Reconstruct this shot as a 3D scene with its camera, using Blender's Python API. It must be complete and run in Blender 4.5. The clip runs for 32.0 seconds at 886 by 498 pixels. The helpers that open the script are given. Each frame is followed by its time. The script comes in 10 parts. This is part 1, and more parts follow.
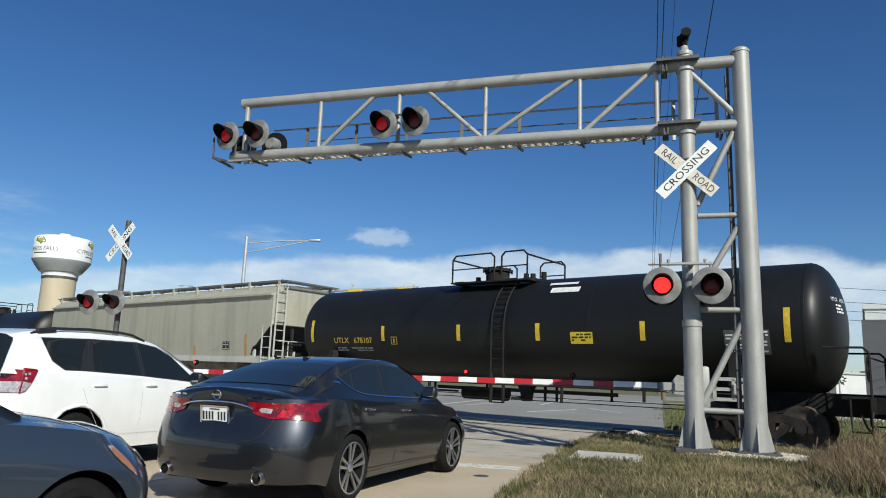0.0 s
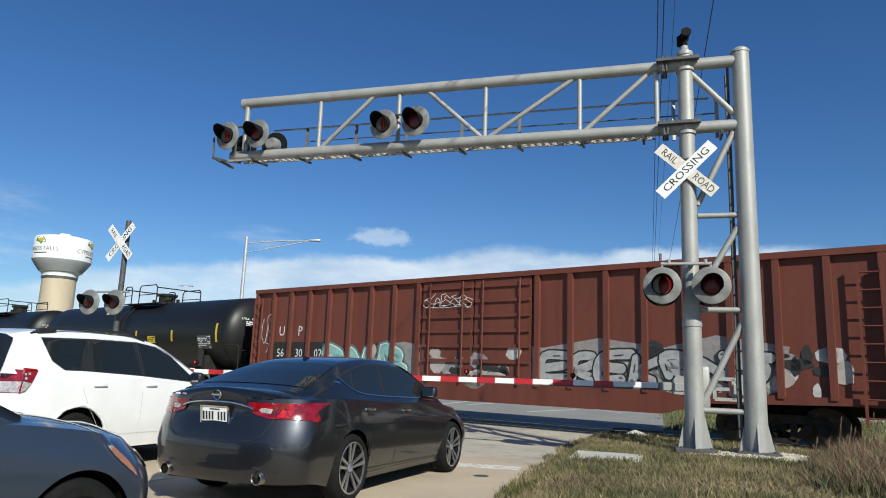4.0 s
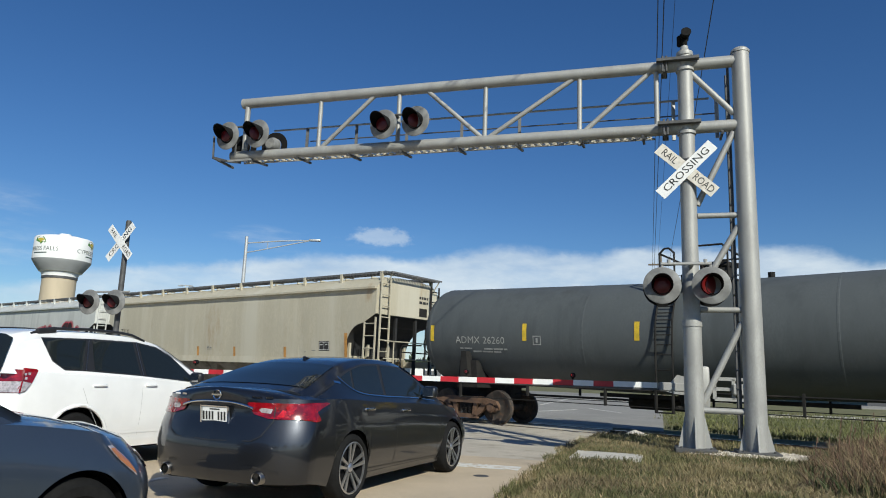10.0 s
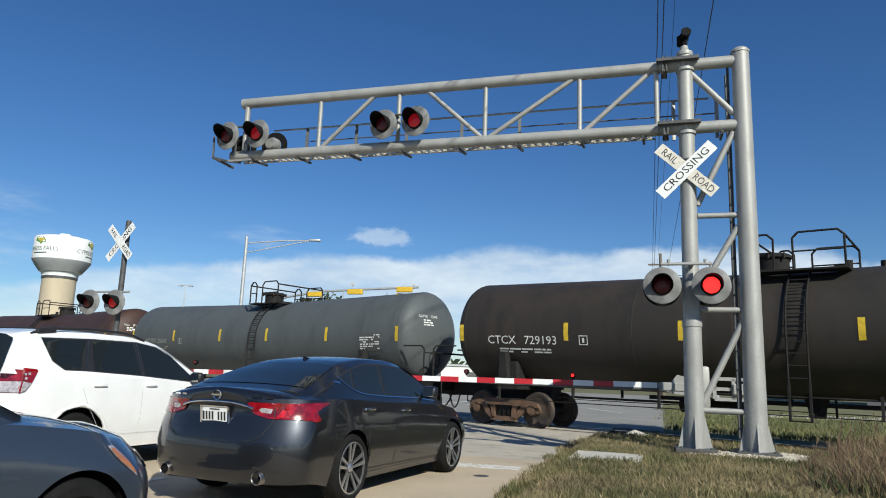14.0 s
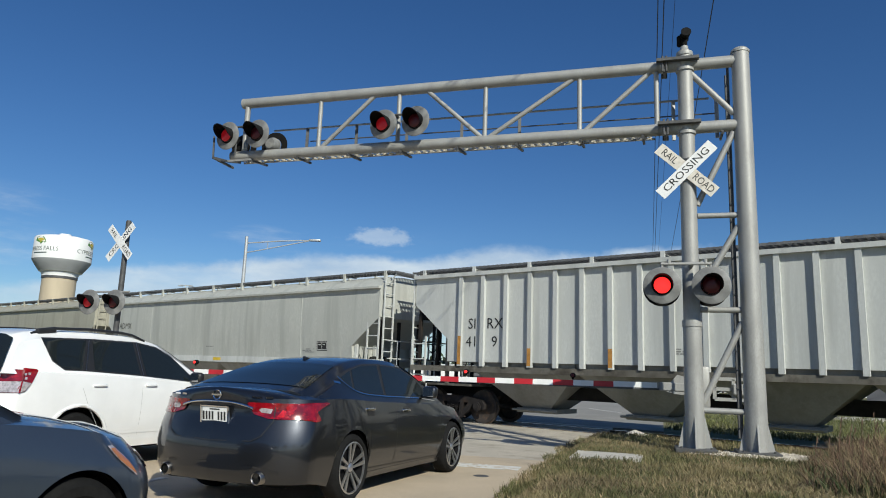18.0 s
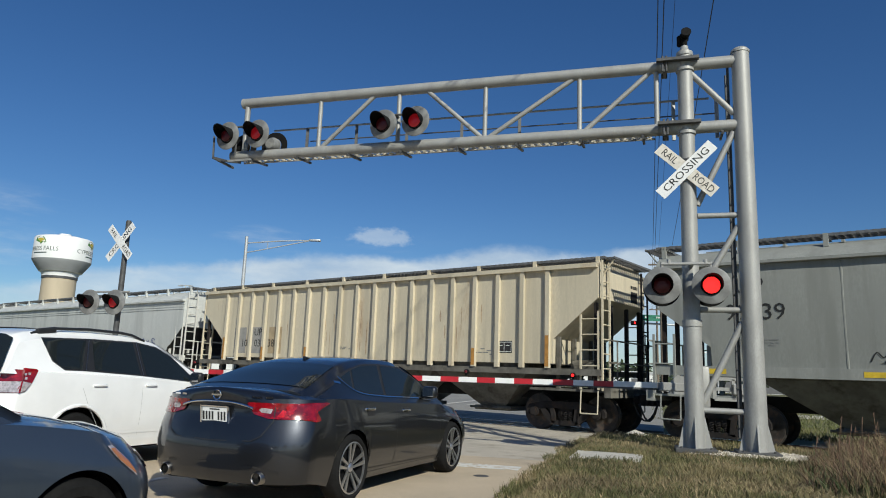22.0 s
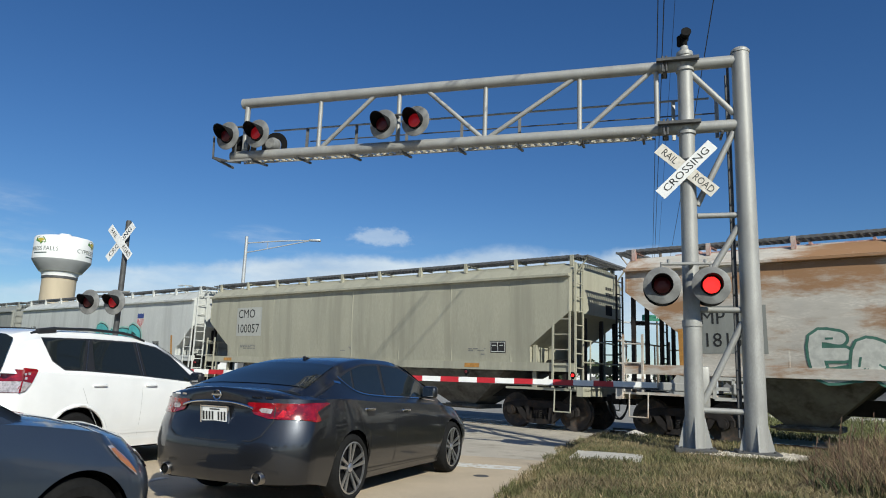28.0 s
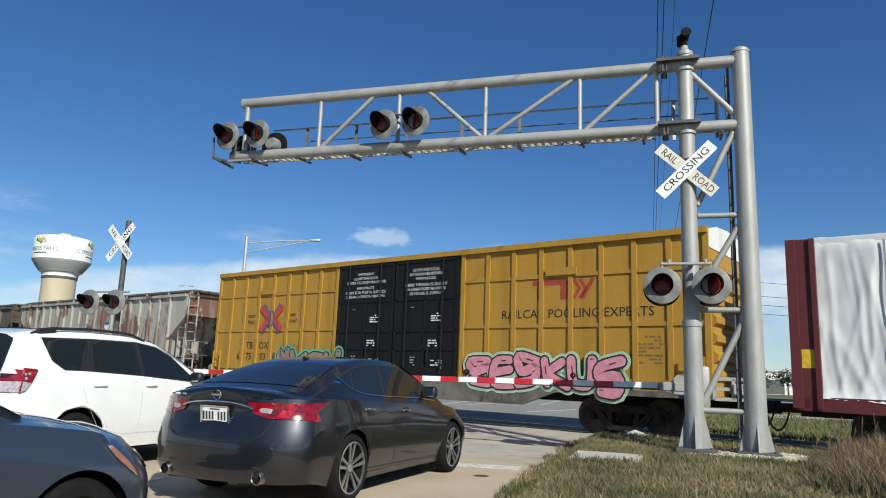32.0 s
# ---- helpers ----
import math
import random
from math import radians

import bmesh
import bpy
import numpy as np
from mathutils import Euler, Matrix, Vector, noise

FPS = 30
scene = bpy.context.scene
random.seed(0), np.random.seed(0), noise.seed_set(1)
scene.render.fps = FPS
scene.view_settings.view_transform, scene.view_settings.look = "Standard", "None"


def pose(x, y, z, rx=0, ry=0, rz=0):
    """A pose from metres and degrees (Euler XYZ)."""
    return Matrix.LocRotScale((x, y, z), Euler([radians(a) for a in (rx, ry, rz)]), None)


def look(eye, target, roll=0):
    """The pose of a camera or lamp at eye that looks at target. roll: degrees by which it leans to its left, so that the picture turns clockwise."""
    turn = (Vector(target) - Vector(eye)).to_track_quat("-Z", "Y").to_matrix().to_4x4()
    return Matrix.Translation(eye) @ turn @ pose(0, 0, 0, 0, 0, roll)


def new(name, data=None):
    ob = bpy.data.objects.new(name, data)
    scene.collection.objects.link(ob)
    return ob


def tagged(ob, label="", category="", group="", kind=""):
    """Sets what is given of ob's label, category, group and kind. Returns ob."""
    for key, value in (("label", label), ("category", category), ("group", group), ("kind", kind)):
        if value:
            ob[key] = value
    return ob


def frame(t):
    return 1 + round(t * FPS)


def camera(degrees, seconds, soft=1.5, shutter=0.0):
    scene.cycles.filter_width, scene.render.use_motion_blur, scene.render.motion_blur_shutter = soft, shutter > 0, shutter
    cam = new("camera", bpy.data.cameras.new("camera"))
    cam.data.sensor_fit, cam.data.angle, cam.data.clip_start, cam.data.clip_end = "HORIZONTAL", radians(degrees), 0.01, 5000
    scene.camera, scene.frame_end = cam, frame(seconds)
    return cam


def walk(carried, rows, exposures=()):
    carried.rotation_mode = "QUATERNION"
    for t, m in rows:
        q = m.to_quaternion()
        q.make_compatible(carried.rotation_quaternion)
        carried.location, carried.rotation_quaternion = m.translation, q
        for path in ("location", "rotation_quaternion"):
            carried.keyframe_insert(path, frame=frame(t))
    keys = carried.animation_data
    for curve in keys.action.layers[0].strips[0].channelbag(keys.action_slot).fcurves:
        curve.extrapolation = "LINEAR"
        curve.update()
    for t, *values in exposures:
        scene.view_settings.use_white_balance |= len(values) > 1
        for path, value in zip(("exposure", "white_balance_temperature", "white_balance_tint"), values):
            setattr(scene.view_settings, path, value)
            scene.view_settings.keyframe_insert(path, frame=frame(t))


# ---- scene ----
# One place: a road with waiting cars, a railway crossing with a cantilever signal, and a passing freight train.
SECONDS = 32.0
cam = camera(65.5, SECONDS, soft=1.0)
EYE = (0.0, 0.0, 1.27)
_p, _f = radians(10.352), 20.0
AIM = (0.0, _f * math.cos(_p), 1.27 + _f * math.sin(_p))
walk(cam, [(0.0, look(EYE, AIM, 2.111)), (SECONDS, look(EYE, AIM, 2.111))],
     exposures=[(0.0, 0.09, 6120, 4), (1.0, 0.23, 6120, 4), (2.0, 0.19, 6120, 4), (3.0, 0.18, 6120, 4), (6.0, 0.16, 6120, 4), (7.0, -0.08, 6120, 4), (8.0, -0.08, 6120, 4), (9.0, -0.01, 6120, 4), (10.0, 0.04, 6120, 4), (11.0, 0.06, 6120, 4), (12.0, 0.10, 6120, 4), (13.0, 0.14, 6120, 4), (14.0, 0.16, 6120, 4), (17.0, 0.01, 6120, 4), (18.0, -0.02, 6120, 4), (19.0, -0.06, 6120, 4), (20.0, -0.07, 6120, 4), (21.0, -0.07, 6120, 4), (22.0, -0.10, 6120, 4), (23.0, -0.02, 6120, 4), (24.0, 0.04, 6120, 4), (25.0, 0.04, 6120, 4), (28.0, 0.04, 6120, 4), (29.0, 0.04, 6120, 4), (30.0, 0.09, 6120, 4), (31.0, 0.18, 6120, 4), (32.0, 0.18, 6120, 4)])

# ---- world and sun ----
SUN_EL = radians(33.2)
SUN_TO = radians(114.5)      # the way the light travels over the ground


PUFF = (-0.0940, 0.1925)         # compass turn and height of the one loose cloud


def make_world():
    w = bpy.data.worlds.new("sky")
    w.use_nodes = True
    scene.world = w
    nt = w.node_tree
    nt.nodes.clear()
    out = nt.nodes.new("ShaderNodeOutputWorld")
    bg = nt.nodes.new("ShaderNodeBackground")
    bg.inputs["Strength"].default_value = 0.080
    sky = nt.nodes.new("ShaderNodeTexSky")
    sky.sky_type = "NISHITA"
    sky.sun_disc = False
    sky.sun_elevation = SUN_EL
    # sun_rotation turns clockwise from +Y
    sx, sy = -math.cos(SUN_TO), -math.sin(SUN_TO)
    sky.sun_rotation = math.atan2(sx, sy) % (2 * math.pi)
    sky.altitude = 50
    sky.air_density, sky.dust_density, sky.ozone_density = 1.0, 0.0, 5.0
    tc = nt.nodes.new("ShaderNodeTexCoord")
    sep = nt.nodes.new("ShaderNodeSeparateXYZ")
    nt.links.new(tc.outputs["Generated"], sep.inputs[0])

    def math_node(op, a, b=None, c=None, clamp=False):
        n = nt.nodes.new("ShaderNodeMath")
        n.operation, n.use_clamp = op, clamp
        for i, v in enumerate((a, b, c)):
            if v is None:
                continue
            if isinstance(v, (int, float)):
                n.inputs[i].default_value = v
            else:
                nt.links.new(v, n.inputs[i])
        return n.outputs[0]

    def smooth(v, lo, hi):
        n = nt.nodes.new("ShaderNodeMapRange")
        n.interpolation_type = "SMOOTHSTEP"
        nt.links.new(v, n.inputs[0])
        n.inputs[1].default_value, n.inputs[2].default_value = lo, hi
        return n.outputs[0]

    def noise_node(scale_xyz, scale, detail, rough, off=(0, 0, 0)):
        mp = nt.nodes.new("ShaderNodeMapping")
        mp.inputs["Scale"].default_value = scale_xyz
        mp.inputs["Location"].default_value = off
        nt.links.new(tc.outputs["Generated"], mp.inputs[0])
        n = nt.nodes.new("ShaderNodeTexNoise")
        n.inputs["Scale"].default_value, n.inputs["Detail"].default_value = scale, detail
        n.inputs["Roughness"].default_value = rough
        nt.links.new(mp.outputs[0], n.inputs["Vector"])
        return n.outputs[0]
    z = sep.outputs[2]
    # a bank of cumulus low over the horizon, its top uneven along the compass, streaks of cirrus and one puff above it
    turn = math_node("ARCTAN2", sep.outputs[0], sep.outputs[1])
    skyline = nt.nodes.new("ShaderNodeFloatCurve")
    keys = ((0.0, 0.35), (0.2, 0.35), (0.318, -0.0), (0.337, 0.11), (0.368, 0.33), (0.402, 0.39), (0.452, 0.56), (0.494, 0.58), (0.518, 0.65), (0.544, 0.72), (0.57, 0.7), (0.594, 0.7), (0.641, 0.67), (0.651, 0.67), (0.672, 0.59), (0.685, 0.53), (0.8, 0.5), (1.0, 0.35))
    cv = skyline.mapping.curves[0]
    cv.points[0].location, cv.points[1].location = keys[0], keys[-1]
    for k in keys[1:-1]:
        cv.points.new(*k)
    skyline.mapping.update()
    nt.links.new(math_node("MULTIPLY_ADD", turn, 1 / (2 * math.pi) * 2.0, 0.5, clamp=True), skyline.inputs["Value"])
    crest = math_node("MULTIPLY_ADD", skyline.outputs[0], 0.13, 0.092)
    edge = noise_node((1, 1, 1.6), 9.0, 8, 0.62, (3.1, 1.7, 0.4))
    top = math_node("ADD", crest, math_node("MULTIPLY_ADD", edge, 0.05, -0.025))
    bank = smooth(math_node("SUBTRACT", top, z), -0.004, 0.014)
    holes = smooth(noise_node((1, 1, 3.2), 6.0, 6, 0.55, (0.3, 5.2, 1.1)), 0.30, 0.62)
    bank = math_node("MULTIPLY", bank, math_node("MULTIPLY_ADD", holes, 0.55, 0.42))
    bank = math_node("MULTIPLY", bank, math_node("MULTIPLY_ADD", smooth(z, 0.03, 0.12), 0.5, 0.5))
    bank = math_node("MULTIPLY", bank, 0.88)
    cirrus = smooth(noise_node((1, 1, 5.0), 3.6, 7, 0.6, (7.7, 2.2, 0.2)), 0.52, 0.80)
    west = math_node("SUBTRACT", 1.0, smooth(turn, -0.30, 0.05))
    cirrus = math_node("MULTIPLY", cirrus, math_node("MULTIPLY", math_node("MULTIPLY", smooth(z, 0.05, 0.13), west), math_node("SUBTRACT", 1.0, smooth(z, 0.188, 0.22))))
    px = math_node("MULTIPLY", math_node("SUBTRACT", turn, PUFF[0]), 1 / 0.048)
    pz = math_node("MULTIPLY", math_node("SUBTRACT", z, PUFF[1]), 1 / 0.015)
    ragged_edge = math_node("MULTIPLY_ADD", noise_node((1, 1, 1.8), 22.0, 6, 0.7, (2.0, 0.4, 1.0)), 2.6, -1.2)
    puff = math_node("SUBTRACT", 1.0, smooth(math_node("ADD", math_node("SQRT", math_node("ADD", math_node("MULTIPLY", px, px), math_node("MULTIPLY", pz, pz))), ragged_edge), 0.35, 1.05))
    cover = math_node("MAXIMUM", bank, math_node("MAXIMUM", math_node("MULTIPLY", cirrus, 0.6), math_node("MULTIPLY", puff, 0.45)), clamp=True)
    shade = noise_node((1, 1, 2.5), 9.0, 6, 0.6, (1.3, 4.4, 2.0))
    ramp = nt.nodes.new("ShaderNodeValToRGB")
    ramp.color_ramp.elements[0].color = (6.4, 7.4, 8.8, 1)
    ramp.color_ramp.elements[1].color = (9.4, 9.8, 10.2, 1)
    ramp.color_ramp.elements[0].position, ramp.color_ramp.elements[1].position = 0.3, 0.62
    nt.links.new(shade, ramp.inputs[0])
    mix = nt.nodes.new("ShaderNodeMix")
    mix.data_type = "RGBA"
    nt.links.new(cover, mix.inputs[0])
    deep = nt.nodes.new("ShaderNodeHueSaturation")
    deep.inputs["Saturation"].default_value, deep.inputs["Value"].default_value = 1.16, 1.0
    deep.inputs["Hue"].default_value = 0.508
    nt.links.new(sky.outputs[0], deep.inputs["Color"])
    nt.links.new(deep.outputs[0], mix.inputs[6])
    nt.links.new(ramp.outputs[0], mix.inputs[7])
    nt.links.new(mix.outputs[2], bg.inputs[0])
    nt.links.new(bg.outputs[0], out.inputs[0])


make_world()
sun = new("sun", bpy.data.lights.new("sun", "SUN"))
sun.data.energy, sun.data.angle, sun.data.color = 5.0, radians(0.55), (1.0, 0.925, 0.80)
_ld = Vector((math.cos(SUN_TO) * math.cos(SUN_EL), math.sin(SUN_TO) * math.cos(SUN_EL), -math.sin(SUN_EL)))
sun.matrix_world = look((20, -40, 40), Vector((20, -40, 40)) + _ld)

# ---- materials ----
MATS = {}


def surface(name, base, rough=0.6, metal=0.0, vary=0.12, scale=6.0, bump=0.0, bump_scale=60.0, second=None, second_at=(0.55, 0.75),
            second_scale=2.0, stretch=(1, 1, 1), coat=0.0, spec=0.5, emit=0.0, random_tint=0.0, island=False, alpha=1.0, detail=6, grain=0.0, grain_scale=200.0, streak=None, streak_at=(0.5, 0.72), streak_scale=2.2):
    """A node material: a base colour with fine and coarse variation, an optional second colour in patches, and relief."""
    if name in MATS:
        return MATS[name]
    m = bpy.data.materials.new(name)
    m.use_nodes = True
    nt = m.node_tree
    b = nt.nodes["Principled BSDF"]
    b.inputs["Roughness"].default_value, b.inputs["Metallic"].default_value = rough, metal
    b.inputs["Specular IOR Level"].default_value = spec
    b.inputs["Coat Weight"].default_value = coat
    b.inputs["Coat Roughness"].default_value = 0.06
    tc = nt.nodes.new("ShaderNodeTexCoord")
    mp = nt.nodes.new("ShaderNodeMapping")
    mp.inputs["Scale"].default_value = stretch
    nt.links.new(tc.outputs["Object"], mp.inputs[0])

    def noise_at(sc, det=detail, rgh=0.6):
        n = nt.nodes.new("ShaderNodeTexNoise")
        n.inputs["Scale"].default_value, n.inputs["Detail"].default_value, n.inputs["Roughness"].default_value = sc, det, rgh
        nt.links.new(mp.outputs[0], n.inputs["Vector"])
        return n.outputs[0]

    def mixed(kind, fac, a, bcol):
        n = nt.nodes.new("ShaderNodeMix")
        n.data_type, n.blend_type = "RGBA", kind
        for sock, v in ((0, fac), (6, a), (7, bcol)):
            if isinstance(v, (int, float)):
                n.inputs[sock].default_value = v
            elif isinstance(v, tuple):
                n.inputs[sock].default_value = (*v[:3], 1)
            else:
                nt.links.new(v, n.inputs[sock])
        return n.outputs[2]

    def ramped(v, lo, hi):
        n = nt.nodes.new("ShaderNodeMapRange")
        n.interpolation_type = "SMOOTHSTEP"
        nt.links.new(v, n.inputs[0])
        n.inputs[1].default_value, n.inputs[2].default_value = lo, hi
        return n.outputs[0]
    lo = tuple(c * (1 - vary) for c in base)
    hi = tuple(min(1, c * (1 + vary)) for c in base)
    col = mixed("MIX", ramped(noise_at(scale), 0.3, 0.7), lo, hi)
    if grain:
        g = noise_at(grain_scale, 2)
        col = mixed("MIX", ramped(g, 0.35, 0.65), col, tuple(c * (1 - grain) for c in base))
    if second:
        col = mixed("MIX", ramped(noise_at(second_scale, 9, 0.68), *second_at), col, second)
    if streak:                                   # runs down the side
        run = nt.nodes.new("ShaderNodeMapping")
        run.inputs["Scale"].default_value = (1, 1, 0.07)
        nt.links.new(tc.outputs["Object"], run.inputs[0])
        n = nt.nodes.new("ShaderNodeTexNoise")
        n.inputs["Scale"].default_value, n.inputs["Detail"].default_value, n.inputs["Roughness"].default_value = streak_scale, 7, 0.62
        nt.links.new(run.outputs[0], n.inputs["Vector"])
        col = mixed("MIX", ramped(n.outputs[0], *streak_at), col, streak)
    if random_tint:
        oi = nt.nodes.new("ShaderNodeNewGeometry" if island else "ShaderNodeObjectInfo")
        v = oi.outputs["Random Per Island" if island else "Random"]
        hs = nt.nodes.new("ShaderNodeMapRange")
        nt.links.new(v, hs.inputs[0])
        hs.inputs[3].default_value, hs.inputs[4].default_value = 1 - random_tint, 1 + random_tint
        bc = nt.nodes.new("ShaderNodeHueSaturation")
        nt.links.new(hs.outputs[0], bc.inputs["Value"])
        nt.links.new(col, bc.inputs["Color"])
        col = bc.outputs[0]
    nt.links.new(col, b.inputs["Base Color"])
    if emit:
        b.inputs["Emission Color"].default_value = (*base, 1)
        b.inputs["Emission Strength"].default_value = emit
    if bump:
        bn = nt.nodes.new("ShaderNodeBump")
        bn.inputs["Strength"].default_value, bn.inputs["Distance"].default_value = bump, 0.01
        nt.links.new(noise_at(bump_scale, 5), bn.inputs["Height"])
        nt.links.new(bn.outputs[0], b.inputs["Normal"])
    if alpha < 1:
        b.inputs["Alpha"].default_value = alpha
    MATS[name] = m
    return m


def glass_dark(name, tint=(0.012, 0.016, 0.018)):
    """Tinted automobile glass: dark, glossy, a little see-through."""
    if name in MATS:
        return MATS[name]
    m = bpy.data.materials.new(name)
    m.use_nodes = True
    b = m.node_tree.nodes["Principled BSDF"]
    b.inputs["Base Color"].default_value = (*tint, 1)
    b.inputs["Roughness"].default_value = 0.03
    b.inputs["Specular IOR Level"].default_value = 0.42
    MATS[name] = m
    return m


# ---- mesh helpers ----
class Shape:
    """Gathers vertices and faces of one mesh."""

    def __init__(self):
        self.v, self.f = [], []

    def add(self, verts, faces):
        k = len(self.v)
        self.v += [tuple(p) for p in verts]
        self.f += [tuple(i + k for i in f) for f in faces]
        return self

    def box(self, c, s, rz=0.0, ry=0.0, rx=0.0):
        m = pose(*c, rx, ry, rz)
        x, y, z = (a / 2 for a in s)
        pts = [m @ Vector((sx * x, sy * y, sz * z)) for sx in (-1, 1) for sy in (-1, 1) for sz in (-1, 1)]
        return self.add(pts, [(0, 1, 3, 2), (4, 6, 7, 5), (0, 4, 5, 1), (2, 3, 7, 6), (0, 2, 6, 4), (1, 5, 7, 3)])

    def span(self, x0, x1, y0, y1, z0, z1):
        return self.box(((x0 + x1) / 2, (y0 + y1) / 2, (z0 + z1) / 2), (abs(x1 - x0), abs(y1 - y0), abs(z1 - z0)))

    def rod(self, a, b, r, n=8, r2=None, cap=True):
        a, b = Vector(a), Vector(b)
        r2 = r if r2 is None else r2
        w = (b - a).normalized()
        u = w.orthogonal().normalized()
        t = w.cross(u)
        pts = []
        for p, q in ((a, r), (b, r2)):
            pts += [p + (u * math.cos(2 * math.pi * i / n) + t * math.sin(2 * math.pi * i / n)) * q for i in range(n)]
        fs = [(i, (i + 1) % n, n + (i + 1) % n, n + i) for i in range(n)]
        if cap:
            fs += [tuple(range(n - 1, -1, -1)), tuple(range(n, 2 * n))]
        return self.add(pts, fs)

    def path(self, pts, r, n=6):
        for a, b in zip(pts[:-1], pts[1:]):
            self.rod(a, b, r, n)
        return self

    def turned(self, profile, axis="z", n=24, at=(0, 0, 0), close=False):
        """A profile of (radius, height) turned about an axis."""
        pts, fs, k = [], [], len(profile)
        for i in range(n):
            c, s = math.cos(2 * math.pi * i / n), math.sin(2 * math.pi * i / n)
            for r, h in profile:
                p = {"z": (r * c, r * s, h), "y": (r * s, h, r * c), "x": (h, r * c, r * s)}[axis]
                pts.append((p[0] + at[0], p[1] + at[1], p[2] + at[2]))
        for i in range(n):
            j = (i + 1) % n
            for a in range(k - 1):
                fs.append((i * k + a, j * k + a, j * k + a + 1, i * k + a + 1))
            if close:
                fs.append((i * k + k - 1, j * k + k - 1, j * k, i * k))
        return self.add(pts, fs)

    def prism(self, outline, y0, y1, plane="xz"):
        """A flat outline drawn out between two planes."""
        n = len(outline)
        mk = {"xz": lambda a, b, d: (a, d, b), "yz": lambda a, b, d: (d, a, b), "xy": lambda a, b, d: (a, b, d)}[plane]
        pts = [mk(a, b, y0) for a, b in outline] + [mk(a, b, y1) for a, b in outline]
        fs = [(i, (i + 1) % n, n + (i + 1) % n, n + i) for i in range(n)]
        fs += [tuple(range(n - 1, -1, -1)), tuple(range(n, 2 * n))]
        return self.add(pts, fs)

    def loft(self, rings, closed=False, cap0=False, cap1=False):
        k = len(rings[0])
        pts = [p for r in rings for p in r]
        fs = []
        for i in range(len(rings) - 1):
            for a in range(k if closed else k - 1):
                b = (a + 1) % k
                fs.append((i * k + a, i * k + b, (i + 1) * k + b, (i + 1) * k + a))
        if cap0:
            fs.append(tuple(range(k - 1, -1, -1)))
        if cap1:
            fs.append(tuple(range((len(rings) - 1) * k, len(rings) * k)))
        return self.add(pts, fs)

    def mesh(self, name, mat, smooth=None, recalc=True):
        me = bpy.data.meshes.new(name)
        me.from_pydata(self.v, [], self.f)
        if recalc:
            bm = bmesh.new()
            bm.from_mesh(me)
            bmesh.ops.recalc_face_normals(bm, faces=bm.faces)
            bm.to_mesh(me)
            bm.free()
        if smooth:
            me.shade_smooth()
            me.set_sharp_from_angle(angle=radians(smooth))
        for m in (mat if isinstance(mat, (list, tuple)) else [mat]):
            me.materials.append(m)
        return me


def bevelled(size, r=0.02, seg=2, at=(0, 0, 0)):
    """A box with rounded edges as a Shape."""
    bm = bmesh.new()
    bmesh.ops.create_cube(bm, size=1)
    bmesh.ops.scale(bm, vec=size, verts=bm.verts)
    bmesh.ops.bevel(bm, geom=bm.edges[:], offset=r, segments=seg, profile=0.5, affect="EDGES")
    s = Shape()
    bm.verts.index_update()
    s.add([v.co + Vector(at) for v in bm.verts], [[v.index for v in f.verts] for f in bm.faces])
    bm.free()
    return s


CACHE = {}


def part(name, shape, mat, parent, label="", smooth=None, at=None, recalc=True):
    """One mesh object under a thing or a part. shape: a Shape or a mesh already made."""
    me = shape if isinstance(shape, bpy.types.Mesh) else shape.mesh(name, mat, smooth, recalc)
    ob = new(name, me)
    if parent is not None:
        ob.parent = parent
    if at is not None:
        ob.matrix_basis = at
    if label:
        tagged(ob, label)
    if name in ("small_lettering", "panel_lettering", "notice_lettering", "plate_bars", "sign_bars", "lid_bolts"):
        tagged(ob, kind="stuff")
    return ob


def part_again(key, make, mat, name, parent, at=None, smooth=None, label=""):
    """A part whose mesh is shared by all parts of the same key."""
    k = (key, mat.name)
    if k not in CACHE:
        CACHE[k] = make().mesh(name, mat, smooth)
    return part(name, CACHE[k], mat, parent, label, at=at)


def thing(name, label, category, group="", kind="", at=None):
    ob = new(name)
    ob.empty_display_size = 0.2
    if at is not None:
        ob.matrix_basis = at
    return tagged(ob, label, category, group, kind)


TEXTS = {}


def text_verts(body, size):
    """Vertices and faces of a line of lettering, x to the right and y up, centred."""
    key = body
    if key not in TEXTS:
        cu = bpy.data.curves.new("lettering", "FONT")
        cu.body, cu.align_x, cu.align_y, cu.size = body, "CENTER", "CENTER", 1.0
        cu.resolution_u = 2
        ob = bpy.data.objects.new("lettering", cu)
        scene.collection.objects.link(ob)
        me = bpy.data.meshes.new_from_object(ob)
        TEXTS[key] = ([v.co.copy() for v in me.vertices], [tuple(p.vertices) for p in me.polygons])
        bpy.data.objects.remove(ob)
        bpy.data.curves.remove(cu)
        bpy.data.meshes.remove(me)
    vs, fs = TEXTS[key]
    return [(v.x * size, v.y * size) for v in vs], fs


def lettering(body, size, place, wide=1.0):
    """A Shape with lettering; place maps (right, up) in metres to a point."""
    vs, fs = text_verts(body, size)
    return Shape().add([place(a * wide, b) for a, b in vs], fs)
# ---- the train ----
TRACK_YAW = 141.8
TD = Vector((math.cos(radians(TRACK_YAW)), math.sin(radians(TRACK_YAW)), 0))
TN = Vector((TD.y * -1, TD.x, 0))            # towards the road users
C0 = Vector((6.064, 15.389, -0.04)) - TN * 1.6
SPEED = 17.95
WHEEL_R = 0.457
RAILCARS = []                                  # (thing, place of its middle at 0 s, its wheelsets)

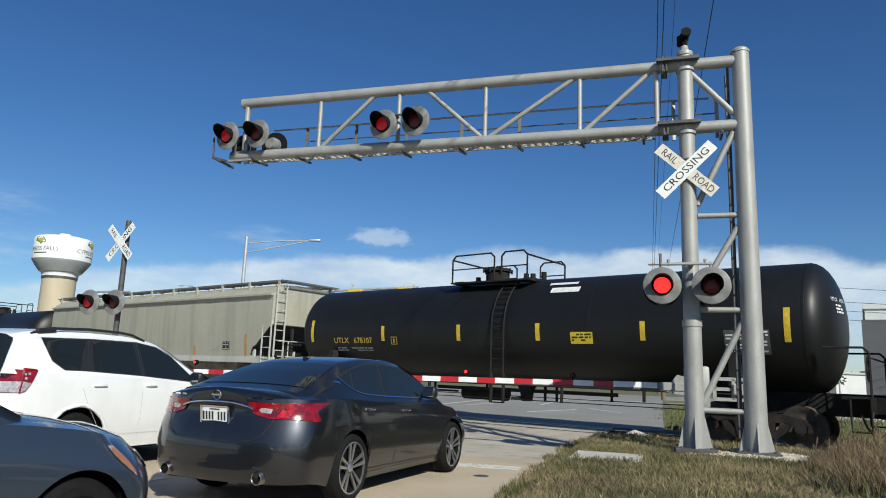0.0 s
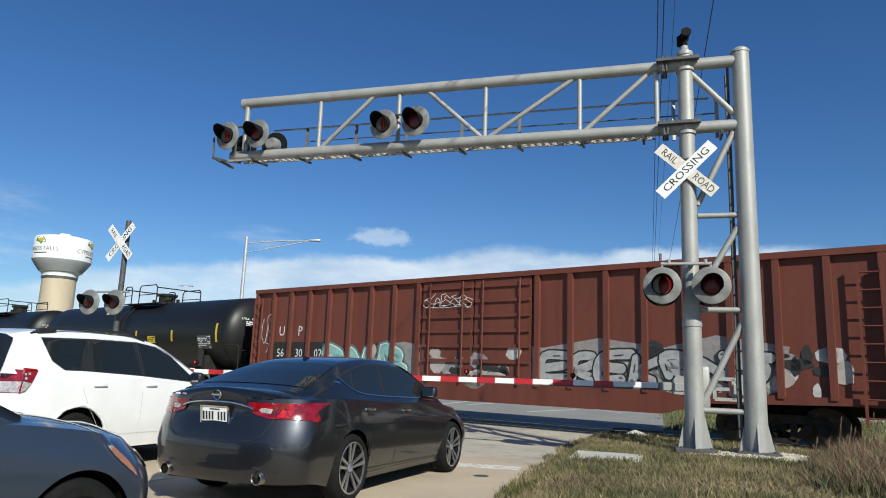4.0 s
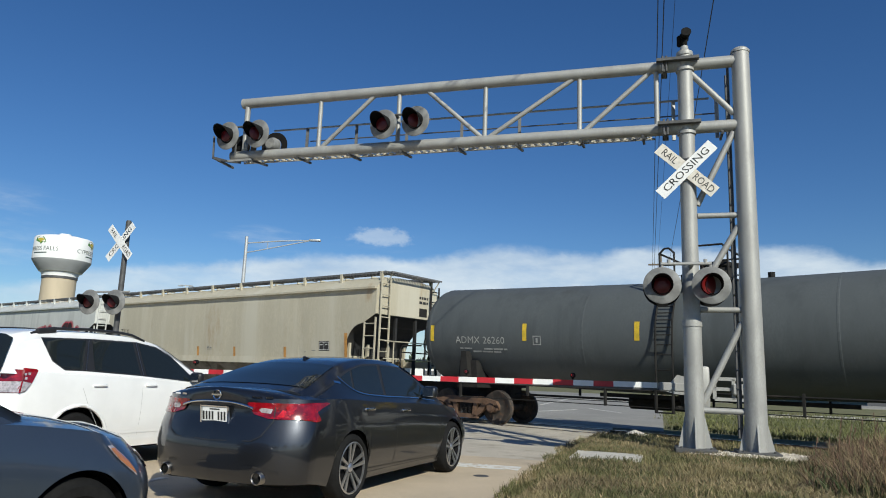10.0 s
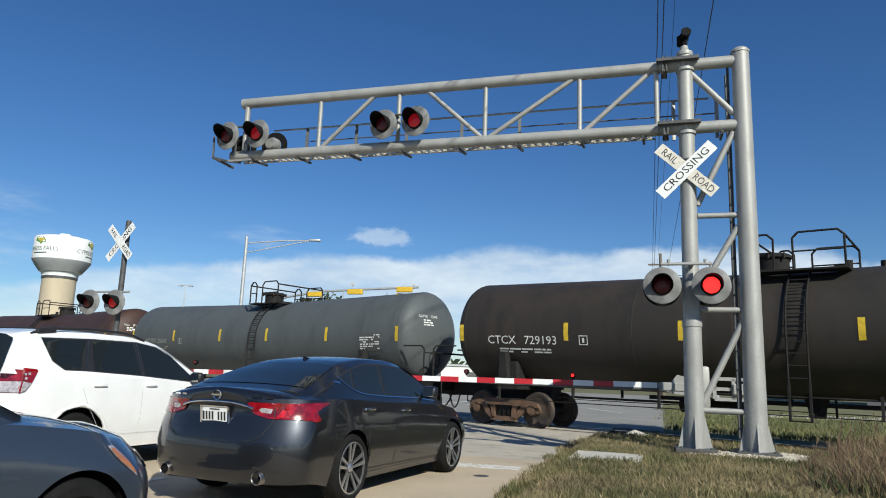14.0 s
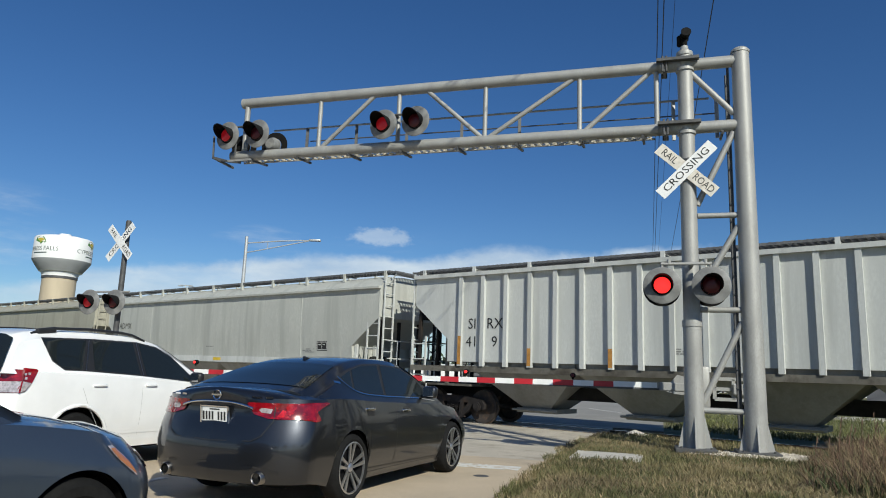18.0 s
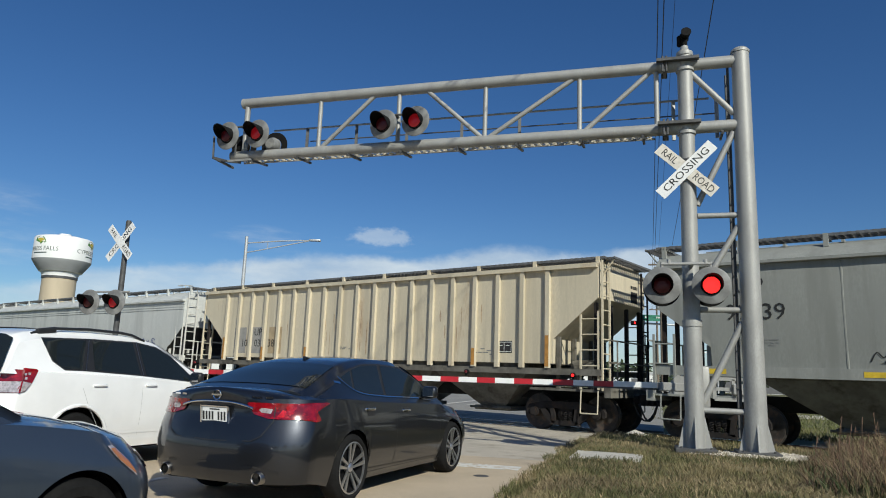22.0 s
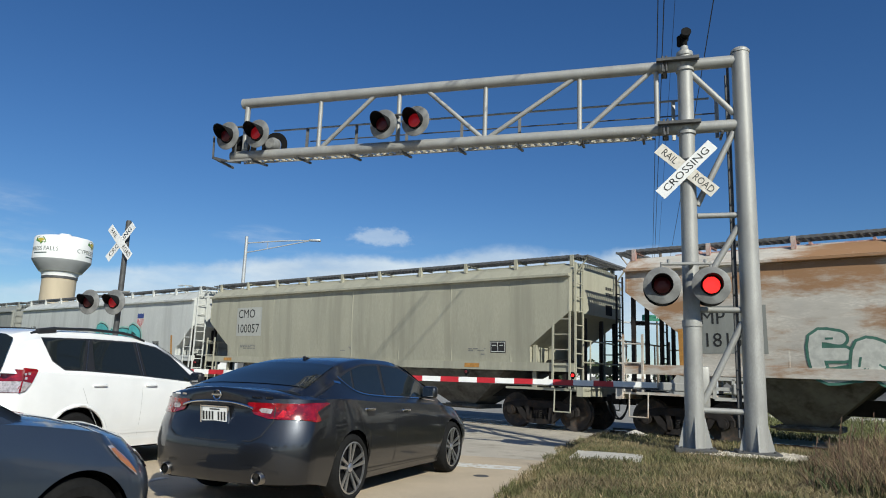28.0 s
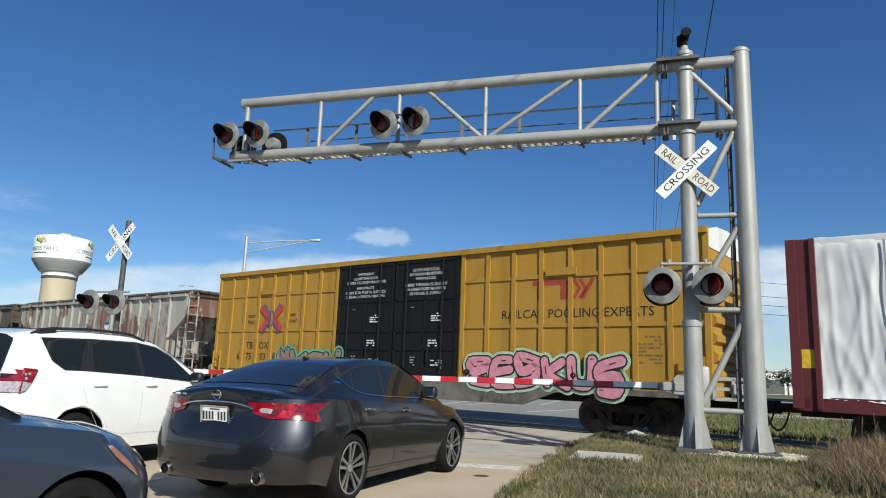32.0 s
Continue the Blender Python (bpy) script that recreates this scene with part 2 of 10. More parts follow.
steel_dark = surface("dark cast steel", (0.022, 0.019, 0.018), 0.8, 0.0, 0.35, 5, bump=0.3, bump_scale=40, second=(0.06, 0.036, 0.022), second_at=(0.5, 0.75), second_scale=4, spec=0.25)
steel_brown = surface("rust brown cast steel", (0.13, 0.075, 0.045), 0.85, 0.0, 0.3, 6, bump=0.3, bump_scale=40, second=(0.05, 0.035, 0.03), second_at=(0.45, 0.7), second_scale=3)
wheel_steel = surface("worn wheel steel", (0.05, 0.042, 0.037), 0.7, 0.2, 0.3, 5, second=(0.16, 0.09, 0.05), second_at=(0.5, 0.75), second_scale=5)
underframe = surface("grimy black underframe paint", (0.018, 0.017, 0.016), 0.85, 0, 0.3, 3, spec=0.25, second=(0.05, 0.038, 0.03), second_at=(0.55, 0.8), second_scale=2.5)
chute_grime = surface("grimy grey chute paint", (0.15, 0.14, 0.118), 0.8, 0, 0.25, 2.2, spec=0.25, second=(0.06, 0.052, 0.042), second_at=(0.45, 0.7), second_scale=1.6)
grating = surface("galvanised walkway grating", (0.16, 0.16, 0.16), 0.6, 0.4, 0.25, 12)
stripe_yellow = surface("yellow reflective tape", (0.62, 0.43, 0.03), 0.5, 0, 0.18, 9, second=(0.25, 0.18, 0.05), second_at=(0.6, 0.8), second_scale=7)
stripe_orange = surface("weathered orange reflective tape", (0.45, 0.22, 0.05), 0.55, 0, 0.2, 9, second=(0.2, 0.12, 0.05), second_at=(0.55, 0.8), second_scale=7)
ink_black = surface("black stencil paint", (0.018, 0.018, 0.018), 0.7, 0, 0.2, 8)
ink_white = surface("white stencil paint", (0.68, 0.68, 0.65), 0.7, 0, 0.15, 8)
ink_yellow = surface("yellow stencil paint", (0.55, 0.40, 0.06), 0.7, 0, 0.15, 8)
ink_dull = surface("dulled white stencil paint", (0.33, 0.33, 0.31), 0.8, 0, 0.2, 8)
ink_faint = surface("faded grey stencil paint", (0.22, 0.22, 0.21), 0.8, 0, 0.15, 8)


def car_at(s, t):
    return Matrix.Translation(C0 + TD * (s + SPEED * t)) @ pose(0, 0, 0, 0, 0, TRACK_YAW)


def wheelset_shape():
    s = Shape()
    prof = [(0.0, 0.79), (0.11, 0.79), (0.13, 0.74), (0.16, 0.725), (0.34, 0.74), (0.38, 0.765), (WHEEL_R, 0.77), (WHEEL_R + 0.004, 0.68), (WHEEL_R + 0.03, 0.66),
            (WHEEL_R + 0.03, 0.635), (0.38, 0.635), (0.34, 0.68), (0.16, 0.67), (0.13, 0.60), (0.09, 0.58)]
    for sign in (1, -1):
        s.turned([(r, h * sign) for r, h in prof], "y", 26)
    s.rod((0, -1.02, 0), (0, 1.02, 0), 0.075, 12)
    for sign in (1, -1):
        for k in range(3):                      # bolts of the bearing cap
            a = k * 2.094
            s.rod((0.05 * math.cos(a), sign * 1.02, 0.05 * math.sin(a)), (0.05 * math.cos(a), sign * 1.045, 0.05 * math.sin(a)), 0.02, 6)
    return s


def side_frame_shape():
    """A cast side frame, seen from the side: arched top member, jaws, tension member and window."""
    s = Shape()
    y0, y1 = 0.93, 1.06
    s.prism([(-1.12, 0.52), (-1.05, 0.64), (-0.55, 0.74), (0.55, 0.74), (1.05, 0.64), (1.12, 0.52), (0.72, 0.52), (0.6, 0.56), (-0.6, 0.56), (-0.72, 0.52)], y0, y1)
    for m in (-1, 1):
        pts = [(m * 0.72, 0.53), (m * 0.60, 0.58), (m * 0.33, 0.30), (m * 0.30, 0.18), (m * 0.42, 0.20), (m * 0.62, 0.36)]
        s.prism(pts, y0, y1)
        s.prism([(m * 0.42, 0.57), (m * 0.30, 0.57), (m * 0.26, 0.24), (m * 0.36, 0.24)], y0 - 0.02, y1 + 0.02)
        s.prism([(m * 1.12, 0.53), (m * 1.04, 0.53), (m * 1.05, 0.38), (m * 1.12, 0.40)], y0, y1)
        s.rod((m * 0.889, 0.9, 0.457), (m * 0.889, 1.1, 0.457), 0.13, 14)
        s.rod((m * 0.889, 1.1, 0.457), (m * 0.889, 1.13, 0.457), 0.09, 12)
    s.prism([(-0.42, 0.14), (0.42, 0.14), (0.36, 0.26), (-0.36, 0.26)], y0, y1)
    return s


def spring_shape():
    s = Shape()
    n = 34
    pts = [(0.055 * math.cos(i * 0.95), 0.055 * math.sin(i * 0.95), i * 0.26 / n) for i in range(n + 1)]
    return s.path(pts, 0.013, 4)


def truck(car, x, metal, wheels):
    """A two-axle truck as a part of the car, with side frames, wheelsets, bolster and springs."""
    tr = part_again("bolster", lambda: Shape().span(-0.2, 0.2, -1.0, 1.0, 0.42, 0.62).span(-0.28, 0.28, -0.35, 0.35, 0.6, 0.78), steel_dark, "truck", car, pose(x, 0, 0))
    for ry in (0, 180):
        part_again("side_frame", side_frame_shape, metal, "side_frame", tr, pose(0, 0, 0, 0, 0, ry), smooth=40)
    for sx in (-0.15, 0.0, 0.15):
        part_again("spring", spring_shape, steel_dark, "spring", tr, pose(sx, 1.0, 0.25), smooth=60)
    for m in (-0.889, 0.889):
        wheels.append(part_again("wheelset", wheelset_shape, wheel_steel, "wheelset", tr, pose(m, 0, WHEEL_R), smooth=35))


def coupler(car, x, sign):
    def make():
        s = bevelled((0.62, 0.16, 0.2), 0.03, 1, (0.2, 0, 0.86))
        s.prism([(0.46, 0.15), (0.66, 0.17), (0.74, 0.02), (0.66, -0.02), (0.62, 0.06), (0.54, 0.02), (0.52, -0.14), (0.44, -0.16)], 0.72, 1.0, "xy")
        return s
    part_again("coupler", make, steel_dark, "coupler", car, pose(x, 0, 0, 0, 0, 0 if sign > 0 else 180))
    hose = Shape()
    pts = [(x + sign * 0.1, 0.42, 0.8)] + [(x + sign * (0.1 + 0.55 * k / 7), 0.42 - 0.2 * k / 7, 0.78 - 0.42 * math.sin(math.pi * k / 7) ** 0.8) for k in range(1, 8)]
    hose.path(pts, 0.024, 6)
    part("air_hose", hose, ink_black, car, smooth=60)


def ladder_shape(h, w, n, y=0.0, r=0.018):
    s = Shape()
    for x in (-w / 2, w / 2):
        s.span(x - 0.025, x + 0.025, y - 0.02, y + 0.02, 0, h)
    for k in range(n):
        z = h * (k + 0.5) / n
        s.rod((-w / 2, y, z), (w / 2, y, z), r, 6)
    return s


def writing(car, place, rows, mat, name="lettering", wide=1.0, label=""):
    """rows: (text, size, right, up)."""
    for body, size, dx, dz in rows:
        words = body.split()
        span = lambda vs: (min(a for a, b in vs), max(a for a, b in vs))
        x0, x1 = span(text_verts(body, size)[0])
        wid = [span(text_verts(w, size)[0]) for w in words]
        gap = (x1 - x0 - sum(b - a for a, b in wid)) / max(1, len(words) - 1)
        for w, (a0, a1) in zip(words, wid):
            vs, fs = text_verts(w, size)
            part(name, Shape().add([place((a - a0 + x0) * wide + dx, b + dz) for a, b in vs], fs), mat, car, label, recalc=False)
            x0 += a1 - a0 + gap


def bars(place, w, h, rows, seed, fill=0.7):
    """Lines of writing too small to read, as short bars."""
    rnd = random.Random(seed)
    s = Shape()
    for k in range(rows):
        z1 = h / 2 - k * h / rows
        z0 = z1 - h / rows * 0.55
        a = -w / 2
        while a < w / 2 - 0.03:
            b = min(w / 2, a + rnd.uniform(0.06, 0.22) * max(1, w))
            if rnd.random() < fill:
                s.add([place(a, z0), place(b, z0), place(b, z1), place(a, z1)], [(0, 1, 2, 3)])
            a = b + 0.035
    return s


def patch_on(place, w, h, nx=1, nz=1):
    s = Shape()
    pts = [place(-w / 2 + w * i / nx, -h / 2 + h * k / nz) for k in range(nz + 1) for i in range(nx + 1)]
    return s.add(pts, [(k * (nx + 1) + i, k * (nx + 1) + i + 1, (k + 1) * (nx + 1) + i + 1, (k + 1) * (nx + 1) + i) for k in range(nz) for i in range(nx)])


def stroke(s, pts, w, place):
    """A ribbon along a polyline, in the plane of place."""
    n = len(pts)
    L, R = [], []
    for i, p in enumerate(pts):
        a, b = Vector(pts[max(0, i - 1)]), Vector(pts[min(n - 1, i + 1)])
        t = b - a
        t = t.normalized() if t.length > 1e-6 else Vector((1, 0))
        o = Vector((-t.y, t.x)) * (w / 2)
        L.append(place(*(Vector(p) + o)))
        R.append(place(*(Vector(p) - o)))
    s.add(L + R, [(i, i + 1, n + i + 1, n + i) for i in range(n - 1)])


def flowing(pts, n=5):
    """A smooth line through a few points."""
    k = [Vector(p) for p in pts]
    out = []
    for i in range(len(k) - 1):
        p0, p1, p2, p3 = k[max(0, i - 1)], k[i], k[i + 1], k[min(len(k) - 1, i + 2)]
        for q in range(n):
            t = q / n
            out.append(0.5 * (2 * p1 + (p2 - p0) * t + (2 * p0 - 5 * p1 + 4 * p2 - p3) * t * t + (3 * p1 - p0 - 3 * p2 + p3) * t ** 3))
    return out + [k[-1]]


MARKS = (
    (((.9, .9), (.4, 1), (.1, .75), (.5, .5), (.9, .25), (.5, 0), (.05, .1)),),
    (((.5, 1), (.1, .7), (.1, .3), (.5, 0), (.9, .3), (.9, .7), (.45, 1.02)),),
    (((0, 0), (.4, 1), (.6, 1), (.95, 0)), ((.1, .35), (1.1, .45))),
    (((.1, 1), (.15, 0)), ((.9, 1), (.2, .45), (1, 0))),
    (((.9, .95), (.2, .9), (.4, .55), (.7, .5)), ((.4, .5), (.1, .2), (.9, .05))),
    (((0, 0), (.15, 1), (.5, .4), (.8, 1), (1, 0)),),
    (((.1, 0), (.15, 1), (.8, .9), (.7, .55), (.2, .5), (1, 0)),),
    (((0, .9), (1.1, 1)), ((.55, 1), (.5, 0))),
    (((.1, 1), (0, .2), (.5, 0), (.9, .3), (.95, 1)),),
)


def tag_scrawl(place, w, h, n, seed, width=0.035):
    """A quick spray tag: n chance marks run close together, each drawn with one or two bent lines, and a flourish."""
    rnd = random.Random(seed)
    s = Shape()
    cw = w / n
    last = -1
    for k in range(n):
        kind = rnd.choice([i for i in range(len(MARKS)) if i != last])
        last = kind
        cx, tall, lean = -w / 2 + cw * (k + 0.5), h * rnd.uniform(0.62, 1.0), rnd.uniform(0.0, 0.3)
        base = -h / 2 + h * rnd.uniform(-0.08, 0.14)
        for g in MARKS[kind]:
            pts = [(cx + ((a - 0.5) * 1.5 + lean * (b - 0.5) + rnd.uniform(-.22, .22)) * cw, base + (b + rnd.uniform(-.2, .2)) * tall) for a, b in g]
            stroke(s, flowing(pts, 4), width * rnd.uniform(0.7, 1.0), place)
    if seed % 2:
        stroke(s, flowing([(-w * 0.46, -h * 0.50), (-w * 0.1, -h * 0.62), (w * 0.3, -h * 0.52), (w * 0.5, -h * 0.66)], 5), width * 0.6, place)
    else:
        stroke(s, flowing([(w * 0.46, h * 0.55), (w * 0.54, h * 0.1), (w * 0.42, -h * 0.6), (w * 0.2, -h * 0.72)], 5), width * 0.6, place)
    return s


GLYPHS = (
    (((1, 1), (0, .95), (0.05, .55), (.95, .5), (1, 0), (0, .05)),),
    (((0, 1.05), (0.05, 0)), ((1, 1), (.15, .5), (1.05, 0))),
    (((-.1, 0), (.45, 1), (1.1, 0)), ((.2, .38), (.85, .38))),
    (((1, 1), (0, 1), (0, 0), (1.05, 0)), ((0, .52), (.8, .52))),
    (((0, 0), (0, 1), (1, .05), (1, 1.05)),),
    (((0, 1), (.05, 0), (.95, 0), (1, 1)),),
    (((0, 0), (0, 1), (.9, .9), (.85, .5), (.1, .45), (1.05, -.05)),),
)


def fat_lines(s, lines, w, up, lift):
    """Broad round-ended strokes, each a hair above the last."""
    for n, pts in enumerate(lines):
        c = flowing(pts, 4)
        m = len(c)
        pl = up(lift + 0.0006 * n)
        L, R = [], []
        for i, p in enumerate(c):
            t = (c[min(m - 1, i + 1)] - c[max(0, i - 1)]).normalized()
            o = Vector((-t.y, t.x)) * w * 0.5
            L.append(pl(*(p + o)))
            R.append(pl(*(p - o)))
        s.add(L + R, [(i, i + 1, m + i + 1, m + i) for i in range(m - 1)])
        for e, q in ((0, 1), (m - 1, m - 2)):
            d = (c[e] - c[q]).normalized()
            o = Vector((-d.y, d.x))
            s.add([pl(*(c[e] + (d * math.sin(a) + o * math.cos(a)) * w * 0.5)) for a in [math.pi * i / 7 for i in range(8)]], [tuple(range(8))])


def block_letters(car, place, w, h, n, seed, fill, edge, halo=None, line=0.05, heavy=0.52):
    """A painted piece of angular block letters with outlines; chance shapes, no real words."""
    rnd = random.Random(seed)
    last = -1
    for k in range(n):
        kind = rnd.choice([i for i in range(len(GLYPHS)) if i != last])
        last = kind
        cx = -w / 2 + w * (k + 0.5) / n
        cw, ch = w / n * rnd.uniform(0.62, 0.80), h * rnd.uniform(0.60, 0.76)
        cz, lean = rnd.uniform(-0.09, 0.07) * h, rnd.uniform(-0.4, 0.4)
        jit = lambda: rnd.uniform(-0.15, 0.15)
        lines = [[(cx + (a - 0.5 + jit()) * cw + lean * (b - 0.5) * cw, cz + (b - 0.5 + jit()) * ch) for a, b in g] for g in GLYPHS[kind]]
        up = lambda d: (lambda a, b: tuple(Vector(place(a, b)) + Vector((0, d, 0))))
        fat = min(cw * heavy, ch * 0.42)
        body, rim, inner, glow = Shape(), Shape(), Shape(), Shape()
        fat_lines(body, lines, fat, up, 0.0065 + 0.006 * k)
        fat_lines(rim, lines, fat + line * 1.7, up, 0.0032 + 0.006 * k)
        for g in lines[:1]:
            a, b = Vector(g[0]).lerp(Vector(g[1]), 0.25), Vector(g[0]).lerp(Vector(g[1]), 0.6)
            stroke(inner, [a, b], line * 0.6, up(0.0095 + 0.006 * k))
            c = Vector(g[-1])
            stroke(inner, [c + Vector((-.05, .03)), c + Vector((0, .07)), c + Vector((.05, .02)), c + Vector((-.05, .03))], line * 0.35, up(0.0095 + 0.006 * k))
        if halo:
            fat_lines(glow, lines, fat + line * 1.7 + 0.14, up, 0.0008 + 0.0001 * k)
            part("graffiti_halo", glow, halo, car, recalc=False)
        letter = part("graffiti_letter", body, fill, car, "sprayed graffiti letter", recalc=False)
        part("letter_outline", rim, edge, letter, recalc=False)
        tagged(part("letter_strokes", inner, edge, letter, recalc=False), kind="stuff")


def tag_paint(name, col):
    return surface("spray paint " + name, col, 0.6, 0, 0.15, 6, second=tuple(c * 0.6 for c in col), second_at=(0.6, 0.85), second_scale=5)


# -- tank cars --
def tank_car(F, L, paint, label, mark=None, ink=ink_white, mark_at=2.6, mark_size=0.3, stripes=(0.5, 3.4, 6.6, 9.4, 12.3, 15.6), hatch=0.49, r=1.46, cz=2.66, ladder_mat=None,
             panel=True, box_panel=True, truck_metal=None, sign=False, extra=None, plat=0.0, deck=None, sag=0.0, notice=11.05, placard=10.4):
    """deck: (ladder and platform from the front end, half its length, manway ahead of it); sag: how far the middle hangs below the ends."""
    car = thing("tank_car", label, "tank car", "freight train")
    lad = ladder_mat or (paint if "cream" in paint.name else underframe)
    h, k, n = L / 2, 0.62, 48
    prof = [(r * math.sin(a), h - k + k * math.cos(a)) for a in [i * math.pi / 2 / 9 for i in range(10)]]
    xs = [h - k - (L - 2 * k) * i / 12 for i in range(1, 12)]
    prof = prof + [(r, x) for x in xs] + [(p, -x) for p, x in reversed(prof)]
    low = lambda x: sag * (1 - abs(x) / h)
    bent = lambda s: Shape().add([(a, b, c - low(a)) for a, b, c in s.v], s.f)
    part("tank", bent(Shape().turned(prof, "x", n, (0, 0, cz))), paint, car, smooth=40)
    for x in (-h + k, -L * 0.17, L * 0.17, h - k):
        part("weld_seam", bent(Shape().turned([(r, x - 0.03), (r + 0.003, x - 0.02), (r + 0.003, x + 0.02), (r, x + 0.03)], "x", n, (0, 0, cz))), paint, car)

    def on_tank(xc, zc, lift=0.006):
        th0 = math.asin((zc - cz + low(xc)) / r)
        return lambda a, b: (xc - a, (r + lift) * math.cos(th0 + b / r), cz - low(xc - a) + (r + lift) * math.sin(th0 + b / r))
    for st in stripes:
        tall = sign and st in (stripes[0], stripes[-1])
        part("reflective_stripe", patch_on(on_tank(h - st, 2.62 if tall else 2.52, 0.008), 0.13, 0.74 if tall else 0.46, 1, 6), stripe_yellow, car, recalc=False)
    if mark:
        half_w = 0.5 * len(mark) * mark_size * 0.56
        a, b = mark.split()
        writing(car, on_tank(h - mark_at, 2.3), [(a, mark_size, -half_w * 0.66, 0), (b, mark_size, half_w * 0.47, 0)], ink, wide=1.05)
        part("small_lettering", bars(on_tank(h - mark_at, 2.02), 1.6, 0.16, 2, sum(map(ord, mark)) % 99), ink_faint if ink is ink_yellow else ink, car, recalc=False)
    if mark:                                     # the same mark, small, on the rear head
        def on_head(yc, zc):
            def place(u, v):
                y, z = yc - u, zc + v
                return (-(h - k + k * math.sqrt(max(0.02, 1 - (y * y + (z - cz) ** 2) / (r * r)))) - 0.008, y, z)
            return place
        writing(car, on_head(0.5, cz + 0.55), [(a, 0.12, -0.2, 0), (b, 0.12, 0.24, 0)], ink_white)
        part("small_lettering", bars(on_head(0.5, cz + 0.34), 0.4, 0.22, 3, 21), ink_white, car, recalc=False)
    if panel:
        pl = part("data_panel", patch_on(on_tank(-h + 1.75, 2.25), 0.95, 0.55, 1, 4), surface("dark grey panel enamel", (0.075, 0.075, 0.072), 0.7, 0, 0.15, 8), car, "dark grey data panel stencilled in white", recalc=False)
        part("panel_lettering", bars(on_tank(-h + 1.75, 2.25, 0.011), 0.88, 0.5, 7, 5), ink_white, pl, recalc=False)
    if box_panel:
        ps = Shape()
        pp = on_tank(h - mark_at - 1.75, 2.3)
        for a0, a1, b0, b1 in ((-.12, .12, .1, .12), (-.12, .12, -.12, -.1), (-.12, -.1, -.12, .12), (.1, .12, -.12, .12), (-.03, .03, -.06, .06)):
            ps.add([pp(a0, b0), pp(a1, b0), pp(a1, b1), pp(a0, b1)], [(0, 1, 2, 3)])
        part("plate_mark", ps, ink, car, recalc=False)
    if sign:
        sg = part("notice_panel", patch_on(on_tank(h - notice, 2.36, 0.008), 0.62, 0.3, 1, 3), surface("yellow notice enamel", (0.68, 0.50, 0.02), 0.5, 0, 0.1, 6), car, "yellow notice panel with unreadable print", recalc=False)
        part("notice_lettering", bars(on_tank(h - notice, 2.36, 0.012), 0.54, 0.22, 3, 8, 0.9), ink_black, sg, recalc=False)
    if sign and placard:
        part("placard_patch", patch_on(on_tank(h - placard, 3.66, 0.008), 0.85, 0.2, 1, 4), ink_white, car, recalc=False)
        part("placard_patch", patch_on(on_tank(h - placard + 0.15, 3.86, 0.008), 0.85, 0.12, 1, 3), ink_white, car, recalc=False)
    # manway, platform and rails
    lx = h - L * hatch
    hx = h - deck[1] if deck else lx + plat
    p0, p1, mx = (deck[2], deck[2], deck[3]) if deck else (1.4, 1.2, 0.3)
    top = cz + r - low(hx)
    mw = part("manway", Shape().turned([(0, 0.46), (0.36, 0.44), (0.42, 0.40), (0.42, 0.34), (0.36, 0.33), (0.36, -0.12)], "z", 20, (hx + mx, 0, top)), lad, car, smooth=40)
    lidb = Shape()
    for i in range(8):
        a = i * math.pi / 4
        lidb.rod((hx + mx + 0.44 * math.cos(a), 0.44 * math.sin(a), top + 0.3), (hx + mx + 0.44 * math.cos(a), 0.44 * math.sin(a), top + 0.43), 0.03, 6)
    part("lid_bolts", lidb, steel_dark, mw)
    for i, (dx, hh) in enumerate(((0.75, 0.2), (-0.6, 0.22), (-1.3, 0.14)) if deck else ((1.15, 0.2), (-0.45, 0.25), (-0.8, 0.2), (-1.05, 0.26))):
        part("valve", Shape().rod((hx + dx - 0.2, 0.1 * (-1) ** i, top - 0.04), (hx + dx - 0.2, 0.1 * (-1) ** i, top + hh), 0.08, 8), lad, car, smooth=40)
    part("platform", Shape().span(hx - p0 - 0.05, hx + p1 + 0.05, -1.12, -0.62, top - 0.12, top - 0.08).span(hx - p0 - 0.05, hx + p1 + 0.05, 0.62, 1.12, top - 0.12, top - 0.08).span(hx + p1 - 0.25, hx + p1 + 0.05, -0.9, 0.9, top - 0.08, top - 0.03).span(hx - p0 - 0.05, hx - p0 + 0.25, -0.9, 0.9, top - 0.08, top - 0.03), lad, car)
    zt = top + 0.72
    for y in (-1.1, 1.1):
        for x0, x1 in ((hx - p0, hx + 0.1), (hx + 0.55 * p1, hx + p1)) if deck else ((hx - 1.4, hx - 0.55), (hx - 0.3 if y > 0 else hx + 0.3, hx + 1.2)):
            rail = Shape().path([(x0, y, top - 0.12), (x0, y, zt - 0.12), (x0 + 0.12, y, zt), (x1 - 0.12, y, zt), (x1, y, zt - 0.12), (x1, y, top - 0.12)], 0.026, 6)
            rail.rod((x0, y, top + 0.3), (x1, y, top + 0.3), 0.02, 6)
            part("platform_railing", rail, lad, car, smooth=40)
    for x in (hx - p0, hx + p1):
        part("railing_crossbar", Shape().path([(x, -1.1, zt - 0.12), (x, 1.1, zt - 0.12)], 0.026, 6), lad, car, smooth=40)
    hx = h - deck[0] if deck else lx + 0.25 * plat
